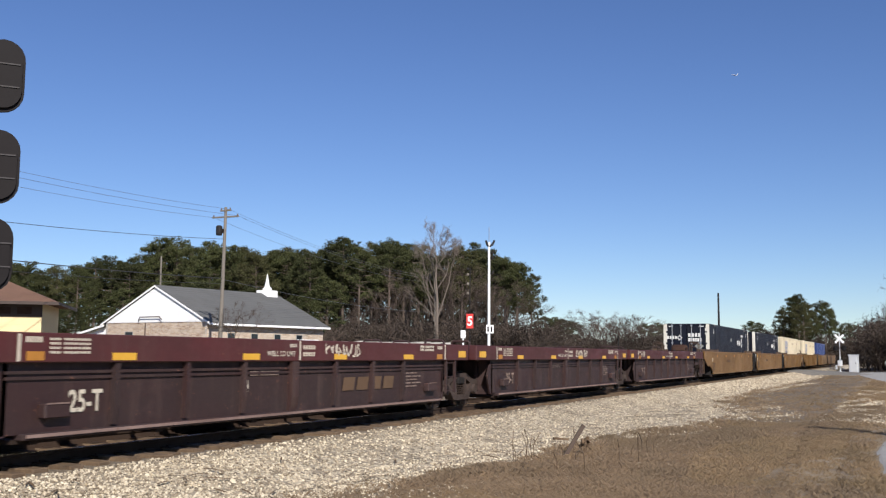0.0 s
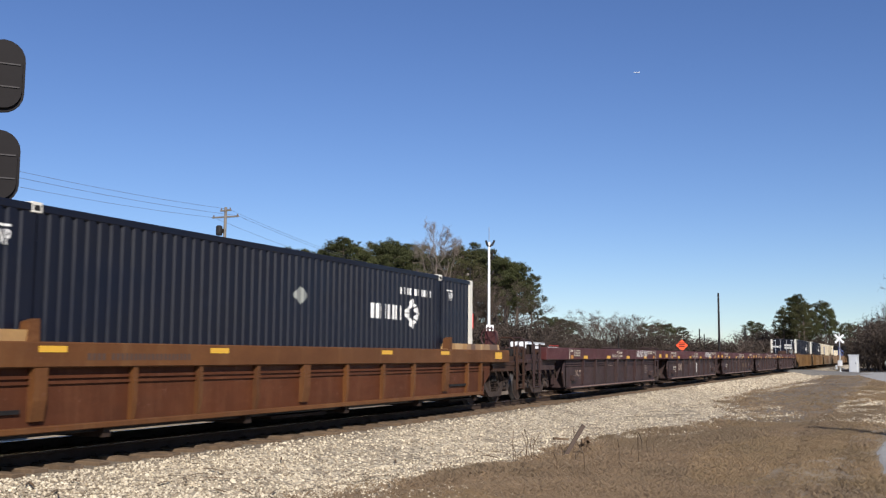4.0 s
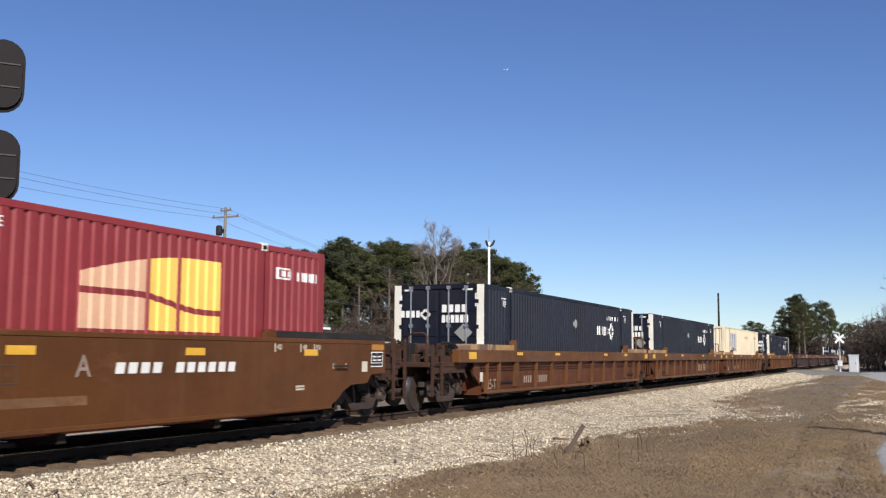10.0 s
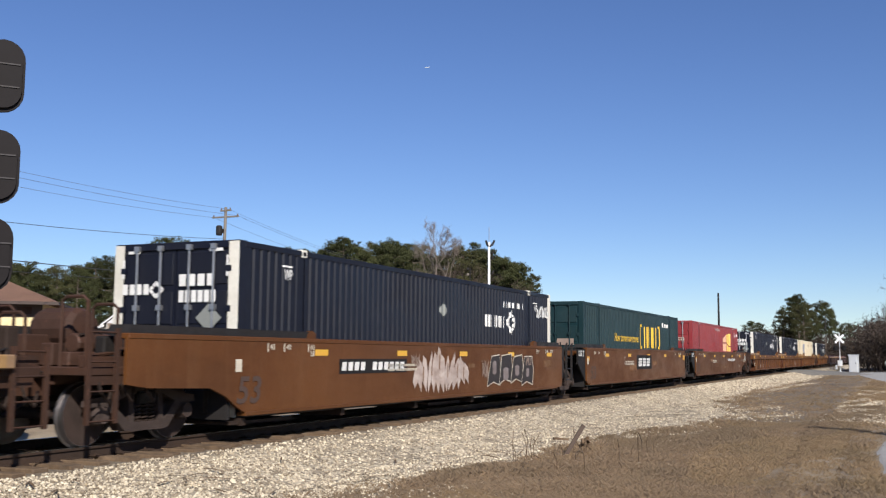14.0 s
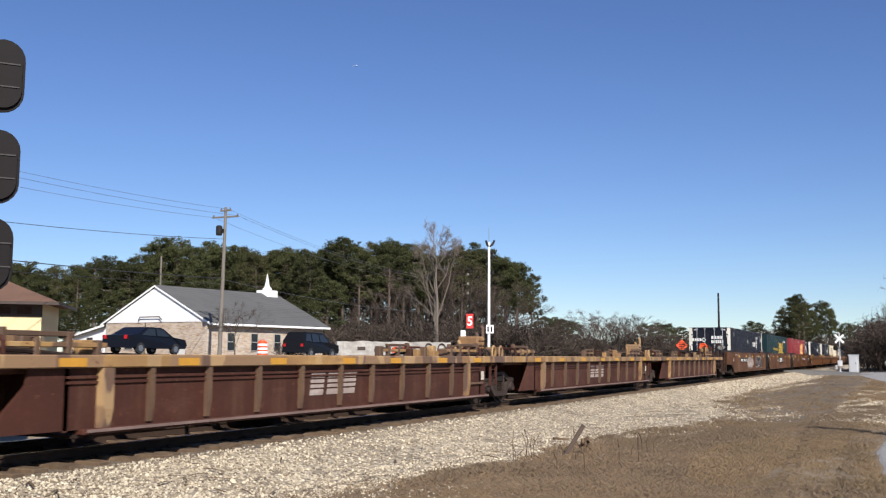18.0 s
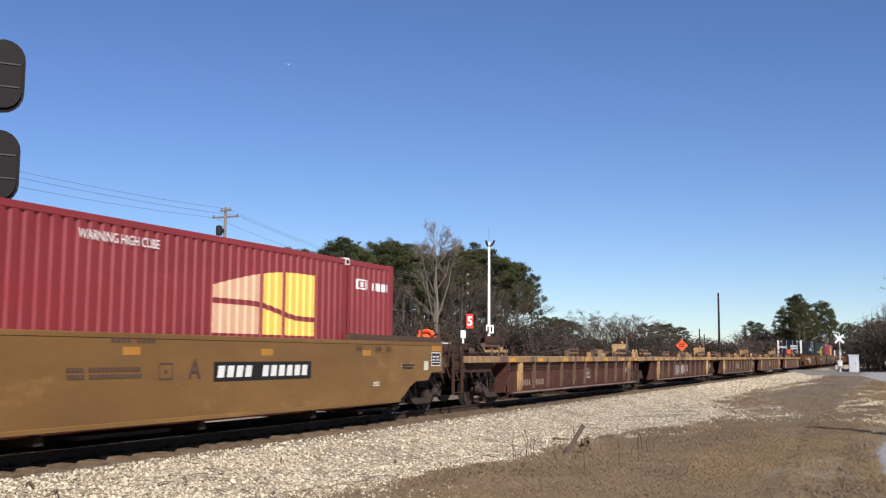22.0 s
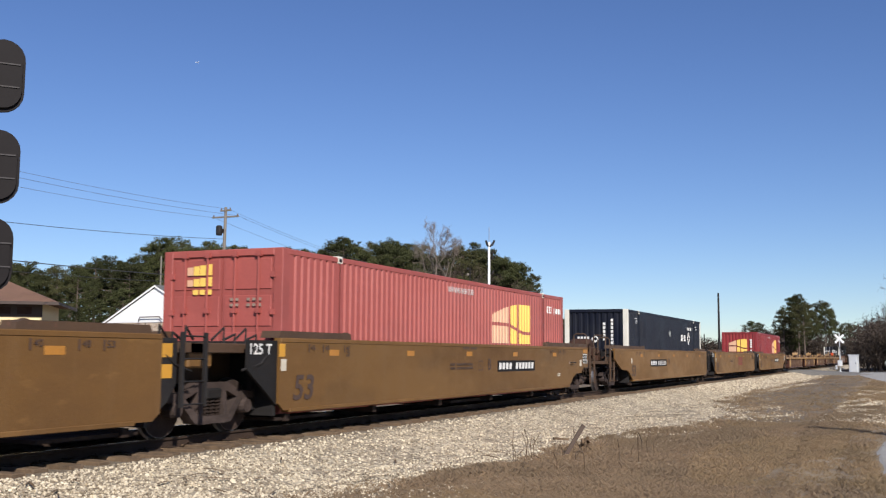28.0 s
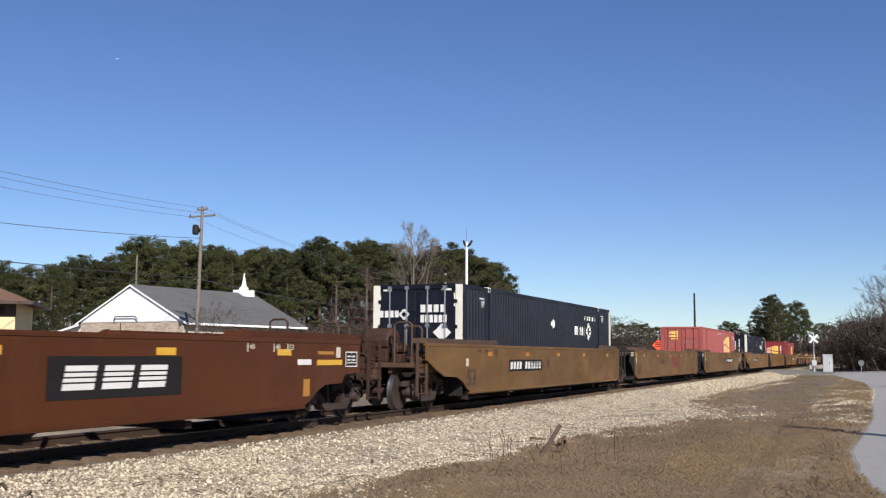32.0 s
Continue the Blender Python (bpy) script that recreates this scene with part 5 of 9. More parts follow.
def build_train():
    # containers, one of each look, then copies
    A = lozenge_box("door", "placard_grey", 1)
    put(A, -38.1, CONTAINER_FLOOR)
    put(copy_thing(A, pose(0, 0, 0)), -81.55, CONTAINER_FLOOR)
    put(copy_thing(A, pose(0, 0, 0)), -101.35, CONTAINER_FLOOR)
    put(copy_thing(A, pose(0, 0, 0)), -165.2, CONTAINER_FLOOR)
    graff = bmesh.new()
    scrawl(graff, 6.75, 2.15, 1.0, 0.35, -WIDE - 0.012, 44, 7, 0.022)
    part("graffiti", graff, M["white_mark"], TRAIN[-1][0], "white spray-paint scribble")
    put(copy_thing(A, pose(0, 0, 0)), 66.5, CONTAINER_FLOOR)
    W = lozenge_box("wall", "placard_grey", 2)
    put(W, -320.7, CONTAINER_FLOOR)
    put(copy_thing(W, pose(0, 0, 0)), 86.3, CONTAINER_FLOOR)
    B = lozenge_box("door", "white_mark", 3)
    put(B, -385.55, CONTAINER_FLOOR)
    C = cream_box()
    put(C, -61.6, CONTAINER_FLOOR)
    put(copy_thing(C, pose(0, 0, 0)), 106.0, CONTAINER_FLOOR)
    put(copy_thing(C, pose(0, 0, 0)), 128.5, CONTAINER_FLOOR)
    put(red_box("red", "door"), -125.5, CONTAINER_FLOOR)
    put(red_box("red", "wall"), -280.65, CONTAINER_FLOOR)
    put(red_box("red_faded", "door"), -345.3, CONTAINER_FLOOR)
    put(green_box(), -145.45, CONTAINER_FLOOR)
    D = container("shipping_container", "blue", "door", "sans", "blue corrugated shipping container far along the train")
    put(D, 148.4, CONTAINER_FLOOR)

    # smooth-sided three-unit cars
    def three(coat, label, centers, order, top, tip=11.2):
        """centers from the +x end to the -x end."""
        out = []
        for k, s_ in enumerate(centers):
            ends = (1,) if k == 0 else (-1,) if k == 2 else ()
            car = smooth_car("well_car", coat, label, 19.95, ends, top, tip)
            for e in (-1, 1):
                if e in ends or e < 0:
                    truck(e * (9.67 if e not in ends else 9.95), car)
            marks(car, order * 10 + k, "tan" if coat in ("tan", "tan_old") else "brown", k == 2, -1.31 if k == 0 and coat[:3] == "tan" else -3.19)
            if -1 not in ends:
                art_marks(car, ends, coat == "brown")
            if 1 in ends:
                end_panels(car, coat)
            out.append(put(car, s_))
        return out

    tan_label = "tan yellow smooth-sided well car, grimy along the sill"
    brown_label = "brown smooth-sided well car with patchy repainted panels"
    t0 = three("tan", tan_label, (106.0, 86.2, 66.4), 1, "tan_top")
    three("tan", tan_label, (168.2, 148.4, 128.5), 2, "tan_top")
    t1 = three("tan", tan_label, (-280.65, -300.7, -320.7), 3, "tan_top", 10.8)
    t2 = three("tan_old", "browned tan smooth-sided well car with streaks of grime", (-345.3, -365.3, -385.5), 4, "tan_top")
    b1 = three("brown", brown_label, (-125.5, -145.45, -165.2), 5, "brown")
    b2 = three("brown_red", "red-brown smooth-sided well car with a black owner's panel", (-409.9, -429.8, -449.7), 6, "brown_red")
    # tan cars, in order of passing
    number_board(t1[0], 1.70, 4.5, 0.86, 1.16, True, 11)
    graffiti(t1[0], -6.5, 1.18, 0.5, 0.24, 7, "dark_mark", 6, 0.014)
    graffiti(t1[0], -4.9, 1.15, 1.1, 0.26, 8, "dark_mark", 8, 0.016)
    graffiti(t1[1], 7.2, 1.1, 0.8, 0.35, 9, "dark_mark", 6, 0.02)
    big_mark(t1[1], 0.49, 2.42, 0.75, 1.26, "red_mark")
    number_board(t1[2], -5.03, -1.78, 0.85, 1.15, True, 12)
    number_board(t2[0], 1.77, 4.71, 0.86, 1.15, True, 13)
    big_mark(t2[1], 0.27, 2.25, 0.75, 1.26, "red_mark")
    number_board(t2[2], -5.05, -1.95, 0.83, 1.16, True, 14)
    for car in (t1[1], t2[1]):
        bm = bmesh.new()
        write(bm, "C", -1.38 if car == t1[1] else -1.2, 0.92, 0.24, -SIDE - 0.012, 0.01, 0.1)
        part("unit_letter", bm, M["dark_mark"], car)
    for car, x, letter in ((t1[0], 1.09, "A"), (t1[2], -1.36, "B"), (t2[0], 1.09, "B"), (t2[2], -1.4, "A")):
        bm = bmesh.new()
        write(bm, letter, x, 0.92, 0.28, -SIDE - 0.012, 0.01)
        part("unit_letter", bm, M["dark_mark"], car)
    # brown cars
    number_board(b1[0], 2.30, 5.2, 0.95, 1.22, False, 15)
    for car, x in ((b1[0], 1.66), (b1[1], -3.43)):
        bm = bmesh.new()
        write(bm, "A" if car == b1[0] else "C", x, 0.98, 0.28, -SIDE - 0.012, 0.01)
        part("unit_letter", bm, M["dim_mark"], car)
    big_mark(b1[1], -1.08, 1.04, 0.88, 1.2, "white_mark", "black")
    number_board(b1[2], -5.14, -2.3, 0.92, 1.20, True, 16)
    throwup(b1[2], -1.97, 0.42, 3.05, 0.98, 3)
    graffiti(b1[2], -2.1, 1.05, 0.42, 0.25, 9, "dim_mark", 5, 0.012)
    graffiti(b1[2], 1.95, 0.72, 0.42, 0.45, 9, "dim_mark", 5, 0.012)
    outlined_piece(b1[2], 2.35, 0.45, 3.4, 0.92, 4, 16, "piece_dark", "cream_mark")
    graffiti(b1[2], 5.2, 1.0, 0.5, 0.3, 12, "dim_mark", 5, 0.012)
    for car, spots in ((b1[0], ((0.2, 1.9, 0.62, 0.74), (-3.9, -2.9, 1.0, 1.16))), (b1[1], ((1.6, 2.3, 0.9, 1.08), (-2.5, -1.4, 0.72, 0.95))), (b1[2], ((1.1, 1.5, 0.98, 1.08), (6.8, 7.5, 0.95, 1.15)))):
        for k, (x0, x1, z0, z1) in enumerate(spots):
            bm = bmesh.new()
            rect(bm, x0, x1, z0, z1, -SIDE - 0.003)
            part("scuff", bm, M["scuffed"], car, "pale rubbed patch in the paint")
    big_mark(b2[0], 2.0, 4.2, 0.80, 1.12, "white_mark", "black")

    def fitted(builder, s_, pitch, ends, pivot, shift=0.0):
        car = builder()
        for e in (-1, 1):
            if e in ends or e < 0:
                truck(e * (pitch / 2 - shift if e not in ends else pivot), car)
        return put(car, s_)

    # ribbed orange-brown cars under the containers
    orange_ribs = (-8.25, -7.38, -4.4, -2.97, -1.47, 1.47, 2.97, 4.4, 7.38, 8.25)

    def orange(ends):
        return lambda: ribbed_car("well_car", "orange_low", "orange_top", "orange-brown ribbed well car, faded and rust-streaked", 19.9, ends, 8.55,
                                  orange_ribs, (-6.1, 0.0, 6.1), (1.10, 1.42), True, "orange")
    o = [fitted(orange((-1, 1)), -38.1, 19.9, (-1, 1), 10.1)]
    for k, s_ in enumerate((-61.6, -81.5, -101.35)):
        ends = (1,) if k == 0 else (-1,) if k == 2 else ()
        o.append(fitted(orange(ends), s_, 19.9, ends, 10.1))
    for k, car in enumerate(o):
        tapes(car, (-9.24, 8.77) if k in (1, 2) else (-9.58, 9.1), 0.48, 1.19, 1.36, -SIDE - 0.013)
        tapes(car, (-6.80, -3.03, 2.65, 6.35) if k in (1, 2) else (-6.17, -2.8, 2.8, 5.7), 0.46, 1.29, 1.37, -SIDE - 0.013)
        ys = -SIDE + 0.09
        if k in (1, 3):
            bm = bmesh.new()
            bars(bm, -5.38, 0.52, 0.72, 0.20, ys, 4, random.Random(k), 0.35, 0, 0.1)
            bars(bm, -4.24, 0.52, 0.98, 0.20, ys, 5, random.Random(k), 0.35, 0, 0.1)
            part("number_stencil", bm, M["dim_mark"], car)
        if k == 2:
            big_mark(car, 1.75, 4.2, 0.55, 0.9, "dim_mark", None, ys)
        bm = bmesh.new()
        bars(bm, -5.35, 1.19, 2.1, 0.09, -SIDE - 0.0115, 24, random.Random(k), 0.3)
        part("data_stencil", bm, M["dark_mark"], car)
        bm = bmesh.new()
        write(bm, "25-T", -8.13, 0.42, 0.25, ys, 0.02, width=0.62)
        part("unit_stencil", bm, M["cream_mark" if k == 1 else "dim_mark"], car)
        for x in (-7.3, 6.4):
            bm = bmesh.new()
            box(bm, x, x + 0.95, ys - 0.03, ys + 0.01, 0.55, 0.60)
            part("lift_slot", bm, M["black"], car)
        if k == 3:
            bm = bmesh.new()
            box(bm, -8.63, -8.44, ys - 0.006, ys, 0.62, 0.86)
            part("tag_panel", bm, M["cream_mark"], car)

    # long line of empty maroon wells
    mar_ribs = (-4.47, -2.98, -1.55, 1.34, 2.79, 4.18)
    m_at = (46.5, 30.8, 15.1, -0.6, -16.3)
    for k, s_ in enumerate(m_at):
        ends = (1,) if k == 0 else (-1,) if k == 4 else ()
        car = fitted(lambda: ribbed_car("well_car", "maroon_low", "maroon", "empty maroon well car with a broad upper band, grimy", 15.7, ends, 6.3,
                                        mar_ribs, (-0.1,), (1.16, 1.53), False, "maroon"), s_, 15.7, ends, 8.2, 0.25)
        y = -SIDE - 0.014
        tapes(car, (-4.62, -1.68, 1.18, 4.07), 0.46, 1.19, 1.29, y)
        tapes(car, [x for x, e in ((-7.4, -1), (6.98, 1)) if e not in ends], 0.43, 1.23, 1.38, y)
        tapes(car, (-6.08, 5.75), 0.28, 1.19, 1.30, y, "tape_dull")
        bm = bmesh.new()
        for x in (-6.2, 0.0, 6.2):
            rect(bm, x - 0.025, x + 0.025, 1.18, 1.51, y)
        write(bm, "WELL LD LMT", -1.01, 1.25, 0.085, y, 0.01, width=0.86)
        for z in (1.25, 1.37):
            bars(bm, 0.10, z, 0.42, 0.07, y, 5, random.Random(k), 0.3)
        bars(bm, -0.32, 1.40, 0.22, 0.06, y, 4, random.Random(k), 0.3)
        for z in (1.44, 1.385, 1.33, 1.275):
            bars(bm, -5.72, z, 0.7, 0.03, y, 15, random.Random(k), 0.25)
        for z in (1.44, 1.37):
            bars(bm, 4.87, z, 0.72, 0.05, y, 14, random.Random(k), 0.25)
        for x in (-6.1, 5.78):
            bars(bm, x, 1.41, 0.27, 0.07, y, 5, random.Random(k), 0.25)
        part("stencil", bm, M["cream_mark"], car)
        low = -SIDE + 0.08
        if k in (1, 2):
            graffiti(car, 0.85, 1.24, 1.3, 0.24, 20 + k, "cream_mark", 9, 0.014, y)
        if k in (3, 4):
            graffiti(car, 2.75, 1.24, 1.95, 0.27, 20 + k, "white_mark", 10, 0.017, y)
        if k == 3:
            graffiti(car, 0.55, 0.48, 0.26, 0.52, 33, "white_mark", 4, 0.016, low)
            graffiti(car, -4.2, 0.55, 0.9, 0.42, 36, "dim_mark", 7, 0.02, low)
        if k == 2:
            graffiti(car, -1.46, 0.66, 0.07, 0.20, 37, "cream_mark", 1, 0.018, low)
        bm = bmesh.new()
        write(bm, "25-T", -5.28, 0.54, 0.27, low, 0.02, width=0.60)
        part("unit_stencil", bm, M["cream_mark" if k in (2, 3) else "dim_mark"], car)
        bm = bmesh.new()
        for i in range(6):
            bars(bm, 4.35, 0.95 - 0.07 * i, 0.75 - 0.2 * (i % 2), 0.03, low, 12, random.Random(i), 0.3)
        for i in range(2):
            bars(bm, -1.35, 0.98 - 0.05 * i, 0.85, 0.022, low, 14, random.Random(i), 0.3)
        part("data_stencil", bm, M["dim_mark"], car)
        for x in (-5.76, 5.28):
            bm = bmesh.new()
            bbox(bm, x, x + 0.42, -SIDE - 0.03, -SIDE + 0.1, 0.48, 0.66, 0.015)
            pocket = part("lift_pocket", bm, M["maroon_low"], car)
            # upper lip of the pocket in the same painted sunlit tone
            bm = bmesh.new()
            box(bm, x + 0.02, x + 0.40, -SIDE - 0.04, -SIDE - 0.031, 0.652, 0.672)
            part("pocket_lip", bm, M["edge_sunlit"], pocket)
        if k == 2:
            bm = bmesh.new()
            bars(bm, 1.65, 0.60, 2.2, 0.25, low, 4, random.Random(1), 0.2, 0, 0.25)
            part("faded_logo", bm, M["gold_faded"], car)
        if k == 4:
            brake_stand(car, -8.4, 0.3, 1.2, M["maroon"])

    # long line of empty wells with a yellow top sill
    yel_ribs = (-5.4, -4.1, -2.78, -1.47, -0.1, 1.15, 2.5, 3.8, 5.1)
    y_at = (-186.6, -204.7, -222.8, -241.1, -259.1)
    for k, s_ in enumerate(y_at):
        ends = (1,) if k == 0 else (-1,) if k == 4 else ()
        turned = [0.3 - x for x in yel_ribs[::-1]]
        car = fitted(lambda: ribbed_car("well_car", "ylow", "ychord", "empty rusted well car with a worn yellow top sill", 18.15, ends, 6.95,
                                        turned if k == 4 else yel_ribs, (-6.0, 6.4) if k == 4 else (-6.3, 6.0), (1.09, 1.26), False, "ribbed_yellow"), s_, 18.15, ends, 7.23, 0.14)
        tapes(car, (-7.0, -4.66, -2.22, 0.2, 2.6, 4.95, 7.0) if k == 4 else (-7.2, -4.9, -2.54, -0.14, 1.82, 4.2, 6.3), 0.48, 1.11, 1.22, -SIDE - 0.014, "tape_orange")
        low = -SIDE + 0.09
        if k in (1, 2):
            big_mark(car, -1.15, 0.62, 0.55, 0.95, "piece_pale", None, low)
        if k == 3:
            big_mark(car, -1.0, 0.72, 0.55, 0.92, "piece_pale", None, low)
            overspray(car, -2.72, -1.56, 0.36, 0.98, 60, low - 0.002)
            overspray(car, -1.42, -0.42, 0.40, 1.0, 61, low + 0.002)
            graffiti(car, -2.6, 0.45, 1.0, 0.45, 62, "piece_pale", 6, 0.012, low - 0.006)
        if k == 4:
            bm = bmesh.new()
            bars(bm, -5.7, 0.44, 0.72, 0.17, low, 4, random.Random(3), 0.45)
            bars(bm, -4.70, 0.44, 0.92, 0.17, low, 5, random.Random(3), 0.45)
            part("number_stencil", bm, M["dim_mark"], car)
            bm = bmesh.new()
            for a, b, c, d in ((0.72, 1.14, 0.55, 0.58), (0.72, 1.14, 0.87, 0.90), (0.72, 0.75, 0.55, 0.9), (1.11, 1.14, 0.55, 0.9), (0.92, 0.94, 0.55, 0.9), (0.72, 1.14, 0.7, 0.72)):
                rect(bm, a, b, c, d, low - 0.001 * (d - c))
            part("inspection_panel", bm, M["cream_mark"], car)
        bm = bmesh.new()
        x = 5.92 if k in (0, 4) else 7.02
        box(bm, x, x + 0.18, low - 0.004, low, 0.67, 0.88)
        part("tag_panel", bm, M["cream_mark"], car)
        if 1 not in ends:
            bm = bmesh.new()
            bbox(bm, 6.22, 7.06, low - 0.05, low + 0.01, 0.56, 0.62, 0.012)
            part("lift_bar", bm, M["yrib"], car)
        if ends:
            e = ends[0]
            brake_stand(car, 9.0 if e > 0 else -9.7, -0.3, 1.24 if e > 0 else 1.08, M["ychord"], M["brake_orange"])
            # air reservoir on saddles, and stanchions beside it
            bm = bmesh.new()
            lathe(bm, [(-0.52, 0.04), (-0.50, 0.12), (-0.44, 0.17), (0.44, 0.17), (0.50, 0.12), (0.52, 0.04)], 16, "x", (e * 6.5, -0.8, 1.64))
            part("air_reservoir", bm, M["ychord" if e > 0 else "gear_brown"], car, ("worn yellow" if e > 0 else "grimy dark") + " air reservoir on the deck", True)
            for x in (6.15, 6.85):
                bm = bmesh.new()
                bbox(bm, e * x - 0.05, e * x + 0.05, -0.98, -0.62, 1.2, 1.52, 0.012)
                part("saddle", bm, M["ychord"], car)
            for x, top in ((5.95, 1.88), (7.23, 1.93), (7.75, 1.84), (5.2, 1.55)):
                bm = bmesh.new()
                tube(bm, [(e * x, -0.92, 1.15), (e * x, -0.92, top)], 0.035, 6)
                box(bm, e * x - 0.045, e * x + 0.045, -0.98, -0.86, top - 0.06, top)
                part("stanchion", bm, M["gear_brown"], car)


build_train()


# ---- ground, track and roads ----
def clamp(v, a, b):
    return max(a, min(b, v))


def lerp_table(x, table):
    for (xa, ya), (xb, yb) in zip(table, table[1:]):
        if x <= xb:
            return ya + (yb - ya) * clamp((x - xa) / (xb - xa), 0, 1)
    return table[-1][1]


def road_level(x):
    return clamp(1.15 - 0.014 * (x - 45), -0.1, 1.3)


def ground_z(x, y):
    if y < 0:
        z = lerp_table(-y, [(0, -0.75), (1.5, -0.75), (3.2, -0.58), (5.0, -0.42), (8.0, -0.30), (11.0, -0.27), (30, -0.2), (80, 0.0)])
        z += 0.035 * noise.noise((x * 0.5, y * 0.5, 0)) * clamp((-y - 3) / 3, 0, 1) * clamp((10.5 + y) / 1.0, 0, 1)
        return z
    r = road_level(x)
    z = lerp_table(y, [(0, -0.75), (3.0, -0.75), (6.0, -0.7), (20, r - 0.35), (24, r - 0.06), (34, r - 0.06), (60, r), (200, r + 0.8), (500, r + 1)])
    return z


def grid_steps(stops):
    out = [stops[0][0]]
    for (a, step), (b, _) in zip(stops, stops[1:]):
        n = max(1, round((b - a) / step))
        out += [a + (b - a) * (i + 1) / n for i in range(n)]
    return out


M["soil"], _N, _L, _B = shader("dry grass and bare soil")
_a = noisy(_N, _L, 0.9, 6, (1, 1, 1), 0.40, 0.62, 0.65)
_b = noisy(_N, _L, 14, 6, (1, 1, 1), 0.3, 0.7, 0.75, 4)
_p = noisy(_N, _L, 0.20, 6, (0.5, 1.2, 1), 0.53, 0.58, 0.62, 11)
_q = noisy(_N, _L, 0.17, 6, (0.45, 1.1, 1), 0.55, 0.60, 0.62, 27)
_c = mixed(_N, _L, _a, (0.225, 0.168, 0.102), (0.315, 0.240, 0.150))
_c = mixed(_N, _L, scaled(_N, _L, _p, 0.55), _c, (0.40, 0.325, 0.22))
_c = mixed(_N, _L, scaled(_N, _L, _q, 0.55), _c, (0.200, 0.150, 0.094))
# a tongue of bare brown earth between the ballast and the lane
_co = _N.new("ShaderNodeTexCoord")
_xyz = _N.new("ShaderNodeSeparateXYZ")
_L.new(_co.outputs["Object"], _xyz.inputs[0])
_w = noisy(_N, _L, 0.5, 5, (0.5, 1.5, 1), 0.2, 0.8, 0.6, 41)
_ux = _N.new("ShaderNodeMath")
_ux.operation = "MULTIPLY_ADD"
_ux.inputs[1].default_value = 7.0
_L.new(_w, _ux.inputs[0])
_L.new(_xyz.outputs["X"], _ux.inputs[2])
_uy = _N.new("ShaderNodeMath")
_uy.operation = "MULTIPLY_ADD"
_uy.inputs[1].default_value = 1.4
_L.new(_w, _uy.inputs[0])
_L.new(_xyz.outputs["Y"], _uy.inputs[2])
_ex = _N.new("ShaderNodeMapRange")
_ex.inputs["From Min"].default_value, _ex.inputs["From Max"].default_value = 28.0, 31.0
_L.new(_ux.outputs[0], _ex.inputs["Value"])
_ey = _N.new("ShaderNodeMapRange")
_ey.inputs["From Min"].default_value, _ey.inputs["From Max"].default_value = -8.7, -8.0
_L.new(_uy.outputs[0], _ey.inputs["Value"])
_c = mixed(_N, _L, scaled(_N, _L, scaled(_N, _L, _ex.outputs["Result"], _ey.outputs["Result"]), 0.9), _c, (0.150, 0.115, 0.078))
_c = mixed(_N, _L, scaled(_N, _L, _b, 0.4), _c, (0.17, 0.115, 0.062))
_L.new(_c, _B.inputs["Base Color"])
_B.inputs["Roughness"].default_value = 0.95
bumped(_N, _L, _B, _b, 0.7, 0.03)


def stone_material(name, pale, dark, blotch, scale, dirt_and_shade=False):
    m, N, L, B = shader(name)
    a = noisy(N, L, scale, 4, (1, 1, 1), 0.38, 0.62, 0.6)
    b = noisy(N, L, 0.55, 5, (1, 1, 1), 0.45, 0.7, 0.6, 7)
    v = N.new("ShaderNodeTexVoronoi")
    co = N.new("ShaderNodeTexCoord")
    L.new(co.outputs["Object"], v.inputs["Vector"])
    v.inputs["Scale"].default_value = scale * 0.9
    sep = N.new("ShaderNodeSeparateColor")
    L.new(v.outputs["Color"], sep.inputs[0])
    c = mixed(N, L, sep.outputs[0], pale, dark)
    c = mixed(N, L, scaled(N, L, b, blotch), c, tuple(q * 0.6 for q in dark))
    if dirt_and_shade:
        # brown dirt between and beside the rails, darkened too for shade under the train
        xyz = N.new("ShaderNodeSeparateXYZ")
        L.new(co.outputs["Object"], xyz.inputs[0])
        ab = N.new("ShaderNodeMath")
        ab.operation = "ABSOLUTE"
        L.new(xyz.outputs["Y"], ab.inputs[0])
        rg = N.new("ShaderNodeMapRange")
        rg.inputs["From Min"].default_value, rg.inputs["From Max"].default_value = 1.95, 1.60
        L.new(ab.outputs[0], rg.inputs["Value"])
        c = mixed(N, L, scaled(N, L, rg.outputs["Result"], 0.80), c, (0.125, 0.092, 0.060))
    L.new(c, B.inputs["Base Color"])
    B.inputs["Roughness"].default_value = 0.9
    bumped(N, L, B, v.outputs["Distance"], 0.9, 0.04)
    return m


M["ballast"] = stone_material("pale crushed limestone", (0.60, 0.51, 0.365), (0.17, 0.13, 0.085), 0.45, 21, True)
M["stone"], _N, _L, _B = shader("pale limestone pieces")
_g = _N.new("ShaderNodeNewGeometry")
_n = noisy(_N, _L, 30, 3)
_c = mixed(_N, _L, _g.outputs["Random Per Island"], (0.69, 0.59, 0.425), (0.165, 0.125, 0.083))
_c = mixed(_N, _L, scaled(_N, _L, _n, 0.25), _c, (0.24, 0.19, 0.135))
_L.new(_c, _B.inputs["Base Color"])
_B.inputs["Roughness"].default_value = 0.9
M["asphalt"] = plain("sun-bleached asphalt", (0.30, 0.285, 0.26), 0.9, 0, 60, 0.3, 0.5)
M["asphalt_mid"] = plain("worn crossing asphalt", (0.15, 0.138, 0.12), 0.9, 0, 40, 0.35, 0.4)
M["asphalt_dark"] = plain("road asphalt", (0.075, 0.075, 0.078), 0.9, 0, 40, 0.3, 0.4)
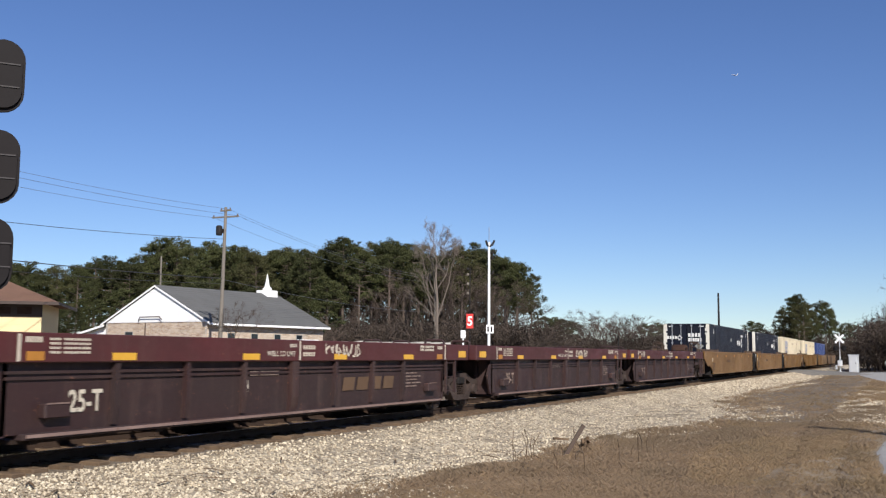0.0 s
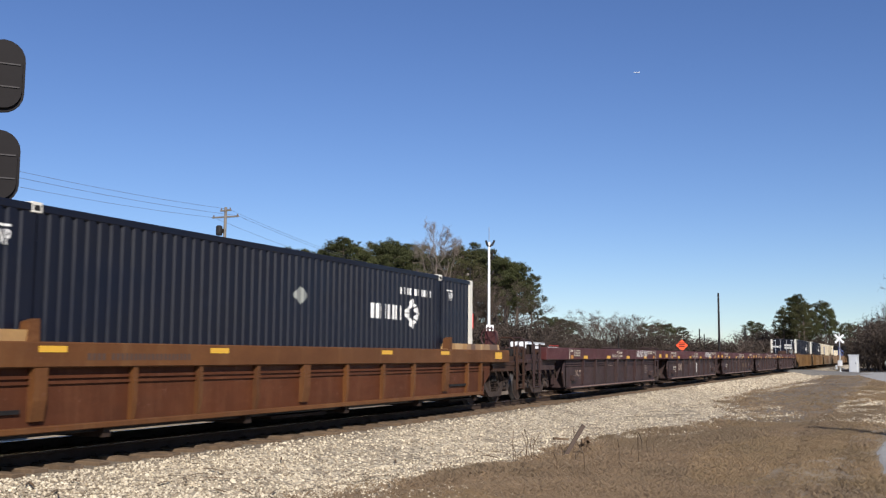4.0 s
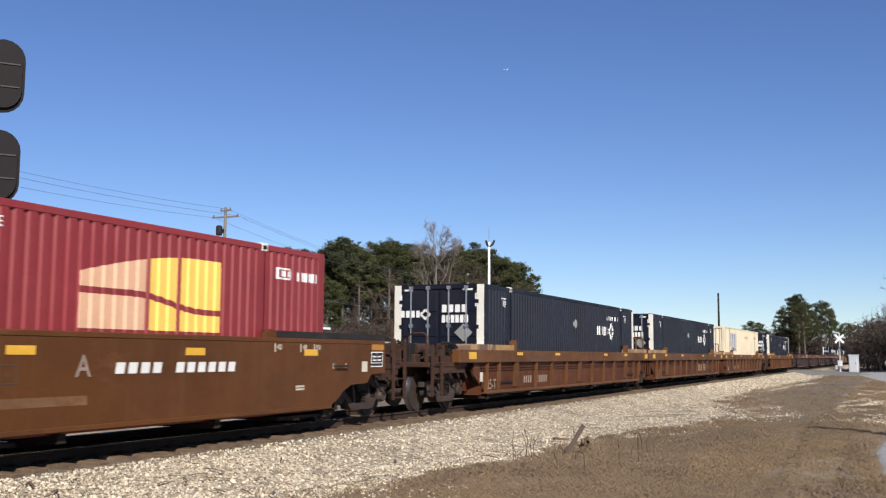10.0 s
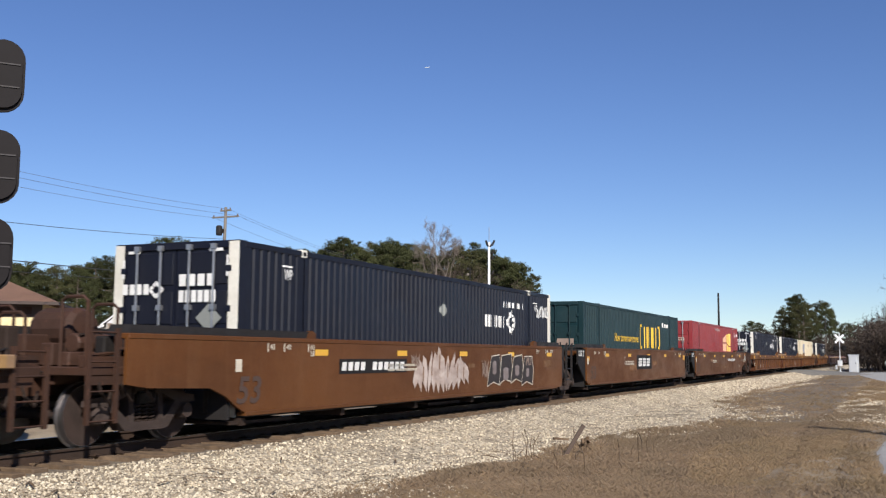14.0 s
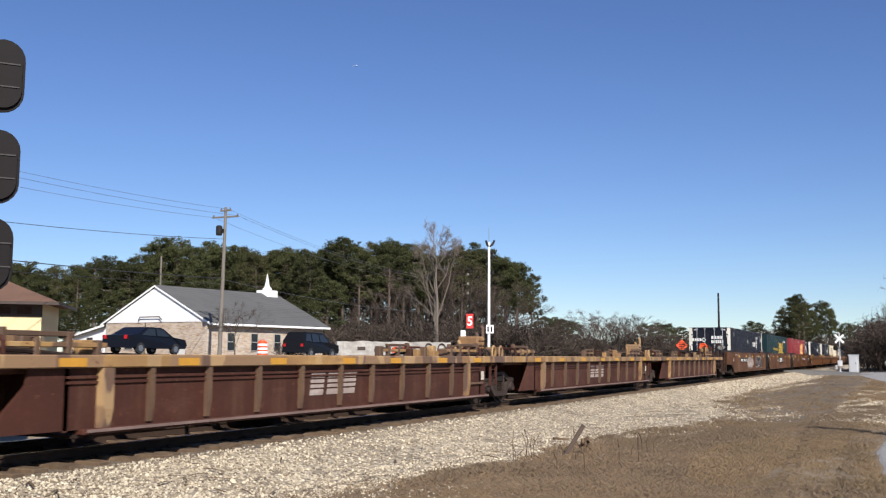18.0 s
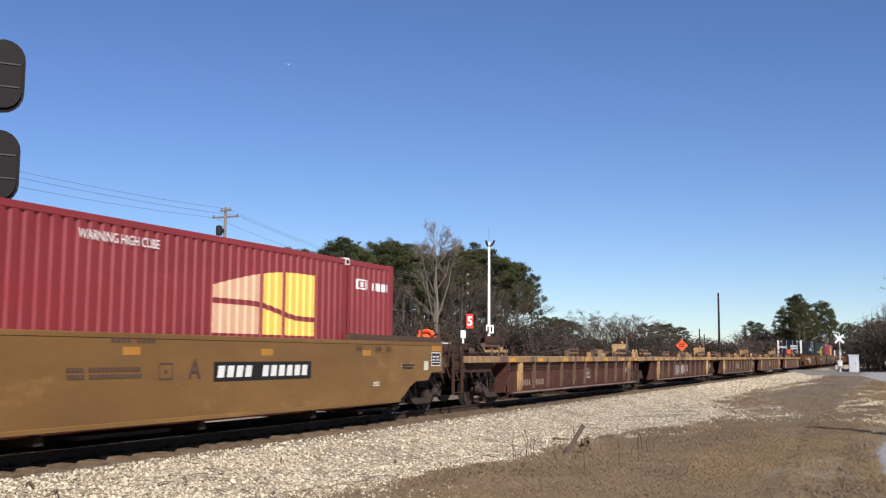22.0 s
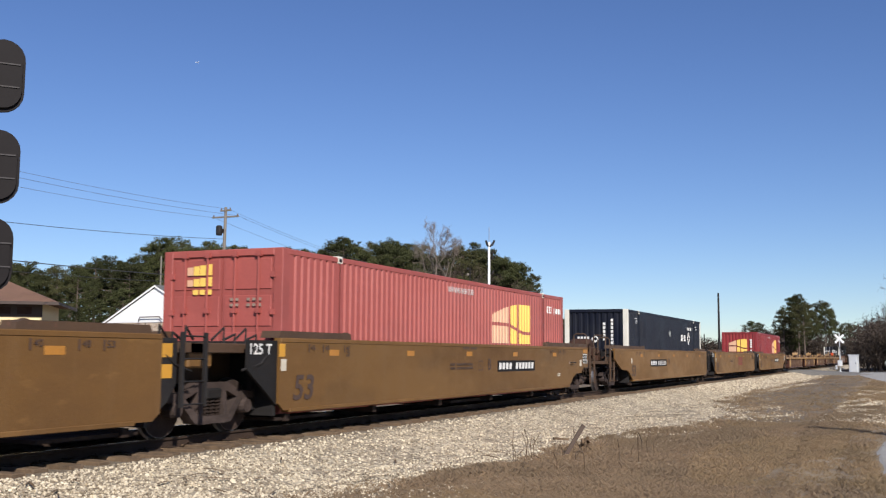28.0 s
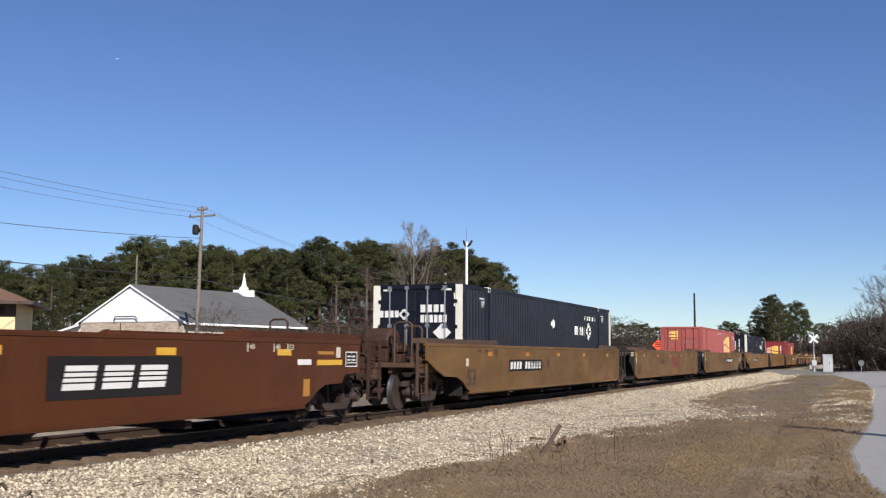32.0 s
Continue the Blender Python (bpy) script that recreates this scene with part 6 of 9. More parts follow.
M["straw"] = leafy("dead straw grass", (0.57, 0.412, 0.242), (0.40, 0.283, 0.163), 0.9, 0.4, 0.55)
M["straw_grey"] = leafy("grey weed stalks", (0.37, 0.270, 0.170), (0.25, 0.180, 0.114), 0.9, 0.4, 0.55)


def build_ground():
    xs = grid_steps([(-1500, 300), (-300, 60), (-60, 6), (0, 0.8), (70, 2.0), (160, 12), (400, 80), (1000, 400), (2600, 400)])
    ys = grid_steps([(-900, 200), (-200, 40), (-40, 4), (-12, 0.6), (4, 2.0), (60, 10), (160, 40), (400, 150), (1000, 400), (2600, 400)])
    verts = [(x, y, ground_z(x, y)) for y in ys for x in xs]
    n = len(xs)
    faces = [(j * n + i, j * n + i + 1, (j + 1) * n + i + 1, (j + 1) * n + i) for j in range(len(ys) - 1) for i in range(n - 1)]
    me = bpy.data.meshes.new("ground")
    me.from_pydata(verts, [], faces)
    me.materials.append(M["soil"])
    me.polygons.foreach_set("use_smooth", [True] * len(me.polygons))
    tagged(new("ground", me), "dry winter ground of straw grass and bare soil", "ground", kind="structure")


def ballast_edge(x):
    """How far the pale stone spreads towards the road (-y)."""
    ragged = (0.45 * noise.noise((x * 0.30, 2.0, 0)) + 0.22 * noise.noise((x * 1.1, 5.0, 0))) * clamp((x - 7) / 6, 0.3, 1)
    return ragged + lerp_table(x, [(-5, 4.0), (8, 4.0), (11, 4.15), (13, 4.5), (15, 5.6), (20, 5.55), (23, 5.75), (25.5, 6.5), (28, 6.9), (31, 6.7), (34, 5.6), (38, 4.9), (49, 3.7), (61, 4.1), (82, 5.0), (100, 4.8), (120, 3.4), (200, 3.2)])


def bed_z(x, y):
    a = abs(y)
    z = lerp_table(a, [(0, -0.20), (0.95, -0.20), (1.30, -0.188), (1.6, -0.182), (1.9, -0.215), (3.4, -0.49), (4.6, -0.47)])
    if a > 3.4:
        z = max(z, ground_z(x, y) + 0.03)
    e = ballast_edge(x) if y < 0 else 4.0
    return z - 0.35 * clamp((a - e + 0.35) / 0.9, 0, 1) + 0.05 * noise.noise((x * 1.3, y * 1.3, 5)) * clamp(a - 1.6, 0, 1)


def build_bed():
    xs = grid_steps([(-60, 3), (2, 0.3), (40, 0.8), (130, 4), (700, 30), (900, 30)])
    ys = grid_steps([(-7.2, 0.25), (-1.2, 0.6), (1.4, 0.5), (4.6, 0.5)])
    verts = [(x, y, bed_z(x, y)) for y in ys for x in xs]
    n = len(xs)
    faces = [(j * n + i, j * n + i + 1, (j + 1) * n + i + 1, (j + 1) * n + i) for j in range(len(ys) - 1) for i in range(n - 1)]
    me = bpy.data.meshes.new("ballast_bed")
    me.from_pydata(verts, [], faces)
    me.materials.append(M["ballast"])
    me.polygons.foreach_set("use_smooth", [True] * len(me.polygons))
    tagged(new("ballast_bed", me), "pale crushed limestone ballast under the track", "ballast", kind="structure")


def scatter(name, material, label, category, places, shapes, seed):
    """Many small pieces in one mesh. places: (x, y, z, size, turn); shapes: list of (verts, faces)."""
    g = np.random.RandomState(seed)
    V, F, base = [], [], 0
    for x, y, z, size, turn in places:
        v, f = shapes[g.randint(len(shapes))]
        c, s_ = math.cos(turn), math.sin(turn)
        R = np.array([[c, -s_, 0], [s_, c, 0], [0, 0, 1]])
        V.append(v @ R.T * size + (x, y, z))
        F.append(f + base)
        base += len(v)
    V, F = np.concatenate(V), np.concatenate(F)
    me = bpy.data.meshes.new(name)
    me.from_pydata(V.tolist(), [], F.tolist())
    me.materials.append(material)
    return tagged(new(name, me), label, category, kind="stuff")


def stone_shapes(n, seed):
    g = np.random.RandomState(seed)
    out = []
    base = np.array([(1, 0, 0), (0, 1, 0), (-1, 0, 0), (0, -1, 0), (0, 0, 1), (0, 0, -1), (0.6, 0.6, 0.5), (-0.6, -0.5, 0.55)], float)
    faces = np.array([(0, 6, 4), (0, 1, 6), (6, 1, 4), (1, 2, 4), (2, 7, 4), (2, 3, 7), (7, 3, 4), (3, 0, 4), (1, 0, 5), (2, 1, 5), (3, 2, 5), (0, 3, 5)])
    for _ in range(n):
        v = base * g.uniform(0.55, 1.15, base.shape) * (1, g.uniform(0.6, 1), g.uniform(0.5, 0.9))
        a = g.uniform(-0.8, 0.8)
        R = np.array([[math.cos(a), 0, math.sin(a)], [0, 1, 0], [-math.sin(a), 0, math.cos(a)]])
        out.append((v @ R.T, faces))
    return out


def build_stones():
    g = random.Random(5)
    shapes = stone_shapes(14, 3)
    places = []
    while len(places) < 44000:
        x = 7.5 + 60 * g.random() ** 2.2
        e = ballast_edge(x)
        y = -1.60 - (e - 1.1) * g.random() if g.random() < 0.90 else -e - 0.6 + g.gauss(0, 0.7)
        size = g.choice((0.015, 0.019, 0.025, 0.034)) * g.uniform(0.8, 1.25)
        z = max(bed_z(x, y), ground_z(x, y))
        places.append((x, y, z + size * 0.2, size, g.uniform(0, 6.28)))
    for _ in range(1500):
        # stones strewn over the bare soil at the foot of the bank
        x = 9.5 + 7.0 * g.random()
        y = -4.3 - 2.6 * g.random()
        if noise.noise((x * 0.9, y * 1.4, 3)) < -0.02:
            continue
        size = g.uniform(0.014, 0.034)
        places.append((x, y, max(bed_z(x, y), ground_z(x, y)) + size * 0.2, size, g.uniform(0, 6.28)))
    for _ in range(6500):
        # gravel spilled along the edge of the lane
        x = 26 + 26 * g.random()
        y = -9.1 - 1.75 * g.random() - 0.012 * (x - 26)
        if noise.noise((x * 0.5, y * 1.6, 13)) > -0.12:
            size = g.uniform(0.026, 0.06)
            places.append((x, y, ground_z(x, y) + size * 0.1, size, g.uniform(0, 6.28)))
    for xa, ya, xb, yb, wide, count in ((32.3, -6.2, 34.0, -7.4, 0.35, 260), (51.0, -4.5, 70.0, -5.8, 0.5, 900), (27.5, -7.2, 29.5, -8.6, 0.25, 80)):
        for _ in range(count):
            q = g.random()
            x, y = xa + (xb - xa) * q, ya + (yb - ya) * q + g.gauss(0, wide * 0.5)
            size = g.uniform(0.025, 0.06)
            places.append((x, y, max(bed_z(x, y), ground_z(x, y)) + size * 0.1, size, g.uniform(0, 6.28)))
    for _ in range(7000):
        # larger far pieces, thinly spread up to the crossing
        x = 50 + 53 * g.random()
        y = -1.7 - (ballast_edge(x) - 1.6) * g.random()
        size = g.uniform(0.04, 0.075)
        places.append((x, y, max(bed_z(x, y), ground_z(x, y)) + size * 0.1, size, g.uniform(0, 6.28)))
    scatter("ballast_stones", M["stone"], "loose pale limestone pieces of the ballast", "ballast stones", places, shapes, 8)
    twigs = []
    v = np.array([(-1, 0.05, 0), (-1, -0.05, 0.03), (0.1, 0.12, 0.1), (0.1, -0.02, 0.14), (1, 0.05, 0.06), (1, 0.0, 0.1)], float)
    f = np.array([(0, 1, 3), (0, 3, 2), (2, 3, 5), (2, 5, 4)])
    for _ in range(260):
        x = 8 + 30 * g.random() ** 1.6
        y = -1.9 - (ballast_edge(x) - 1.6) * g.random()
        twigs.append((x, y, max(bed_z(x, y), ground_z(x, y)) + 0.03, g.uniform(0.04, 0.22), g.uniform(0, 6.28)))
    scatter("twigs", M["tie"], "dark twigs and wood splinters on the ballast", "twigs", twigs, [(v, f)], 9)


def build_track():
    for y in (-0.7525, 0.7525):
        rail = holder("rail", pose(0, y, 0), "steel running rail, rusty with a polished head", "rail", "rails of the track", "structure")
        bm = bmesh.new()
        web = [(-0.076, -0.18), (0.076, -0.18), (0.07, -0.165), (0.012, -0.15), (0.010, -0.045), (0.036, -0.035), (0.037, -0.004), (-0.037, -0.004), (-0.036, -0.035), (-0.010, -0.045), (-0.012, -0.15), (-0.07, -0.165)]
        prism(bm, web, -60, 900, axis="x")
        part("rail_web", bm, M["rail"], rail)
        bm = bmesh.new()
        bbox(bm, -60, 900, -0.034, 0.034, -0.004, 0.0, 0.0015)
        part("rail_head", bm, M["rail_top"], rail)
    g = random.Random(11)
    track = holder("track_ties", pose(0, 0, 0), "weathered wooden railroad ties", "railroad ties", kind="structure")
    shapes = []
    for k in range(6):
        bm = bmesh.new()
        l = 1.42 + g.uniform(-0.12, 0.14)
        bbox(bm, -0.115, 0.115, -l, l + g.uniform(-0.05, 0.05), -0.33, -0.135, 0.012)
        for v in bm.verts:
            v.co += Vector((g.uniform(-0.008, 0.008), g.uniform(-0.015, 0.015), g.uniform(-0.008, 0.004)))
        shapes.append(finish("tie", bm, M["tie"]))
    for i in range(150):
        x = 3.0 + i * 0.50 + g.uniform(-0.03, 0.03)
        part_mesh("tie", shapes[i % 6], track, pose(x, g.uniform(-0.09, 0.09), g.uniform(-0.012, 0.012), 0, 0, g.uniform(-2.5, 2.5)))
    bm = bmesh.new()
    for i in range(300):
        x = 78 + i * 0.5
        box(bm, x - 0.11, x + 0.11, -1.4, 1.4, -0.33, -0.135)
    tagged(part("far_ties", bm, M["tie"], track), kind="stuff")
    bm = bmesh.new()
    for i in range(150):
        x = 3.0 + i * 0.5
        for y in (-0.7525, 0.7525):
            box(bm, x - 0.09, x + 0.09, y - 0.18, y + 0.18, -0.137, -0.122)
            for e in (-1, 1):
                box(bm, x - 0.05, x - 0.03, y + e * 0.1 - 0.015, y + e * 0.1 + 0.015, -0.13, -0.095)
    tagged(part("tie_plates", bm, M["rail"], track), kind="stuff")


def sheet(name, rows, material, label, category, kind="structure"):
    """A strip of quads from rows of points."""
    me = bpy.data.meshes.new(name)
    n = len(rows[0])
    verts = [p for r in rows for p in r]
    faces = [(j * n + i, j * n + i + 1, (j + 1) * n + i + 1, (j + 1) * n + i) for j in range(len(rows) - 1) for i in range(n - 1)]
    me.from_pydata(verts, [], faces)
    me.materials.append(material)
    return tagged(new(name, me), label, category, kind=kind)


def lane_edge(x):
    e = lerp_table(x, [(-40, -11.4), (10, -11.35), (12.7, -11.1), (15, -10.79), (18.5, -10.61), (22.6, -10.79), (29, -10.98), (54, -10.95), (66, -10.6), (80, -9.3), (96, -7.9), (104, -5.0), (114, -5.0), (122, -10.5), (160, -11)])
    return e + 0.07 * noise.noise((x * 0.9, 3, 0)) + 0.04 * noise.noise((x * 2.7, 8, 0))


def build_roads():
    # lane beside the camera, widening into the crossing road
    rows = []
    for x in grid_steps([(-40, 3), (8, 0.35), (40, 1.0), (140, 4), (160, 4)]):
        edge = lane_edge(x)
        row = []
        for k in range(9):
            y = edge + (-17.6 - edge) * (0, 0.012, 0.06, 0.15, 0.3, 0.45, 0.6, 0.8, 1.0)[k]
            row.append((x, y, ground_z(x, y) + (0.012 if k else -0.008)))
        rows.append(row)
    sheet("lane", rows, M["asphalt"], "sun-bleached grey asphalt lane with a ragged edge", "road")
    # crossing over the track
    rows = []
    for y in (-7.5, -5, -3.5, -2.0, -1.0, 0, 1.0, 2.0, 4, 8, 14, 24):
        z = lerp_table(y, [(-7.5, ground_z(105, -7.5) + 0.05), (-2.0, -0.02), (2.0, -0.02), (8, -0.3), (24, road_level(105) + 0.02)])
        rows.append([(x + (y + 8) * 0.1, y, z if 102 < x < 113 else min(z, ground_z(x, y)) - 0.15) for x in (101.8, 103, 106, 109, 112, 113.5)])
    sheet("crossing_road", rows, M["asphalt_mid"], "asphalt road over the level crossing", "road")
    rows = []
    for i in range(80):
        x = -120 + i * 8
        rows.append([(x, y, road_level(x) + 0.02) for y in (24.6, 27, 29, 31, 33.4)])
    sheet("road", rows, M["asphalt_dark"], "two-lane asphalt road behind the track", "road")
    bm = bmesh.new()
    for i in range(80):
        x = -120 + i * 8
        for y in (28.9, 29.1):
            z0, z1 = road_level(x) + 0.026, road_level(x + 8) + 0.026
            bm.faces.new([bm.verts.new(c) for c in ((x, y - 0.05, z0), (x + 8, y - 0.05, z1), (x + 8, y + 0.05, z1), (x, y + 0.05, z0))])
    solo("centre_line", bm, M["yellow_mark"], "double yellow centre line on the road", "road marking", kind="structure")


def grass_density(x, y):
    e = ballast_edge(x)
    if y > -e + 0.6 or y < lane_edge(x) + 0.04:
        return 0
    d = clamp((-y - e + 0.5) / 1.2, 0, 1)
    d *= 0.30 + 0.70 * clamp(0.60 + 2.4 * noise.noise((x * 0.22, y * 0.5, 9)), 0, 1)
    d *= 1 - 0.35 * clamp((-y - 9.2) / 1.6, 0, 1)
    d *= 1 - 0.5 * clamp((x - 32) / 30, 0, 1)
    if noise.noise((x * 0.10, y * 0.42, 31)) > 0.22:
        d *= 0.25
    if x < 14.5 and y > -5.6 + 0.25 * (x - 10):
        d *= 0.12
    if x > 26 and -9.3 < y:
        d *= 0.10
    return d


def build_grass():
    g = random.Random(21)
    shapes, tall = [], []
    r = np.random.RandomState(4)
    for k in range(16):
        v, f = [], []
        for b in range(10):
            a, lean = r.uniform(0, 6.28), r.uniform(0.2, 0.95)
            x0, y0 = r.uniform(-0.5, 0.5, 2)
            w = r.uniform(0.007, 0.016)
            dx, dy = math.cos(a), math.sin(a)
            h = r.uniform(0.2, 0.8)
            i = len(v)
            v += [(x0 - dy * w, y0 + dx * w, 0), (x0 + dy * w, y0 - dx * w, 0), (x0 + dx * lean * 0.35 + dy * w * 0.7, y0 + dy * lean * 0.35 - dx * w * 0.7, h * 0.6), (x0 + dx * lean, y0 + dy * lean, h * 0.95)]
            f += [(i, i + 1, i + 2), (i, i + 2, i + 3)]
        shapes.append((np.array(v), np.array(f)))
    places, grey = [], []
    tries = 0
    while len(places) < 36000 and tries < 500000:
        tries += 1
        x = 9.5 + 110 * g.random() ** 2.3
        y = -4.0 - 7.2 * g.random()
        if g.random() > grass_density(x, y):
            continue
        size = g.uniform(0.028, 0.074) * (1 + x / 150) * (1 + 0.7 * clamp(noise.noise((x * 0.6, y * 0.8, 17)) * 2 + 0.2, 0, 1)) * (1.35 if -y - ballast_edge(x) < 1.2 else 1)
        p = (x, y, ground_z(x, y) - 0.01, size, g.uniform(0, 6.28))
        (grey if g.random() < 0.75 * (noise.noise((x * 0.11, y * 0.36, 44)) > 0.12) + clamp(0.9 - 0.28 * (-y - ballast_edge(x)), 0.15, 0.85) else places).append(p)
    scatter("straw_grass", M["straw"], "dead straw-coloured winter grass", "grass", places, shapes, 31)
    scatter("grey_weeds", M["straw_grey"], "grey-brown dead weeds along the ballast", "weeds", grey, shapes, 32)


build_ground()
build_bed()
build_stones()
build_track()
build_roads()
build_grass()


# ---- the far side of the line: trees, houses, poles ----
def polar(bearing, r):
    """A place at a bearing (degrees from the track, to the left) and distance from the camera."""
    a = radians(bearing)
    return EYE[0] + r * math.cos(a), EYE[1] + r * math.sin(a)


M["needles"] = leafy("pine needles", (0.030, 0.036, 0.0125), (0.064, 0.066, 0.023), 0.8)
M["needles_dry"] = leafy("olive brown pine needles", (0.040, 0.040, 0.015), (0.072, 0.068, 0.026), 0.8)
M["bark"] = plain("grey-brown bark", (0.115, 0.085, 0.065), 0.95, 0, 6, 0.5, 0.6)
M["bark_pale"] = plain("pale grey bark", (0.20, 0.165, 0.135), 0.95, 0, 6, 0.4, 0.5)
M["bark_dun"] = plain("dun grey bark", (0.150, 0.120, 0.096), 0.95, 0, 6, 0.45, 0.5)
M["twig"] = plain("brown bare twigs", (0.075, 0.053, 0.039), 0.95, 0, 4, 0.4, 0.2)
M["scrub"] = leafy("brown dead leaves and twigs", (0.072, 0.055, 0.042), (0.038, 0.030, 0.024), 0.95)
M["mortar"] = plain("grey mortar", (0.42, 0.38, 0.33), 0.95, 0, 20, 0.25, 0.3)


def brickwork(name, along):
    """Courses of mottled brick too far off to build one by one; along is the wall's own axis."""
    m, N, L, B = shader(name)
    co = N.new("ShaderNodeTexCoord")
    sep = N.new("ShaderNodeSeparateXYZ")
    com = N.new("ShaderNodeCombineXYZ")
    L.new(co.outputs["Object"], sep.inputs[0])
    L.new(sep.outputs[along], com.inputs[0])
    L.new(sep.outputs["Z"], com.inputs[1])
    t = N.new("ShaderNodeTexBrick")
    L.new(com.outputs[0], t.inputs["Vector"])
    t.inputs["Scale"].default_value = 1.0
    t.inputs["Brick Width"].default_value, t.inputs["Row Height"].default_value = 0.44, 0.10
    t.inputs["Mortar Size"].default_value = 0.012
    t.inputs["Color1"].default_value = (0.54, 0.415, 0.285, 1)
    t.inputs["Color2"].default_value = (0.30, 0.190, 0.118, 1)
    t.inputs["Mortar"].default_value = (0.46, 0.42, 0.37, 1)
    a = noisy(N, L, 1.3, 6, (1, 1, 1.6), 0.42, 0.66, 0.7, 3)
    c = mixed(N, L, scaled(N, L, a, 0.55), t.outputs["Color"], (0.60, 0.52, 0.43))
    L.new(c, B.inputs["Base Color"])
    B.inputs["Roughness"].default_value = 0.9
    bumped(N, L, B, t.outputs["Fac"], 0.4, -0.01)
    return m


M["brick_x"], M["brick_y"] = brickwork("mottled tan brickwork along the side", "X"), brickwork("mottled tan brickwork of the front", "Y")
M["white_wall"] = plain("white painted siding", (0.88, 0.87, 0.84), 0.7, 0, 3, 0.1, 0.1)
M["shingle"] = plain("grey asphalt shingles", (0.105, 0.103, 0.098), 0.95, 0, 5, 0.35, 0.5)
M["shingle_brown"] = plain("brown asphalt shingles", (0.155, 0.082, 0.050), 0.95, 0, 5, 0.35, 0.5)
M["yellow_wall"] = plain("pale yellow siding", (0.70, 0.56, 0.30), 0.75, 0, 3, 0.12, 0.1)
M["dark_trim"] = plain("dark brown trim", (0.055, 0.035, 0.026), 0.7, 0, 10, 0.3)
M["glass"], _N, _L, _B = shader("dark window glass")
_B.inputs["Base Color"].default_value = (0.02, 0.025, 0.03, 1)
_B.inputs["Roughness"].default_value = 0.08
M["frame_grey"] = plain("dull window frame paint", (0.33, 0.31, 0.28), 0.7, 0, 8, 0.2)
M["pole_wood"] = plain("weathered grey pole wood", (0.175, 0.152, 0.125), 0.95, 0, 9, 0.4, 0.5)
M["wire"] = plain("black cable", (0.03, 0.03, 0.032), 0.6, 0, 10, 0.1)
M["wire_pale"] = plain("weathered aluminium cable", (0.12, 0.125, 0.14), 0.5, 0.3, 10, 0.1)
M["white_paint"] = plain("white painted metal", (0.78, 0.78, 0.76), 0.5, 0, 12, 0.15)
M["silver"] = plain("bare aluminium cabinet", (0.62, 0.62, 0.61), 0.45, 0.3, 12, 0.15)
M["sign_orange"] = plain("fluorescent orange sign sheet", (0.82, 0.085, 0.015), 0.5, 0, 12, 0.1)
M["sign_red"] = plain("red banner", (0.55, 0.03, 0.02), 0.6, 0, 12, 0.15)
M["car_white"] = plain("white car paint", (0.78, 0.78, 0.77), 0.3, 0, 5, 0.06, 0.02)
M["car_black"] = plain("black car paint", (0.008, 0.008, 0.009), 0.35, 0, 5, 0.1, 0.02)
M["car_black"].node_tree.nodes["Principled BSDF"].inputs["Specular IOR Level"].default_value = 0.2
M["car_navy"] = plain("dark blue car paint", (0.006, 0.007, 0.012), 0.35, 0, 5, 0.1, 0.02)
M["car_navy"].node_tree.nodes["Principled BSDF"].inputs["Specular IOR Level"].default_value = 0.2
M["rubber"] = plain("tyre rubber", (0.02, 0.02, 0.02), 0.9, 0, 20, 0.3)
M["tail_red"] = plain("red tail lamp", (0.45, 0.01, 0.01), 0.3, 0, 20, 0.1)
M["concrete"] = paint("weathered whitewashed concrete", (0.50, 0.47, 0.42), (0.24, 0.21, 0.18), 0.9, 0.9, 1.6, 0.6, (0.20, 0.18, 0.15), spec=0.2)


def mesh_of(name, V, F, material):
    me = bpy.data.meshes.new(name)
    me.from_pydata([tuple(v) for v in V], [], [tuple(f) for f in F])
    me.materials.append(material)
    return me


def tufts(centers, radii, per, size, g, flat=0.7):
    """Small three-cornered sprays about each centre."""
    n = len(centers) * per
    c = np.repeat(np.asarray(centers, float), per, axis=0)
    r = np.repeat(np.asarray(radii, float), per)[:, None]
    d = g.normal(size=(n, 3))
    d /= np.linalg.norm(d, axis=1)[:, None]
    p = c + d * r * g.random_sample((n, 1)) ** 0.5 * (1, 1, flat)
    a = g.normal(size=(n, 3))
    a /= np.linalg.norm(a, axis=1)[:, None]
    b = np.cross(a, d) + 0.3 * g.normal(size=(n, 3))
    b /= np.linalg.norm(b, axis=1)[:, None] + 1e-6
    s_ = size * (0.6 + 0.8 * g.random_sample((n, 1)))
    V = np.stack([p - a * s_ * 0.5, p + a * s_ * 0.5 + b * s_ * 0.15, p + b * s_], axis=1).reshape(-1, 3)
    F = np.arange(n * 3).reshape(-1, 3)
    return V, F


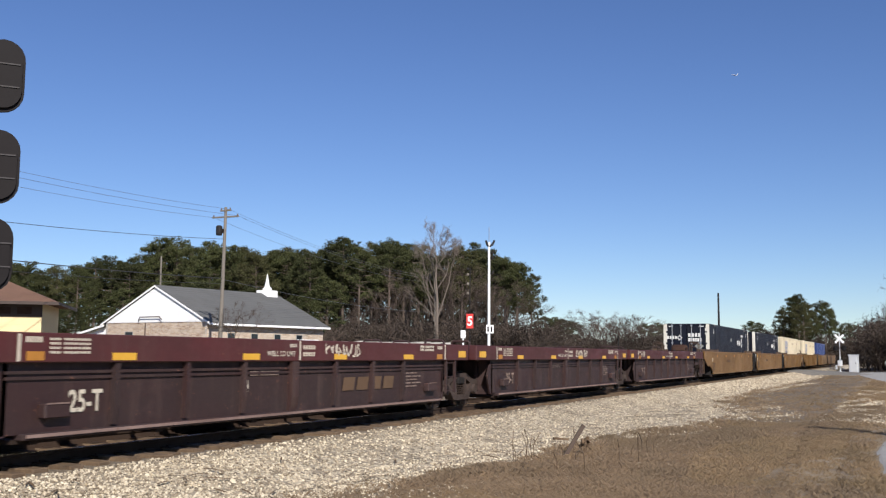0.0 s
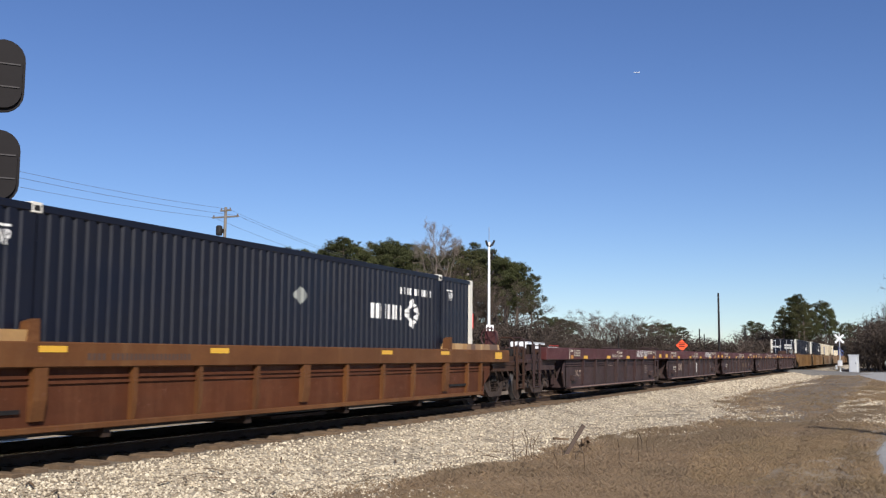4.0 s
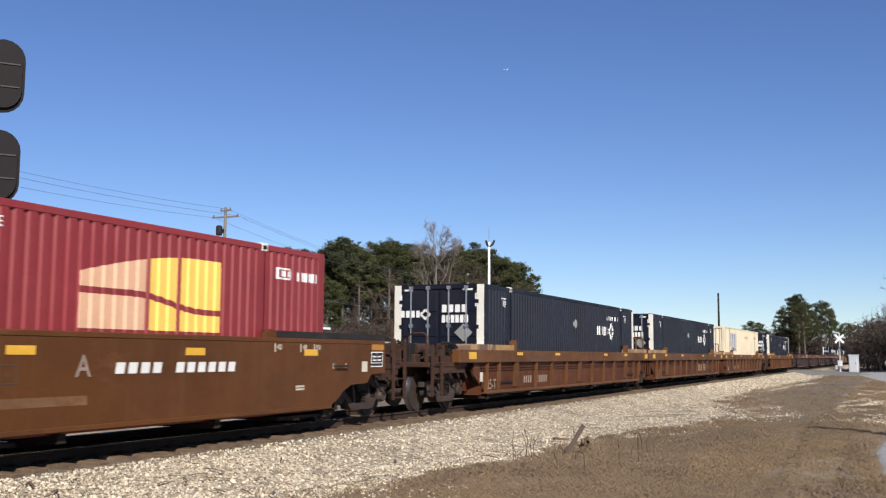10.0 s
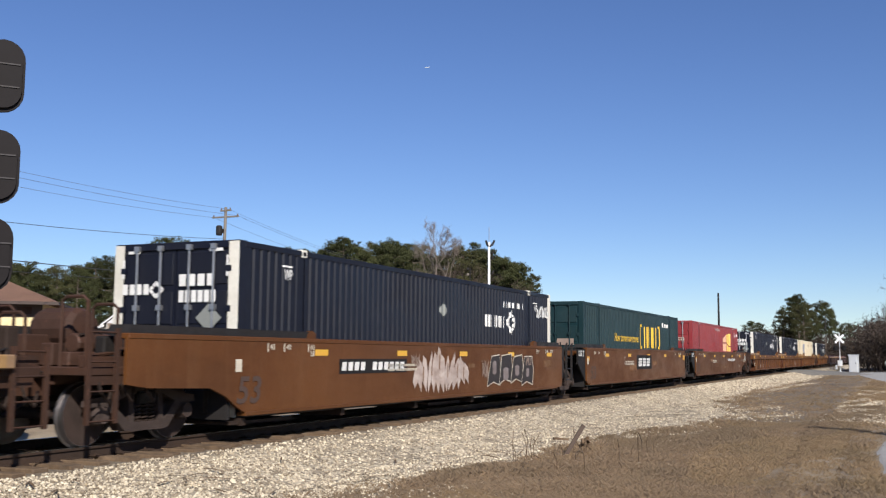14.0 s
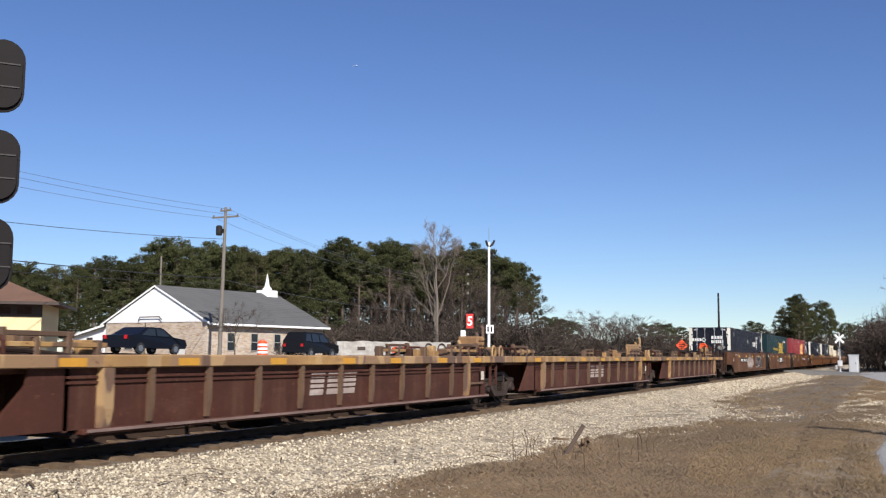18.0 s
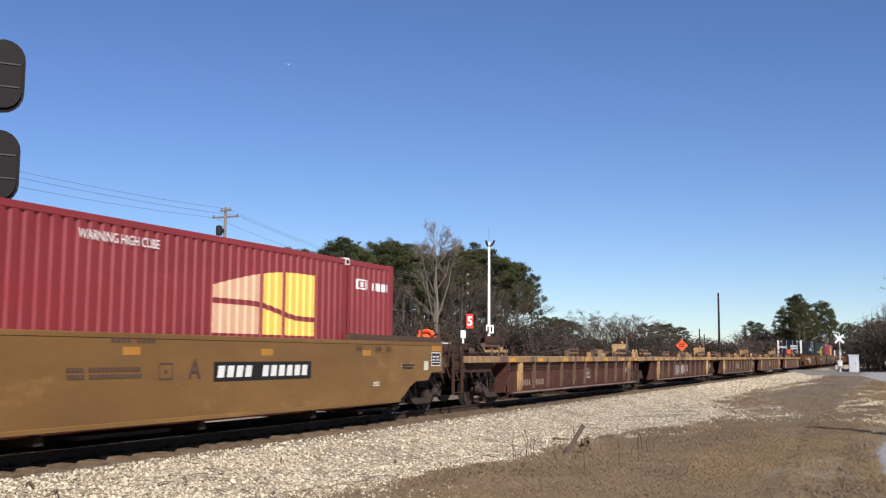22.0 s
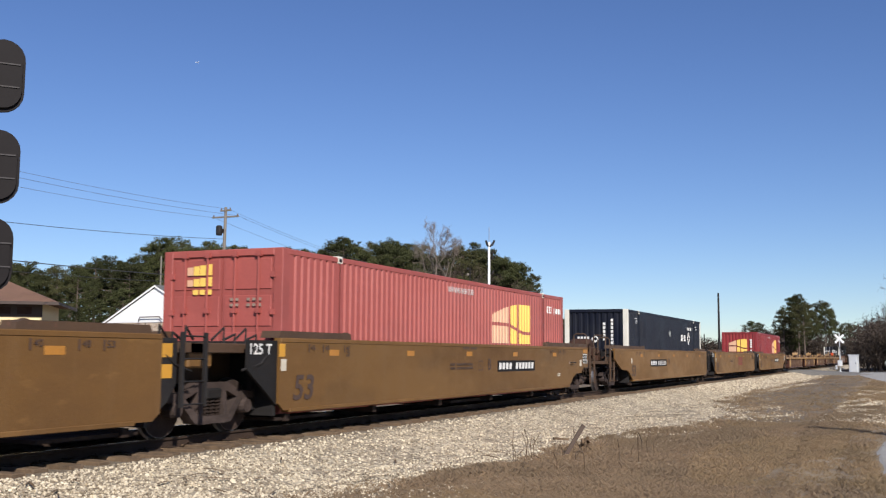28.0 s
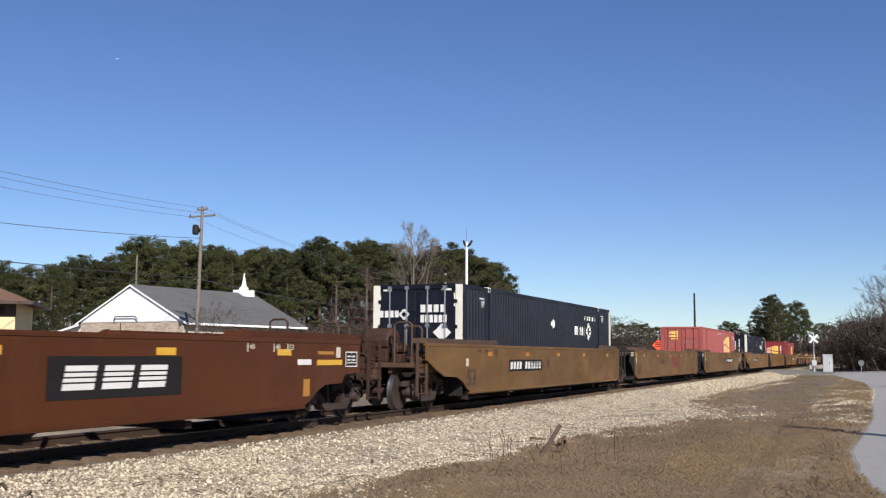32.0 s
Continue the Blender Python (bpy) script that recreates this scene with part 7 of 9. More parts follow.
def pine_meshes(k):
    """A tall pine of unit height 18 m: trunk with rising limbs, and an open crown of needle pads."""
    g = np.random.RandomState(100 + k)
    H = 18.0
    bm = bmesh.new()
    bend = g.uniform(-0.6, 0.6, 2)
    tube(bm, [(bend[0] * t * t, bend[1] * t * t, H * 0.97 * t) for t in (0, 0.25, 0.5, 0.75, 1)], [0.25, 0.21, 0.17, 0.11, 0.03], 7)
    centers, radii = [], []
    low = (0.46, 0.55, 0.28, 0.58, 0.50, 0.52, 0.60)[k]
    n = (29, 26, 38, 24, 28, 28, 23)[k]
    for i in range(n):
        t = low + (0.97 - low) * (i / n) ** 0.9
        a = i * 2.4 + g.uniform(-0.6, 0.6)
        u = (t - low) / (1 - low)
        reach = (3.1 * math.sin(math.pi * min(1, 0.24 + 0.76 * u)) ** 0.75 + 0.35) * g.uniform(0.55, 1.15)
        base = Vector((bend[0] * t * t, bend[1] * t * t, H * t - 0.5))
        tip = base + Vector((math.cos(a) * reach, math.sin(a) * reach, g.uniform(0.1, 1.1)))
        tube(bm, [base, base.lerp(tip, 0.6) + Vector((0, 0, -0.15)), tip], [0.065, 0.045, 0.015], 4, close=False)
        side = Vector((-math.sin(a), math.cos(a), 0))
        for q, off in ((0.55, 0.0), (0.82, 0.55), (0.85, -0.55), (1.02, 0.0)):
            if q < 0.6 and g.random_sample() < 0.45:
                continue
            c = base.lerp(tip, q) + side * off * g.uniform(0.5, 1.5) + Vector((0, 0, g.uniform(-0.15, 0.35)))
            for _ in range(3):
                centers.append(c + Vector(g.uniform(-0.55, 0.55, 3)) * (0.6 + 0.1 * reach))
                radii.append(g.uniform(0.28, 0.62))
    for t, r in ((0.88, 0.75), (0.92, 0.7), (0.955, 0.6), (0.985, 0.45)):
        for _ in range(2):
            centers.append(Vector((bend[0] * t * t, bend[1] * t * t, H * t)) + Vector(g.uniform(-0.5, 0.5, 3)) * (1, 1, 0.4)[0])
            radii.append(r)
    for c in centers:
        c.z = min(c.z, H * 0.985)
    trunk = finish("trunk", bm, M["bark"])
    V, F = tufts(centers, [r * 1.28 for r in radii], 60, 0.150, g, 0.72)
    return trunk, mesh_of("crown", V, F, M["needles_dry"] if k in (4, 5) else M["needles"])


def limb(bm, p, d, length, r, depth, g, sides=5, spread=0.55, tips=None, floor=0.024):
    d = d.normalized()
    q = p + d * length * 0.5 + Vector(g.uniform(-1, 1, 3)) * length * 0.05
    e = q + (d + Vector(g.uniform(-1, 1, 3)) * 0.16 + Vector((0, 0, 0.08))).normalized() * length * 0.5
    r = max(r, floor)
    tube(bm, [p, q, e], [r, r * 0.8, max(r * 0.6, floor * 0.8)], sides, close=False)
    if tips is not None and depth <= 1:
        tips.append(e)
    if depth == 0:
        return
    for k in range(2 if depth > 1 else 3):
        v = (d + Vector(g.normal(size=3)) * spread).normalized()
        limb(bm, e, v, length * g.uniform(0.62, 0.85), r * 0.6, depth - 1, g, max(3, sides - 1), spread, tips)
    if depth > 1:
        limb(bm, q, (d + Vector(g.normal(size=3)) * spread * 1.2).normalized(), length * 0.6, r * 0.42, depth - 2, g, 3, spread, tips)


def twigs(bm, tips, g, n, length, w):
    """A haze of fine twigs about the branch ends."""
    for t in tips:
        for _ in range(n):
            d = Vector(g.normal(size=3)) + Vector((0, 0, 0.6))
            d = d.normalized() * length * g.uniform(0.4, 1.0)
            s_ = Vector(g.normal(size=3)).cross(d).normalized() * w
            p = t + Vector(g.uniform(-0.25, 0.25, 3))
            bm.faces.new([bm.verts.new(q) for q in (p - s_, p + s_, p + d)])


def bare_meshes(k):
    """A leafless tree of unit height about 15 m: trunk, and the crown of bare branches."""
    g = np.random.RandomState(200 + k)
    bm = bmesh.new()
    tube(bm, [(0, 0, -0.2), (0.1, 0, 2.2), (0.05, 0.1, 4.6)], [0.26, 0.21, 0.17], 8)
    trunk = finish("trunk", bm, M["bark_pale"] if k % 2 == 0 else M["bark"])
    bm = bmesh.new()
    top = Vector((0.05, 0.1, 4.5))
    tips = []
    for i in range(4):
        a = i * 1.6 + g.uniform(-0.4, 0.4)
        lean = 0.18 if i == 0 else g.uniform(0.35, 0.75)
        limb(bm, top - Vector((0, 0, 0.5 * i)), Vector((math.cos(a) * lean, math.sin(a) * lean, 1)), g.uniform(3.2, 4.2), 0.13 if i == 0 else 0.085, 5, g, 5, 0.33, tips)
    twigs(bm, tips, g, 7, 0.75, 0.012)
    return trunk, finish("crown", bm, M["bark_pale"] if k % 2 == 0 else M["twig"])


def tall_bare_meshes():
    """A tall leafless tree, 18 m: one straight pale trunk, side limbs, and a spreading twiggy top."""
    g = np.random.RandomState(231)
    bm = bmesh.new()
    tube(bm, [(0, 0, -0.2), (0.12, 0, 4.0), (0.05, 0.1, 8.0), (0.3, 0.1, 11.0), (0.25, 0.1, 13.6)], [0.30, 0.24, 0.19, 0.13, 0.07], 8)
    for a in (0.5, 3.4, 5.2):
        x, y = math.cos(a), math.sin(a)
        tube(bm, [(0.1, 0.05, 4.2 + a * 0.4), (0.1 + x * 0.9, y * 0.9, 6.6 + a * 0.4), (x * 1.7, y * 1.7, 9.4 + a * 0.3), (x * 2.1, y * 2.1, 12.0 + a * 0.2)], [0.10, 0.085, 0.065, 0.035], 6)
    trunk = finish("trunk", bm, M["bark_dun"])
    bm = bmesh.new()
    tips = []
    for z, lean, length, depth in ((4.4, 1.5, 2.3, 3), (5.6, 1.3, 2.6, 3), (6.6, 1.2, 2.6, 3), (7.6, 1.0, 2.4, 3), (8.6, 1.1, 2.3, 4), (9.6, 0.9, 2.1, 4)):
        a = g.uniform(0, 6.28)
        limb(bm, Vector((0.12, 0.05, z)), Vector((math.cos(a) * lean, math.sin(a) * lean, 1)), length, 0.085, depth, g, 4, 0.36, tips)
    for a in (0.5, 3.4, 5.2):
        p = Vector((math.cos(a) * 2.1, math.sin(a) * 2.1, 11.9 + a * 0.2))
        for e in (-0.5, 0.4):
            limb(bm, p, Vector((math.cos(a + e) * 0.4, math.sin(a + e) * 0.4, 1)), 1.3, 0.055, 4, g, 4, 0.36, tips)
    for i in range(6):
        a = i * 1.05 + g.uniform(-0.3, 0.3)
        lean = 0.15 if i == 0 else g.uniform(0.5, 0.9)
        limb(bm, Vector((0.28, 0.1, 13.5 - 0.4 * i)), Vector((math.cos(a) * lean, math.sin(a) * lean, 1)), g.uniform(1.3, 1.7), 0.06, 5, g, 4, 0.40, tips)
    twigs(bm, tips, g, 5, 0.55, 0.011)
    return trunk, finish("crown", bm, M["bark_dun"])


def shrub_mesh(k):
    """A leafless thicket about 3 m high: fine stems and brown leaf litter caught in them."""
    g = np.random.RandomState(300 + k)
    bm = bmesh.new()
    tips = []
    for i in range(10):
        a = g.uniform(0, 6.28)
        p = Vector((g.uniform(-1.2, 1.2), g.uniform(-1.2, 1.2), -0.1))
        limb(bm, p, Vector((math.cos(a) * 0.4, math.sin(a) * 0.4, 1)), g.uniform(0.8, 1.3), 0.03, 3, g, 3, 0.4, tips)
    me = finish("stems", bm, M["twig"])
    V, F = tufts([tuple(t) for t in tips], [0.45] * len(tips), 14, 0.070, g, 1.0)
    return me, mesh_of("leaf_litter", V, F, M["scrub"])


def plant(name, meshes, names, x, y, z, scale, turn, label, category, group):
    t = holder(name, pose(x, y, z, 0, 0, turn), label, category, group)
    t.scale = scale
    for me, n in zip(meshes, names):
        part_mesh(n, me, t)
    return t


PINES = [pine_meshes(k) for k in range(7)]
BARES = [bare_meshes(k) for k in range(4)] + [tall_bare_meshes()]
TALLEST = [max(v.co.z for v in b[1].vertices) for b in BARES]
SHRUBS = [shrub_mesh(k) for k in range(4)]


def land(bearing, r):
    x, y = polar(bearing, r)
    return x, y, ground_z(x, y) - 0.05


def pine(bearing, r, top, g, wide=1.0, kind=None):
    """A pine whose tip reaches the elevation top (degrees) as seen from the camera."""
    x, y, z = land(bearing, r)
    h = EYE[2] + r * math.tan(radians(top)) - z
    s_ = h / 17.75
    k = g.randrange(7) if kind is None else kind
    plant("pine_tree", PINES[k], ("trunk", "crown"), x, y, z, (s_ * wide, s_ * wide, s_), g.uniform(0, 360),
          "tall pine tree with dark green crown in the wood", "pine tree", "pines of the wood")


def bare(bearing, r, top, g, wide=1.0, kind=None, label="leafless grey-brown tree at the edge of the wood"):
    x, y, z = land(bearing, r)
    h = EYE[2] + r * math.tan(radians(top)) - z
    k = g.choice((1, 3)) if kind is None else kind
    s_ = h / TALLEST[k]
    plant("bare_tree", BARES[k], ("trunk", "crown"), x, y, z, (s_ * wide, s_ * wide, s_), g.uniform(0, 360), label, "bare tree", "leafless trees")


def shrub(bearing, r, top, g, wide=1.4):
    x, y, z = land(bearing, r)
    h = EYE[2] + r * math.tan(radians(top)) - z
    s_ = h / 3.3
    plant("bare_shrub", SHRUBS[g.randrange(4)], ("thicket", "leaf_litter"), x, y, z, (s_ * wide, s_ * wide, s_), g.uniform(0, 360),
          "leafless brown thicket below the trees", "shrub", "brown thickets")


# skyline of the wood: bearing and elevation of the tips
SKYLINE = [(50, 4.93), (47.2, 4.73), (45.6, 4.33), (44.2, 4.73), (43.2, 5.33), (42.2, 4.93), (41.2, 5.43), (40.2, 6.08), (39.2, 6.33), (37.8, 6.03), (36.2, 5.93), (35.1, 6.18), (33.9, 5.73),
           (32.6, 6.03), (31.2, 6.08), (30.2, 6.38), (28.6, 6.13), (27.2, 6.48), (25.6, 6.33), (24.2, 5.93), (22.2, 6.08), (21.0, 5.63), (20.0, 5.33), (19.3, 4.80), (18.9, 3.50)]


def skyline(b):
    t = sorted(SKYLINE)
    return lerp_table(b, t)


def build_wood():
    g = random.Random(77)
    b = 50.0
    while b > 19.0:
        pine(b, g.uniform(146, 160), skyline(b) * g.uniform(0.93, 1.03), g, 1.0 if b > 20 else 0.75, g.choice((0, 4, 5, 1)) if b > 31 else g.choice((1, 3, 5, 6, 3)))
        b -= g.uniform(0.62, 0.98)
    b = 49.6
    while b > 19.9:
        pine(b, g.uniform(164, 180), skyline(b) * g.uniform(0.84, 0.99), g, 1.25, g.choice((0, 1, 4, 5)) if b > 31 else g.choice((1, 3, 5, 6, 6)))
        b -= g.uniform(0.75, 1.15)
    # green lower growth behind and before the church, down to the ground
    b = 50.0
    while b > 31.0:
        pine(b, g.uniform(185, 215), skyline(b) * g.uniform(0.72, 0.90), g, 1.2, g.choice((0, 2)))
        pine(b - 0.4, g.uniform(126, 140), skyline(b) * g.uniform(0.45, 0.74), g, 1.45, 2)
        b -= g.uniform(0.85, 1.3)
    for bb, q in ((30.3, 0.50), (29.2, 0.42), (28.0, 0.46), (26.6, 0.38), (25.2, 0.42), (23.0, 0.36), (21.2, 0.44)):
        pine(bb, g.uniform(185, 215), skyline(bb) * q, g, 1.3, 2)
    b = 31.0
    while b > 19.6:
        shrub(b - 0.3, g.uniform(150, 180), g.uniform(1.6, 2.5), g, 1.2)
        b -= g.uniform(0.9, 1.5)
    # leafless growth between the trunks
    b = 30.6
    while b > 19.8:
        bare(b, g.uniform(165, 195), g.uniform(3.0, 4.6), g, 1.3, g.choice((1, 3)))
        pine(b - 0.3, g.uniform(185, 215), skyline(b) * g.uniform(0.62, 0.86), g, 1.3, g.choice((0, 1, 4, 2)))
        b -= g.uniform(0.8, 1.2)
    bare(24.55, 118, 7.8, g, 0.85, 4, "tall leafless pale-barked tree before the pines")
    for bb, top, k in ((26.2, 5.0, 1), (23.5, 5.7, 3), (22.5, 4.8, 1), (21.0, 4.6, 3), (28.2, 3.6, 1), (30.4, 2.6, 3)):
        bare(bb, g.uniform(122, 145), top, g, 0.95, k)
    for i in range(46):
        bb = 30.6 - i * 0.27 + g.uniform(-0.1, 0.1)
        shrub(bb, g.uniform(120, 150), g.uniform(1.3, 2.1), g, 1.5)
    # low far growth to the right of the wood
    for bb, top in ((18.4, 2.15), (17.9, 2.1), (17.4, 2.0), (16.9, 1.9), (12.9, 1.75), (12.2, 1.8), (11.7, 1.75), (11.1, 1.6)):
        pine(bb, g.uniform(215, 245), top, g, 1.5)
    for bb, top in ((16.2, 2.3), (15.6, 2.7), (15.1, 2.6), (14.6, 2.3), (14.0, 2.2), (13.5, 2.1), (12.6, 1.7), (10.2, 1.1), (9.4, 1.0), (8.2, 1.0), (7.5, 1.1)):
        bare(bb, g.uniform(175, 215), top, g, 1.9)
    for i in range(40):
        bb = 18.6 - i * 0.30
        shrub(bb, g.uniform(165, 210), g.uniform(0.8, 1.35) * (1 if bb > 11 else 0.75), g, 2.2)
    # clump beyond the crossing
    for bb, top, r in ((5.6, 2.5, 205), (5.15, 3.2, 215), (4.85, 3.28, 208), (4.55, 2.85, 200), (4.2, 2.4, 220), (3.75, 2.95, 225), (3.5, 2.6, 218), (7.3, 1.9, 240), (6.8, 1.8, 236), (3.0, 1.9, 230), (2.5, 1.8, 240), (2.1, 1.7, 240)):
        pine(bb, r, top, g, 1.05)
    for i in range(22):
        shrub(6.4 - i * 0.22, g.uniform(215, 245), g.uniform(1.0, 1.6) * (1 if i < 10 else 0.72), g, 2.0)
    # dark thicket and leafless trees on the near side past the crossing
    for i in range(46):
        r = g.uniform(126, 165)
        bb = 1.25 - 3.4 * g.random()
        shrub(bb, r, g.uniform(1.5, 2.5) * (0.75 if bb > 0.9 else 1), g, 1.0)
    for bb, top, r in ((0.2, 2.7, 135), (-0.9, 4.0, 128), (-1.7, 5.0, 118), (-2.5, 5.9, 112), (-3.2, 5.9, 110), (-1.2, 3.6, 150)):
        bare(bb, r, top, g, 0.8, 1 if g.random() < 0.5 else 3, "leafless tree over the thicket by the lane")


build_wood()


# ---- buildings ----
def frame_of(corner, along, across):
    """A placing whose x runs along and y across, at a corner."""
    a = Vector((*along, 0)).normalized()
    b = Vector((*across, 0)).normalized()
    return Matrix(((a.x, b.x, 0, corner[0]), (a.y, b.y, 0, corner[1]), (a.z, b.z, 1, corner[2]), (0, 0, 0, 1)))


def house_window(parent, x0, x1, z0, z1, at):
    """A sash window; x along the wall, out of the wall towards -y of the placing at."""
    bm = bmesh.new()
    for a, b, c, d in ((x0 - 0.05, x0, z0 - 0.05, z1 + 0.05), (x1, x1 + 0.05, z0 - 0.05, z1 + 0.05), (x0, x1, z1, z1 + 0.05), (x0, x1, z0 - 0.05, z0), (x0, x1, (z0 + z1) / 2 - 0.03, (z0 + z1) / 2 + 0.03)):
        box(bm, a, b, -0.06, 0.02, c, d)
    w = part("window", bm, M["frame_grey"], parent)
    w.matrix_basis = at
    for c, d in ((z0, (z0 + z1) / 2 - 0.03), ((z0 + z1) / 2 + 0.03, z1)):
        bm = bmesh.new()
        box(bm, x0, x1, -0.03, -0.012, c, d)
        part("pane", bm, M["glass"], w)


def to_world(lat, depth):
    """From the camera's right-hand offset and depth to the plan."""
    a = radians(24.272)
    return EYE[0] + depth * math.cos(a) + lat * math.sin(a), EYE[1] + depth * math.sin(a) - lat * math.cos(a)


def build_church():
    cx, cy = to_world(-19.8, 85.0)
    z = ground_z(cx, cy)
    ex, ey = to_world(-19.8 + 7.9, 85.0 + 12.2)
    fx, fy = to_world(-19.8 - 0.84 * 12.9, 85.0 + 0.54 * 12.9)
    at = frame_of((cx, cy, z), (ex - cx, ey - cy), (fx - cx, fy - cy))
    L, W, eave, ridge = 15.2, 12.9, 3.95 - z, 7.05 - z
    ch = holder("church", at, "small brick church with white gable and grey shingle roof", "church")
    # walls
    bm = bmesh.new()
    box(bm, 0, L, 0, 0.25, 0, eave)
    part("side_wall", bm, M["brick_x"], ch, "mottled tan brick wall")
    for x in (2.4, 5.3, 8.3, 11.3):
        house_window(ch, x, x + 0.8, 0.75, 2.2, pose(0, -0.01, 0))
    bm = bmesh.new()
    box(bm, 0, L, W - 0.25, W, 0, eave)
    part("back_wall", bm, M["mortar"], ch)
    bm = bmesh.new()
    box(bm, 0, 0.25, 0.25, W - 0.25, 0, eave)
    part("front_wall", bm, M["brick_y"], ch, "mottled tan brick wall")
    turn = pose(-0.01, 0, 0, 0, 0, -90) @ pose(0, 0, 0)
    for y in (9.7,):
        house_window(ch, -y - 0.5, -y + 0.5, 0.8, 2.3, turn)
    bm = bmesh.new()
    box(bm, L - 0.25, L, 0.25, W - 0.25, 0, eave)
    part("rear_wall", bm, M["mortar"], ch)
    for x0, x1 in ((-0.05, 0.2), (L - 0.2, L + 0.05)):
        bm = bmesh.new()
        prism(bm, [(0.0, eave - 0.05), (W, eave - 0.05), (W / 2, ridge - 0.1)], x0, x1, axis="x")
        gable = part("gable", bm, M["white_wall"], ch, "white clapboard gable")
        n = 12
        for i in range(n):
            zz = eave + (ridge - eave - 0.3) * i / n
            half = (W / 2) * (1 - (zz - eave + 0.2) / (ridge - eave))
            if half > 0.2 and x0 < 1:
                bm = bmesh.new()
                box(bm, x0 - 0.012, x0, W / 2 - half, W / 2 + half, zz + 0.012, zz + 0.20)
                part("siding_board", bm, M["white_wall"], gable)
    # roof slopes with a lower wing on the far side
    o = 0.55
    sl = (ridge - eave) / (W / 2)
    for s_ in (0, 1):
        bm = bmesh.new()
        ya, yb = (-o, W / 2) if s_ == 0 else (W / 2, W + o)
        za, zb = (eave - o * sl + 0.12, ridge + 0.12) if s_ == 0 else (ridge + 0.12, eave - o * sl + 0.12)
        prism(bm, [(ya, za), (yb, zb), (yb, zb - 0.14), (ya, za - 0.14)], -0.16, L + 0.4, axis="x")
        roof = part("roof", bm, M["shingle"], ch)
        n = 16
        for i in range(n):
            bm = bmesh.new()
            t0, t1 = i / n, (i + 1) / n + 0.01
            prism(bm, [(ya + (yb - ya) * t0, za + (zb - za) * t0 + 0.02), (ya + (yb - ya) * t1, za + (zb - za) * t1 + 0.005), (ya + (yb - ya) * t1, za + (zb - za) * t1 - 0.02), (ya + (yb - ya) * t0, za + (zb - za) * t0 - 0.02)], -0.16, L + 0.4, axis="x")
            part("shingle_course", bm, M["shingle"], roof)
        bm = bmesh.new()
        y = ya if s_ == 0 else yb
        z1 = za if s_ == 0 else zb
        box(bm, -0.16, L + 0.4, y - 0.06, y + 0.02, z1 - 0.20, z1 - 0.02)
        part("fascia", bm, M["white_wall"], ch)
        bm = bmesh.new()
        prism(bm, [(ya, za - 0.02), (yb, zb - 0.02), (yb, zb - 0.17), (ya, za - 0.17)], -0.22, -0.16, axis="x")
        part("bargeboard", bm, M["white_wall"], ch)
    # wing
    bm = bmesh.new()
    prism(bm, [(W, 0), (W + 5.0, 0), (W + 5.0, eave - 1.25), (W, eave - 0.1)], 0.3, 7, axis="x")
    part("wing_wall", bm, M["white_wall"], ch, "white lean-to wing")
    house_window(ch, -W - 2.9, -W - 2.1, 0.9, 1.8, pose(0.28, 0, 0, 0, 0, -90))
    bm = bmesh.new()
    prism(bm, [(W + o - 0.4, eave - o * sl + 0.1), (W + 5.4, eave - 1.28), (W + 5.4, eave - 1.40), (W + o - 0.4, eave - o * sl - 0.05)], -0.1, 7.3, axis="x")
    part("wing_roof", bm, M["shingle"], ch)
    bm = bmesh.new()
    prism(bm, [(W + o - 0.4, eave - o * sl + 0.11), (W + 5.4, eave - 1.27), (W + 5.4, eave - 1.45), (W + o - 0.4, eave - o * sl - 0.09)], -0.16, -0.1, axis="x")
    part("wing_bargeboard", bm, M["white_wall"], ch)
    # steeple
    bm = bmesh.new()
    sx, sy = L - 1.0, W / 2
    bbox(bm, sx - 0.75, sx + 0.75, sy - 0.75, sy + 0.75, ridge - 0.3, ridge + 0.45, 0.03)
    bbox(bm, sx - 0.33, sx + 0.33, sy - 0.33, sy + 0.33, ridge + 0.4, ridge + 0.72, 0.03)
    lathe(bm, [(ridge + 0.72, 0.32), (ridge + 0.9, 0.24), (ridge + 2.15, 0.02)], 8, "z", (sx, sy, 0))
    part("steeple", bm, M["white_wall"], ch, "small white steeple on the ridge")
    # pipe rail by the front wall
    bm = bmesh.new()
    tube(bm, [(-0.3, 7.3, 0), (-0.3, 7.3, eave - 0.1)], 0.05, 6)
    part("downpipe", bm, M["dark_trim"], ch)
    bm = bmesh.new()
    tube(bm, [(-0.25, 8.3, eave + 0.05), (-0.25, 8.1, eave + 0.42), (-0.25, 5.6, eave + 0.42), (-0.25, 5.3, eave + 0.15)], 0.045, 6)
    part("pipe", bm, M["dark_trim"], ch)
    bm = bmesh.new()
    bbox(bm, -1.3, -0.5, 2.0, 2.9, 0, 0.85, 0.04)
    part("air_unit", bm, M["silver"], ch)


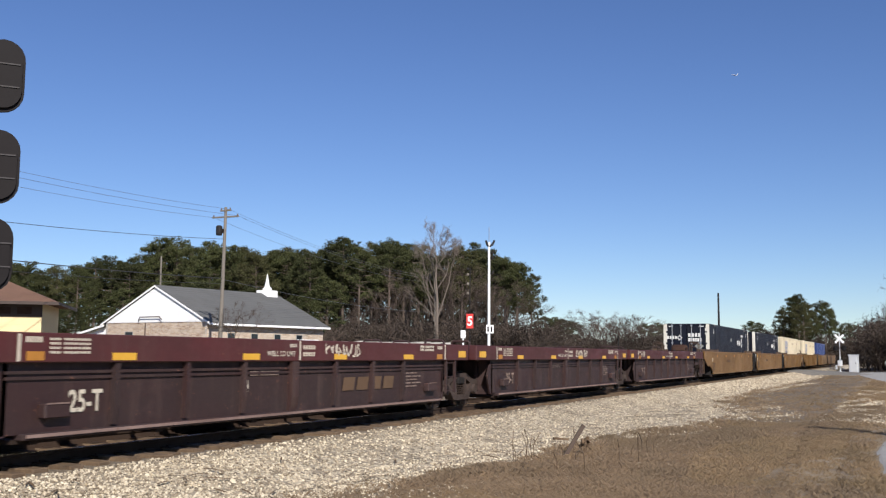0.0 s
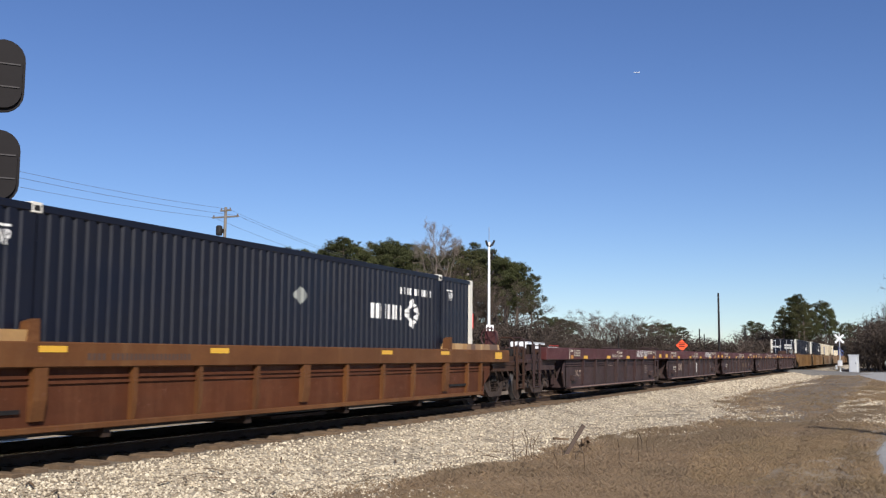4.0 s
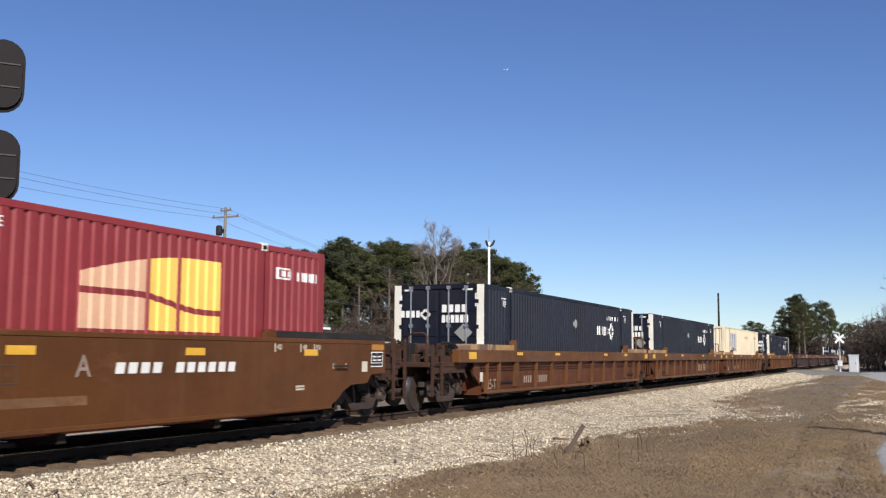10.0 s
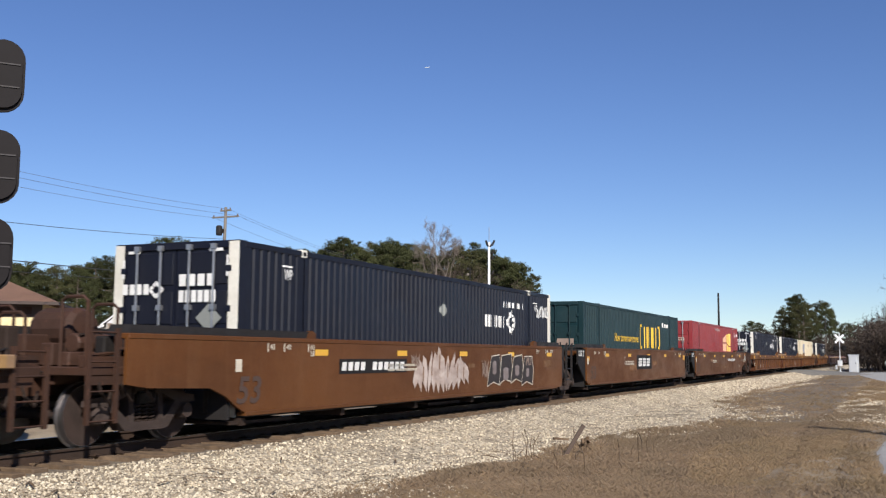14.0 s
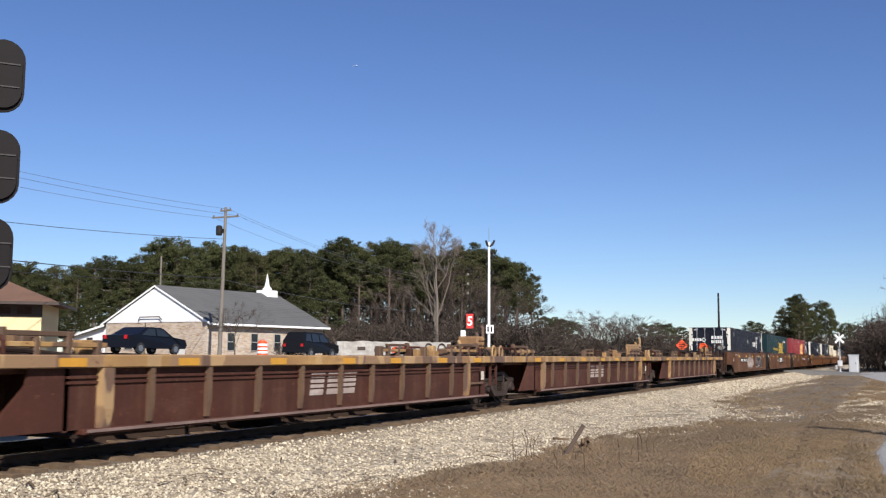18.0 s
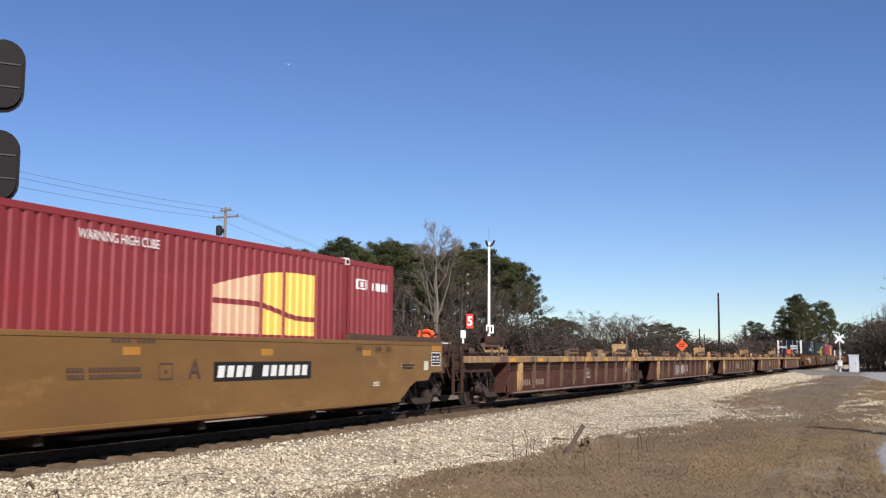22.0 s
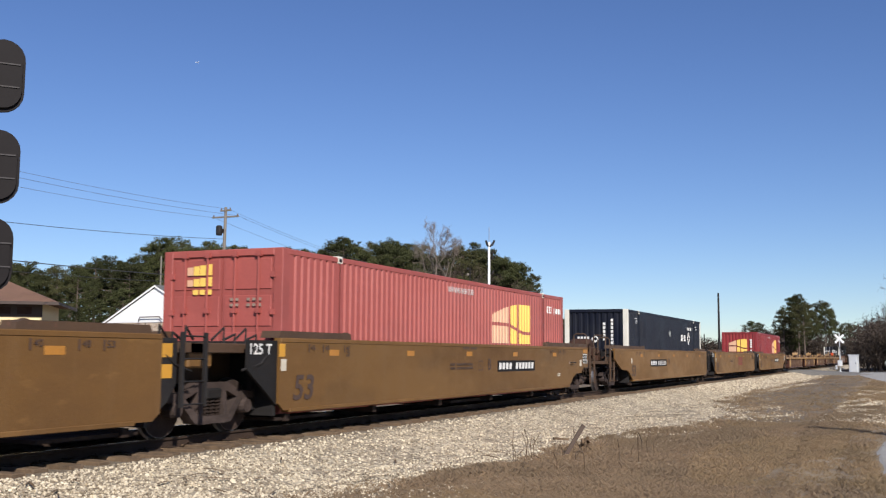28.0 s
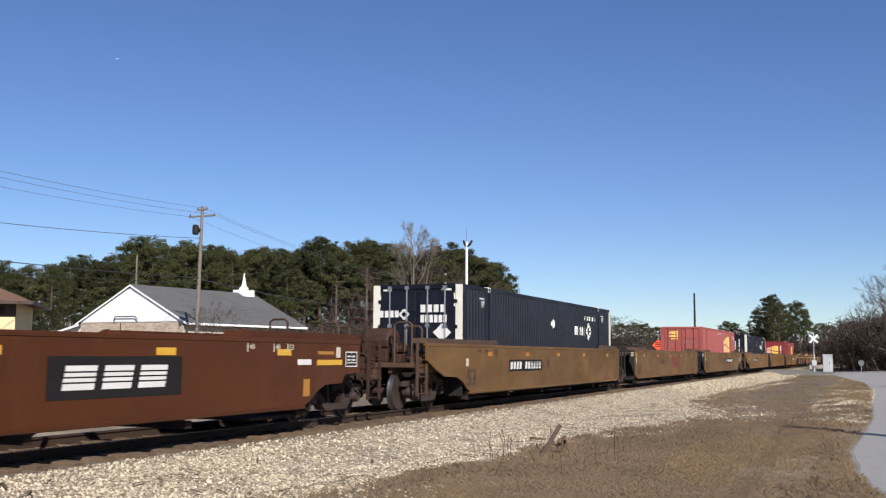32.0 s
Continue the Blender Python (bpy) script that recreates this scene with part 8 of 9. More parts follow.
def build_house():
    cx, cy = polar(45.95, 72)
    z = ground_z(cx, cy)
    a = radians(24.272 + 14)
    along = (math.sin(a), -math.cos(a))
    back = (math.cos(a), math.sin(a))
    at = frame_of((cx, cy, z), (-along[0], -along[1]), back)
    h = holder("house", at, "pale yellow house with a brown hipped shingle roof", "house")
    eave = 4.50 - z
    L, W = 16.0, 9.0
    bm = bmesh.new()
    box(bm, 0, L, 0, 0.2, 0, eave)
    wall = part("front_wall", bm, M["yellow_wall"], h)
    n = 16
    for i in range(n):
        bm = bmesh.new()
        zz = 0.1 + (eave - 1.1) * i / n
        prism(bm, [(-0.022, zz), (-0.008, zz + (eave - 1.1) / n - 0.01), (0.0, zz + (eave - 1.1) / n - 0.01), (0.0, zz)], -0.02, L, axis="x")
        part("siding_board", bm, M["yellow_wall"], wall)
    bm = bmesh.new()
    box(bm, 0, 0.2, 0.2, W, 0, eave)
    part("side_wall", bm, M["yellow_wall"], h)
    bm = bmesh.new()
    box(bm, 0.2, L, W - 0.2, W, 0, eave)
    part("back_wall", bm, M["yellow_wall"], h)
    bm = bmesh.new()
    box(bm, -0.06, L, -0.06, -0.005, eave - 0.95, eave - 0.02)
    part("frieze", bm, M["dark_trim"], h, "dark band under the eaves")
    for i in range(5):
        bm = bmesh.new()
        box(bm, 0.6 + i * 1.3, 1.5 + i * 1.3, -0.09, -0.062, eave - 0.75, eave - 0.3)
        part("frieze_panel", bm, M["gear_brown"], h)
    bm = bmesh.new()
    o, rise = 1.15, 1.75
    y0, y1, x0, x1 = -o, W + o, -o, L + o
    r0, r1 = (x0 + 4.2, W / 2), (x1 - 5, W / 2)
    pts = {"a": (x0, y0, eave), "b": (x1, y0, eave), "c": (x1, y1, eave), "d": (x0, y1, eave), "e": (r0[0], r0[1], eave + rise), "f": (r1[0], r1[1], eave + rise)}
    v = {k: bm.verts.new(p) for k, p in pts.items()}
    for f in ("abfe", "bcf", "cdef", "dae", "dcba"):
        bm.faces.new([v[k] for k in f])
    part("roof", bm, M["shingle_brown"], h)
    bm = bmesh.new()
    box(bm, x0 - 0.03, x1, y0 - 0.04, y0 + 0.02, eave - 0.16, eave + 0.04)
    box(bm, x0 - 0.04, x0 + 0.02, y0, y1, eave - 0.16, eave + 0.04)
    part("fascia", bm, M["dark_trim"], h)


build_church()
build_house()


# ---- poles, wires, signs ----
def sagged(a, b, sag, n=14):
    a, b = Vector(a), Vector(b)
    return [a.lerp(b, i / n) - Vector((0, 0, sag * 4 * (i / n) * (1 - i / n))) for i in range(n + 1)]


def utility_pole(x, y, top, label, transformer=True, arms=2, stout=1.0):
    z = ground_z(x, y)
    p = holder("utility_pole", pose(x, y, z), label, "utility pole", "utility poles")
    h = top - z
    bm = bmesh.new()
    lean = 0.25 if transformer else 0
    tube(bm, [(-lean, 0, -0.2), (0, 0, h)], [0.17 * stout, 0.11 * stout], 9)
    part("pole", bm, M["pole_wood"], p)
    for k in range(arms):
        bm = bmesh.new()
        zz = h - 0.25 - 0.5 * k
        w = 0.5 if k == 0 else 1.2
        bbox(bm, -0.06, 0.06, -w, w, zz - 0.06, zz + 0.06, 0.01)
        part("crossarm", bm, M["pole_wood"], p)
        for yy in (-w + 0.1, w - 0.1):
            bm = bmesh.new()
            lathe(bm, [(zz + 0.05, 0.03), (zz + 0.09, 0.06), (zz + 0.2, 0.03)], 8, "z", (0, yy, 0))
            part("insulator", bm, M["bark"], p)
    if transformer:
        bm = bmesh.new()
        lathe(bm, [(h - 2.2, 0.20), (h - 2.1, 0.24), (h - 1.55, 0.24), (h - 1.45, 0.16)], 12, "z", (-0.42, 0.25, 0))
        box(bm, -0.3, 0.0, 0.0, 0.2, h - 2.0, h - 1.7)
        part("transformer", bm, M["steel_dark"], p, "dark pole transformer")
    return p


def cable(name, a, b, sag, r, material, label):
    bm = bmesh.new()
    tube(bm, sagged(a, b, sag), r, 4)
    solo(name, bm, material, label, "cable", "overhead cables")


def build_poles():
    px, py = 62.65, 35.42
    utility_pole(px, py, 12.35, "weathered wooden utility pole with transformer and crossarms")
    utility_pole(110.6, 39.8, 10.6, "wooden utility pole at the edge of the wood", False, 0)
    utility_pole(14.0, 35.4, 13.2, "wooden utility pole by the road", False)
    for y, z, z2, z3 in ((34.3, 11.65, 12.5, 10.1), (36.5, 11.6, 12.4, 10.0), (35.2, 12.2, 13.1, 10.5)):
        cable("cable", (px, y, z), (14.0, y, z2), 0.9, 0.013, M["wire_pale"], "thin overhead power cable")
        cable("cable", (px, y, z), (110.6, y + 4.4, z3), 0.8, 0.011, M["wire_pale"], "thin overhead power cable")
    cable("cable", (px, 35.4, 9.9), (14.0, 35.3, 8.6), 0.7, 0.022, M["wire"], "black overhead telephone cable")
    cable("cable", (px, 35.4, 6.9), (14.0, 35.3, 7.1), 0.5, 0.035, M["wire"], "thick black overhead cable")
    cable("cable", (px, 35.4, 6.8), (110.6, 39.8, 6.3), 0.5, 0.016, M["wire_pale"], "thick black overhead cable")
    cable("cable", (px, 35.4, 6.5), (14.0, 35.3, 6.4), 0.6, 0.02, M["wire"], "sagging black overhead cable")
    # unseen line beside the lane, added so its stout poles throw shade across the grass
    lane = [(-31.0, -22.4), (9.3, -23.0), (49.8, -20.4)]
    for x, y in lane:
        utility_pole(x, y, 13.4, "weathered wooden utility pole beside the lane, out of view", False, 1, 1.6)
    for (xa, ya), (xb, yb) in zip(lane, lane[1:]):
        for d in (-0.4, 0.4):
            cable("cable", (xa, ya + d, 13.2), (xb, yb + d, 13.2), 0.7, 0.012, M["wire_pale"], "thin overhead power cable")
    # second pole behind the church
    x, y = polar(39.95, 105)
    utility_pole(x, y, 1.3 + 105 * math.tan(radians(5.25)), "thin wooden pole behind the church", False, 0, 0.7)
    x, y = polar(31.85, 128)
    utility_pole(x, y, 1.3 + 128 * math.tan(radians(2.55)), "small wooden pole beside the church", False, 1)
    for bb, top, r in ((8.96, 3.45, 132), (7.6, 1.55, 190), (9.75, 1.2, 200), (10.0, 1.5, 200), (1.9 + 12.5, 1.1, 160)):
        x, y = polar(bb, r)
        z = ground_z(x, y)
        bm = bmesh.new()
        tube(bm, [(0, 0, -0.2), (0, 0, 1.3 + r * math.tan(radians(top)) - z)], [0.16, 0.11], 8)
        solo("pole", bm, M["steel_dark"], "dark slender pole far along the line", "pole", "far poles", at=pose(x, y, z))


def post_with(name, bearing, r, z_top, post_r, material, label, category):
    x, y = polar(bearing, r)
    z = ground_z(x, y)
    s_ = holder(name, pose(x, y, z, 0, 0, bearing - 90), label, category)
    bm = bmesh.new()
    tube(bm, [(0, 0, -0.2), (0, 0, z_top - z)], post_r, 8)
    part("post", bm, material, s_)
    return s_, z


def build_signs():
    # white mast
    m, z = post_with("signal_mast", 21.64, 60, 8.0, [0.095, 0.070], M["white_paint"], "tall white mast with small arms and a numbered plate", "mast")
    bm = bmesh.new()
    tube(bm, [(0, 0, 7.9 - z), (0, 0, 8.9 - z)], 0.02, 5)
    part("antenna_rod", bm, M["galv"], m)
    for a, k in ((-1, 0.6), (1, 1.0)):
        bm = bmesh.new()
        tube(bm, [(0, 0, 7.72 - z), (a * 0.20 * k, 0, 7.86 - z), (a * 0.32 * k, 0, 8.10 - z)], [0.07, 0.075, 0.06], 6)
        part("antenna_arm", bm, M["steel_dark"], m)
    for zz in (6.15, 7.05, 7.35):
        bm = bmesh.new()
        tube(bm, [(0.06, 0, zz - z), (0.20, -0.05, zz - 0.04 - z), (0.30, -0.05, zz + 0.14 - z)], [0.04, 0.065, 0.05], 6)
        part("bracket", bm, M["steel_dark"], m)
    bm = bmesh.new()
    box(bm, -0.16, 0.28, -0.135, -0.115, 2.55 - z, 3.05 - z)
    sp = part("number_plate", bm, M["white_paint"], m)
    bm = bmesh.new()
    for x in (-0.09, 0.11):
        box(bm, x, x + 0.09, -0.142, -0.136, 2.64 - z, 2.95 - z)
    part("plate_marking", bm, M["black"], sp)
    # white box on a short post beside it
    s_, z = post_with("trackside_box", 23.1, 60, 2.4, 0.06, M["white_paint"], "small white box on a post", "equipment box")
    bm = bmesh.new()
    bbox(bm, -0.15, 0.15, -0.12, 0.12, 2.25 - z, 2.72 - z, 0.02)
    part("box", bm, M["white_paint"], s_)
    # red banner with a number
    s_, z = post_with("banner_sign", 22.72, 70, 7.3, 0.035, M["steel_dark"], "red banner sign with a white figure five on a post", "sign")
    bm = bmesh.new()
    box(bm, -0.24, 0.24, -0.07, -0.05, 3.1 - z, 4.1 - z)
    b = part("banner", bm, M["sign_red"], s_)
    bm = bmesh.new()
    write(bm, "5", -0.17, 3.3 - z, 0.62, -0.078, 0.02, 0, width=0.34)
    part("figure", bm, M["white_paint"], b)
    for zz in (5.55, 6.2, 6.85, 7.25):
        bm = bmesh.new()
        bbox(bm, -0.24, -0.06, -0.08, 0.08, zz - 0.10 - z, zz + 0.08 - z, 0.03)
        part("lamp_box", bm, M["pole_wood"] if zz < 7 else M["steel_dark"], s_)
    # orange warning diamond
    s_, z = post_with("warning_sign", 10.95, 85, 1.7, 0.04, M["galv"], "orange diamond roadworks warning sign on a stand", "road sign")
    bm = bmesh.new()
    prism(bm, [(-0.48, 2.17 - z), (0, 1.69 - z), (0.48, 2.17 - z), (0, 2.65 - z)], -0.07, -0.05)
    d = part("diamond", bm, M["sign_orange"], s_)
    bm = bmesh.new()
    for k in range(3):
        box(bm, -0.25, 0.25, -0.076, -0.072, 2.05 + 0.14 * k - z, 2.12 + 0.14 * k - z)
    part("writing", bm, M["black"], d)
    # board sign before the church
    s_, z = post_with("board_sign", 31.85, 74, 1.5, 0.05, M["white_paint"], "low white board sign with dark writing", "sign")
    bm = bmesh.new()
    bbox(bm, -0.78, 0.78, -0.06, 0.0, 1.52 - z, 2.28 - z, 0.015)
    b = part("board", bm, M["white_paint"], s_)
    bm = bmesh.new()
    box(bm, -0.5, 0.45, -0.066, -0.061, 1.95 - z, 2.1 - z)
    box(bm, -0.35, 0.55, -0.066, -0.061, 1.72 - z, 1.82 - z)
    part("writing", bm, M["steel_dark"], b)
    for bb, r in ((34.35, 68), (26.9, 84)):
        x, y = polar(bb, r)
        z = ground_z(x, y) + 0.05
        t = holder("traffic_barrel", pose(x, y, z), "orange traffic barrel with white bands beside the road", "traffic barrel", "traffic barrels")
        bm = bmesh.new()
        lathe(bm, [(0, 0.42), (0.05, 0.42), (0.06, 0.36), (1.06, 0.31), (1.09, 0.2), (1.16, 0.18)], 16, "z")
        part("barrel", bm, M["sign_orange"], t)
        for zz in (0.28, 0.52, 0.78):
            bm = bmesh.new()
            lathe(bm, [(zz, 0.365 - zz * 0.05), (zz + 0.01, 0.382 - zz * 0.05), (zz + 0.14, 0.376 - zz * 0.05), (zz + 0.15, 0.358 - zz * 0.05)], 16, "z")
            part("band", bm, M["white_paint"], t)
    # low whitewashed wall with openings
    xa, ya = polar(30.2, 93)
    xb, yb = polar(23.8, 98)
    z = ground_z((xa + xb) / 2, (ya + yb) / 2)
    L = math.hypot(xb - xa, yb - ya)
    at = frame_of((xa, ya, z), (xb - xa, yb - ya), (-(yb - ya), xb - xa))
    w = holder("low_wall", at, "low whitewashed wall with dark openings and a rough top", "wall", kind="structure")
    g = random.Random(4)
    bm = bmesh.new()
    top = [(L * i / 30, 2.45 - z + g.uniform(-0.06, 0.06)) for i in range(31)]
    prism(bm, [(0, -0.1)] + [(L, -0.1)] + top[::-1], 0, 0.4)
    part("wall", bm, M["concrete"], w)
    for x in (2.0, 4.6, 6.2):
        bm = bmesh.new()
        box(bm, x, x + 0.8, -0.02, 0.05, 1.62 - z, 1.95 - z)
        part("opening", bm, M["dark_trim"], w)
    bm = bmesh.new()
    lathe(bm, [(-0.06, 0.38), (-0.02, 0.38)], 18, "y", (0.60 * L, 0, 1.80 - z))
    part("red_disc", bm, M["sign_red"], w, "red round sign on the wall")
    for x in (0.76 * L, 0.88 * L):
        bm = bmesh.new()
        pts = [(x + 0.4 + 0.42 * math.cos(a), -0.1, 1.75 - z + 0.55 * math.sin(a)) for a in [math.pi * i / 10 for i in range(11)]]
        tube(bm, [(pts[0][0], -0.1, -0.1)] + pts + [(pts[-1][0], -0.1, -0.1)], 0.06, 6)
        part("arch", bm, M["dark_trim"], w)
    # sapling and dark hedge before the church
    g = random.Random(8)
    x, y = polar(35.85, 79)
    plant("sapling", BARES[1], ("trunk", "crown"), x, y, ground_z(x, y), (0.27, 0.27, 0.27), 30, "small dark leafless sapling before the church", "bare tree", "leafless trees")
    for bb in (33.4, 32.9, 32.4):
        x, y = polar(bb, 80)
        plant("hedge_shrub", SHRUBS[1], ("thicket", "leaf_litter"), x, y, ground_z(x, y), (0.55, 0.55, 0.42), 60 * bb, "dark clipped shrub before the church", "shrub", "hedge shrubs")
    # round sign back at the lane
    s_, z = post_with("round_sign", 0.75 - 0.22, 112, 0.9, 0.03, M["galv"], "round pale sign on a post by the lane", "road sign")
    bm = bmesh.new()
    lathe(bm, [(-0.06, 0.30), (-0.04, 0.30)], 20, "y", (0, 0, 0.75 - z))
    part("disc", bm, M["placard_grey"], s_)


def build_crossing():
    x, y = 121.0, -5.05
    z = ground_z(x, y)
    s_ = holder("crossing_signal", pose(x, y, z, 0, 0, -88), "level crossing signal with white crossbuck and lamps", "crossing signal")
    bm = bmesh.new()
    tube(bm, [(0, 0, 0), (0, 0, 4.4)], 0.06, 8)
    bbox(bm, -0.2, 0.2, -0.2, 0.2, 0, 0.18, 0.03)
    part("mast", bm, M["silver"], s_)
    for a in (45, -45):
        bm = bmesh.new()
        m = pose(0, -0.10 - (0.02 if a > 0 else 0), 3.75, 0, a, 0)
        box(bm, -0.62, 0.62, -0.008, 0.008, -0.115, 0.115, 0, m)
        part("crossbuck_blade", bm, M["white_paint"], s_)
    bm = bmesh.new()
    box(bm, -0.5, 0.5, -0.06, 0.06, 2.68, 2.78)
    part("crossarm", bm, M["black"], s_)
    for e in (-1, 1):
        bm = bmesh.new()
        lathe(bm, [(-0.10, 0.27), (-0.07, 0.28), (-0.06, 0.13), (0.12, 0.12)], 18, "y", (e * 0.42, 0, 2.72))
        tube(bm, [(e * 0.42, -0.1, 2.80), (e * 0.42, -0.3, 2.80)], 0.11, 10)
        part("lamp", bm, M["black"], s_, "black round flashing lamp")
    bm = bmesh.new()
    bbox(bm, -0.25, 0.25, -0.55, -0.1, 0.75, 1.35, 0.03)
    bbox(bm, -0.5, -0.3, -0.5, -0.2, 0.35, 0.85, 0.03)
    part("gate_mechanism", bm, M["white_paint"], s_)
    x, y = 113.5, -6.75
    z = ground_z(x, y)
    c = holder("signal_cabinet", pose(x, y, z, 0, 0, -8), "silver trackside signal cabinet beside the crossing", "cabinet")
    bm = bmesh.new()
    bbox(bm, -0.5, 0.5, -0.42, 0.42, 0.12, 1.88, 0.03)
    prism(bm, [(-0.55, 1.88), (0.55, 1.88), (0.50, 1.95), (-0.50, 1.95)], -0.47, 0.47)
    part("body", bm, M["silver"], c)
    bm = bmesh.new()
    box(bm, -0.52, -0.50, -0.36, 0.36, 0.25, 1.78)
    d = part("door", bm, M["silver"], c)
    bm = bmesh.new()
    box(bm, -0.55, -0.52, -0.30, -0.26, 0.95, 1.15)
    part("handle", bm, M["steel_dark"], d)
    bm = bmesh.new()
    box(bm, -0.55, 0.55, -0.47, 0.47, -0.1, 0.12)
    part("plinth", bm, M["concrete"], c)


def stadium(w, h, n=8):
    r = w / 2
    pts = []
    for k in range(n + 1):
        a = math.pi * k / n
        pts.append((r * math.cos(a), h / 2 - r + r * math.sin(a)))
    for k in range(n + 1):
        a = math.pi + math.pi * k / n
        pts.append((r * math.cos(a), -h / 2 + r + r * math.sin(a)))
    return pts


def build_near_signal():
    """The signal mast on the far side of the track, seen from behind."""
    b, r, big = 47.75, 19.2, 2.954
    x, y = polar(b, r)
    x, y = x - 0.075 * big, y + 0.055 * big
    ground = bed_z(x, y)
    z = 1.30 - (1.30 - ground) / big      # so that heights over the eye scale with the rest
    s_ = holder("track_signal", pose(x, y, ground, 0, 0, b - 90 + 4), "black three-headed railway signal mast beyond the track", "railway signal")
    s_.scale = (big, big, big)
    bm = bmesh.new()
    tube(bm, [(-0.40, 0.12, -0.3), (-0.40, 0.12, 3.8)], 0.06, 12)
    bbox(bm, -0.55, -0.25, -0.03, 0.27, 0, 0.2, 0.03)
    part("mast", bm, M["steel_dark"], s_)
    for k, (zz, dx) in enumerate(((2.950, 0.018), (2.395, 0.014), (1.866, 0.0))):
        u = zz - z
        bm = bmesh.new()
        q = stadium(0.245, 0.447, 10)
        prism(bm, [(a + dx, c + u) for a, c in q], 0.0, 0.025)
        prism(bm, [(a * 0.86 + dx, c * 0.9 + u) for a, c in q], -0.02, 0.0)
        head = part("backplate", bm, M["signal_black"], s_)
        bm = bmesh.new()
        bbox(bm, -0.15, -0.035, -0.14, -0.02, u - 0.17, u + 0.16, 0.02)
        part("housing", bm, M["signal_grey"], head)
        for dz in (-0.07, 0.07):
            bm = bmesh.new()
            box(bm, -0.03, 0.11, -0.026, -0.02, u + dz - 0.004, u + dz + 0.004)
            part("seam", bm, M["signal_grey"], head)
        bm = bmesh.new()
        tube(bm, [(-0.40, 0.12, u - 0.26), (-0.1, 0.04, u - 0.265), (0.01, 0.02, u - 0.25)], [0.02, 0.02, 0.01], 6)
        part("bracket", bm, M["signal_grey"], head)
        bm = bmesh.new()
        for dz in (-0.12, 0.0, 0.12):
            tube(bm, [(0.0, 0.02, u + dz), (0.0, 0.18, u + dz)], 0.055, 12, close=False)
        part("hood", bm, M["signal_black"], head)


M["signal_black"] = plain("black signal enamel", (0.013, 0.0105, 0.0105), 0.6, 0, 14, 0.3, 0.1)
for _k in ("signal_black",):
    M[_k].node_tree.nodes["Principled BSDF"].inputs["Specular IOR Level"].default_value = 0.12
M["signal_grey"] = plain("grey-brown signal casting", (0.040, 0.034, 0.033), 0.7, 0, 14, 0.3, 0.2)


def build_debris():
    """Broken boards of an old sign lying at the edge of the stones."""
    x, y = 16.4, -5.9
    z = ground_z(x, y)
    d = holder("broken_boards", pose(x, y, z, 0, 0, 20), "broken weathered boards stuck in the weeds by the ballast", "broken boards")
    bm = bmesh.new()
    box(bm, -0.035, 0.035, -0.012, 0.012, -0.1, 0.62, 0, pose(0, 0, 0, 4, 33, -66))
    part("upright_board", bm, M["rust_board"], d)
    bm = bmesh.new()
    box(bm, -0.14, 0.14, -0.02, 0.02, 0.0, 0.04, 0, pose(0.02, 0.06, 0.27, 0, 5, -66))
    part("cross_board", bm, M["tie"], d)
    bm = bmesh.new()
    g = random.Random(2)
    for k in range(6):
        m = pose(0.16 + g.uniform(-0.06, 0.06), -0.36 + g.uniform(-0.06, 0.06), 0.26 + g.uniform(-0.08, 0.05), g.uniform(-60, 60), g.uniform(-60, 60), g.uniform(0, 90))
        box(bm, -0.06, 0.06, -0.025, 0.025, -0.015, 0.015, 0, m)
    box(bm, 0.14, 0.18, -0.38, -0.34, -0.1, 0.3)
    part("splinter", bm, M["tie"], d)
    # dead stalks standing by
    bm = bmesh.new()
    for k in range(30):
        px, py = g.uniform(-2.5, 1.2), g.uniform(-1.6, 0.5)
        h = g.uniform(0.2, 0.5)
        tube(bm, [(px, py, -0.05), (px + g.uniform(-0.1, 0.1), py, h * 0.6), (px + g.uniform(-0.2, 0.2), py + g.uniform(-0.1, 0.1), h)], 0.006, 4)
    ob = solo("weed_stalks", bm, M["tie"], "dark dead weed stalks in the grass", "weeds", kind="stuff", at=pose(x, y, z))


M["rust_board"] = plain("dark weathered board", (0.075, 0.050, 0.036), 0.8, 0, 12, 0.4, 0.4)

build_poles()
build_signs()
build_crossing()
build_near_signal()
build_debris()


# ---- vehicles on the road, and the aircraft ----
MOVERS = []


def car_wheel(parent, x, y, r):
    bm = bmesh.new()
    lathe(bm, [(-0.11, r * 0.6), (-0.11, r * 0.95), (-0.06, r), (0.06, r), (0.11, r * 0.95), (0.11, r * 0.6)], 20, "y")
    w = part("wheel", bm, M["rubber"], parent)
    w.matrix_basis = pose(x, y, r)
    bm = bmesh.new()
    lathe(bm, [(-0.112, 0.05), (-0.115, r * 0.55), (0.115, r * 0.55), (0.112, 0.05)], 14, "y")
    part("rim", bm, M["galv"], w)


def shell(bm, outline, half, tuck=0.12, belt=0.9, mi=0):
    """A car body: a side outline with the sides leaning in above the belt line."""
    rows = []
    for s_ in (-1, 1):
        rows.append([bm.verts.new((x, s_ * (half - (tuck * (z - belt) / 0.6 if z > belt else 0)), z)) for x, z in outline])
    n = len(outline)
    bm.faces.new(rows[0])
    bm.faces.new(list(reversed(rows[1])))
    for i in range(n):
        bm.faces.new((rows[0][i], rows[1][i], rows[1][(i + 1) % n], rows[0][(i + 1) % n]))


def glass_side(parent, outline, half, tuck, belt):
    for s_ in (-1, 1):
        bm = bmesh.new()
        vs = [bm.verts.new((x, s_ * (half - tuck * (z - belt) / 0.6 + 0.012), z)) for x, z in outline]
        bm.faces.new(vs)
        part("side_window", bm, M["glass"], parent)


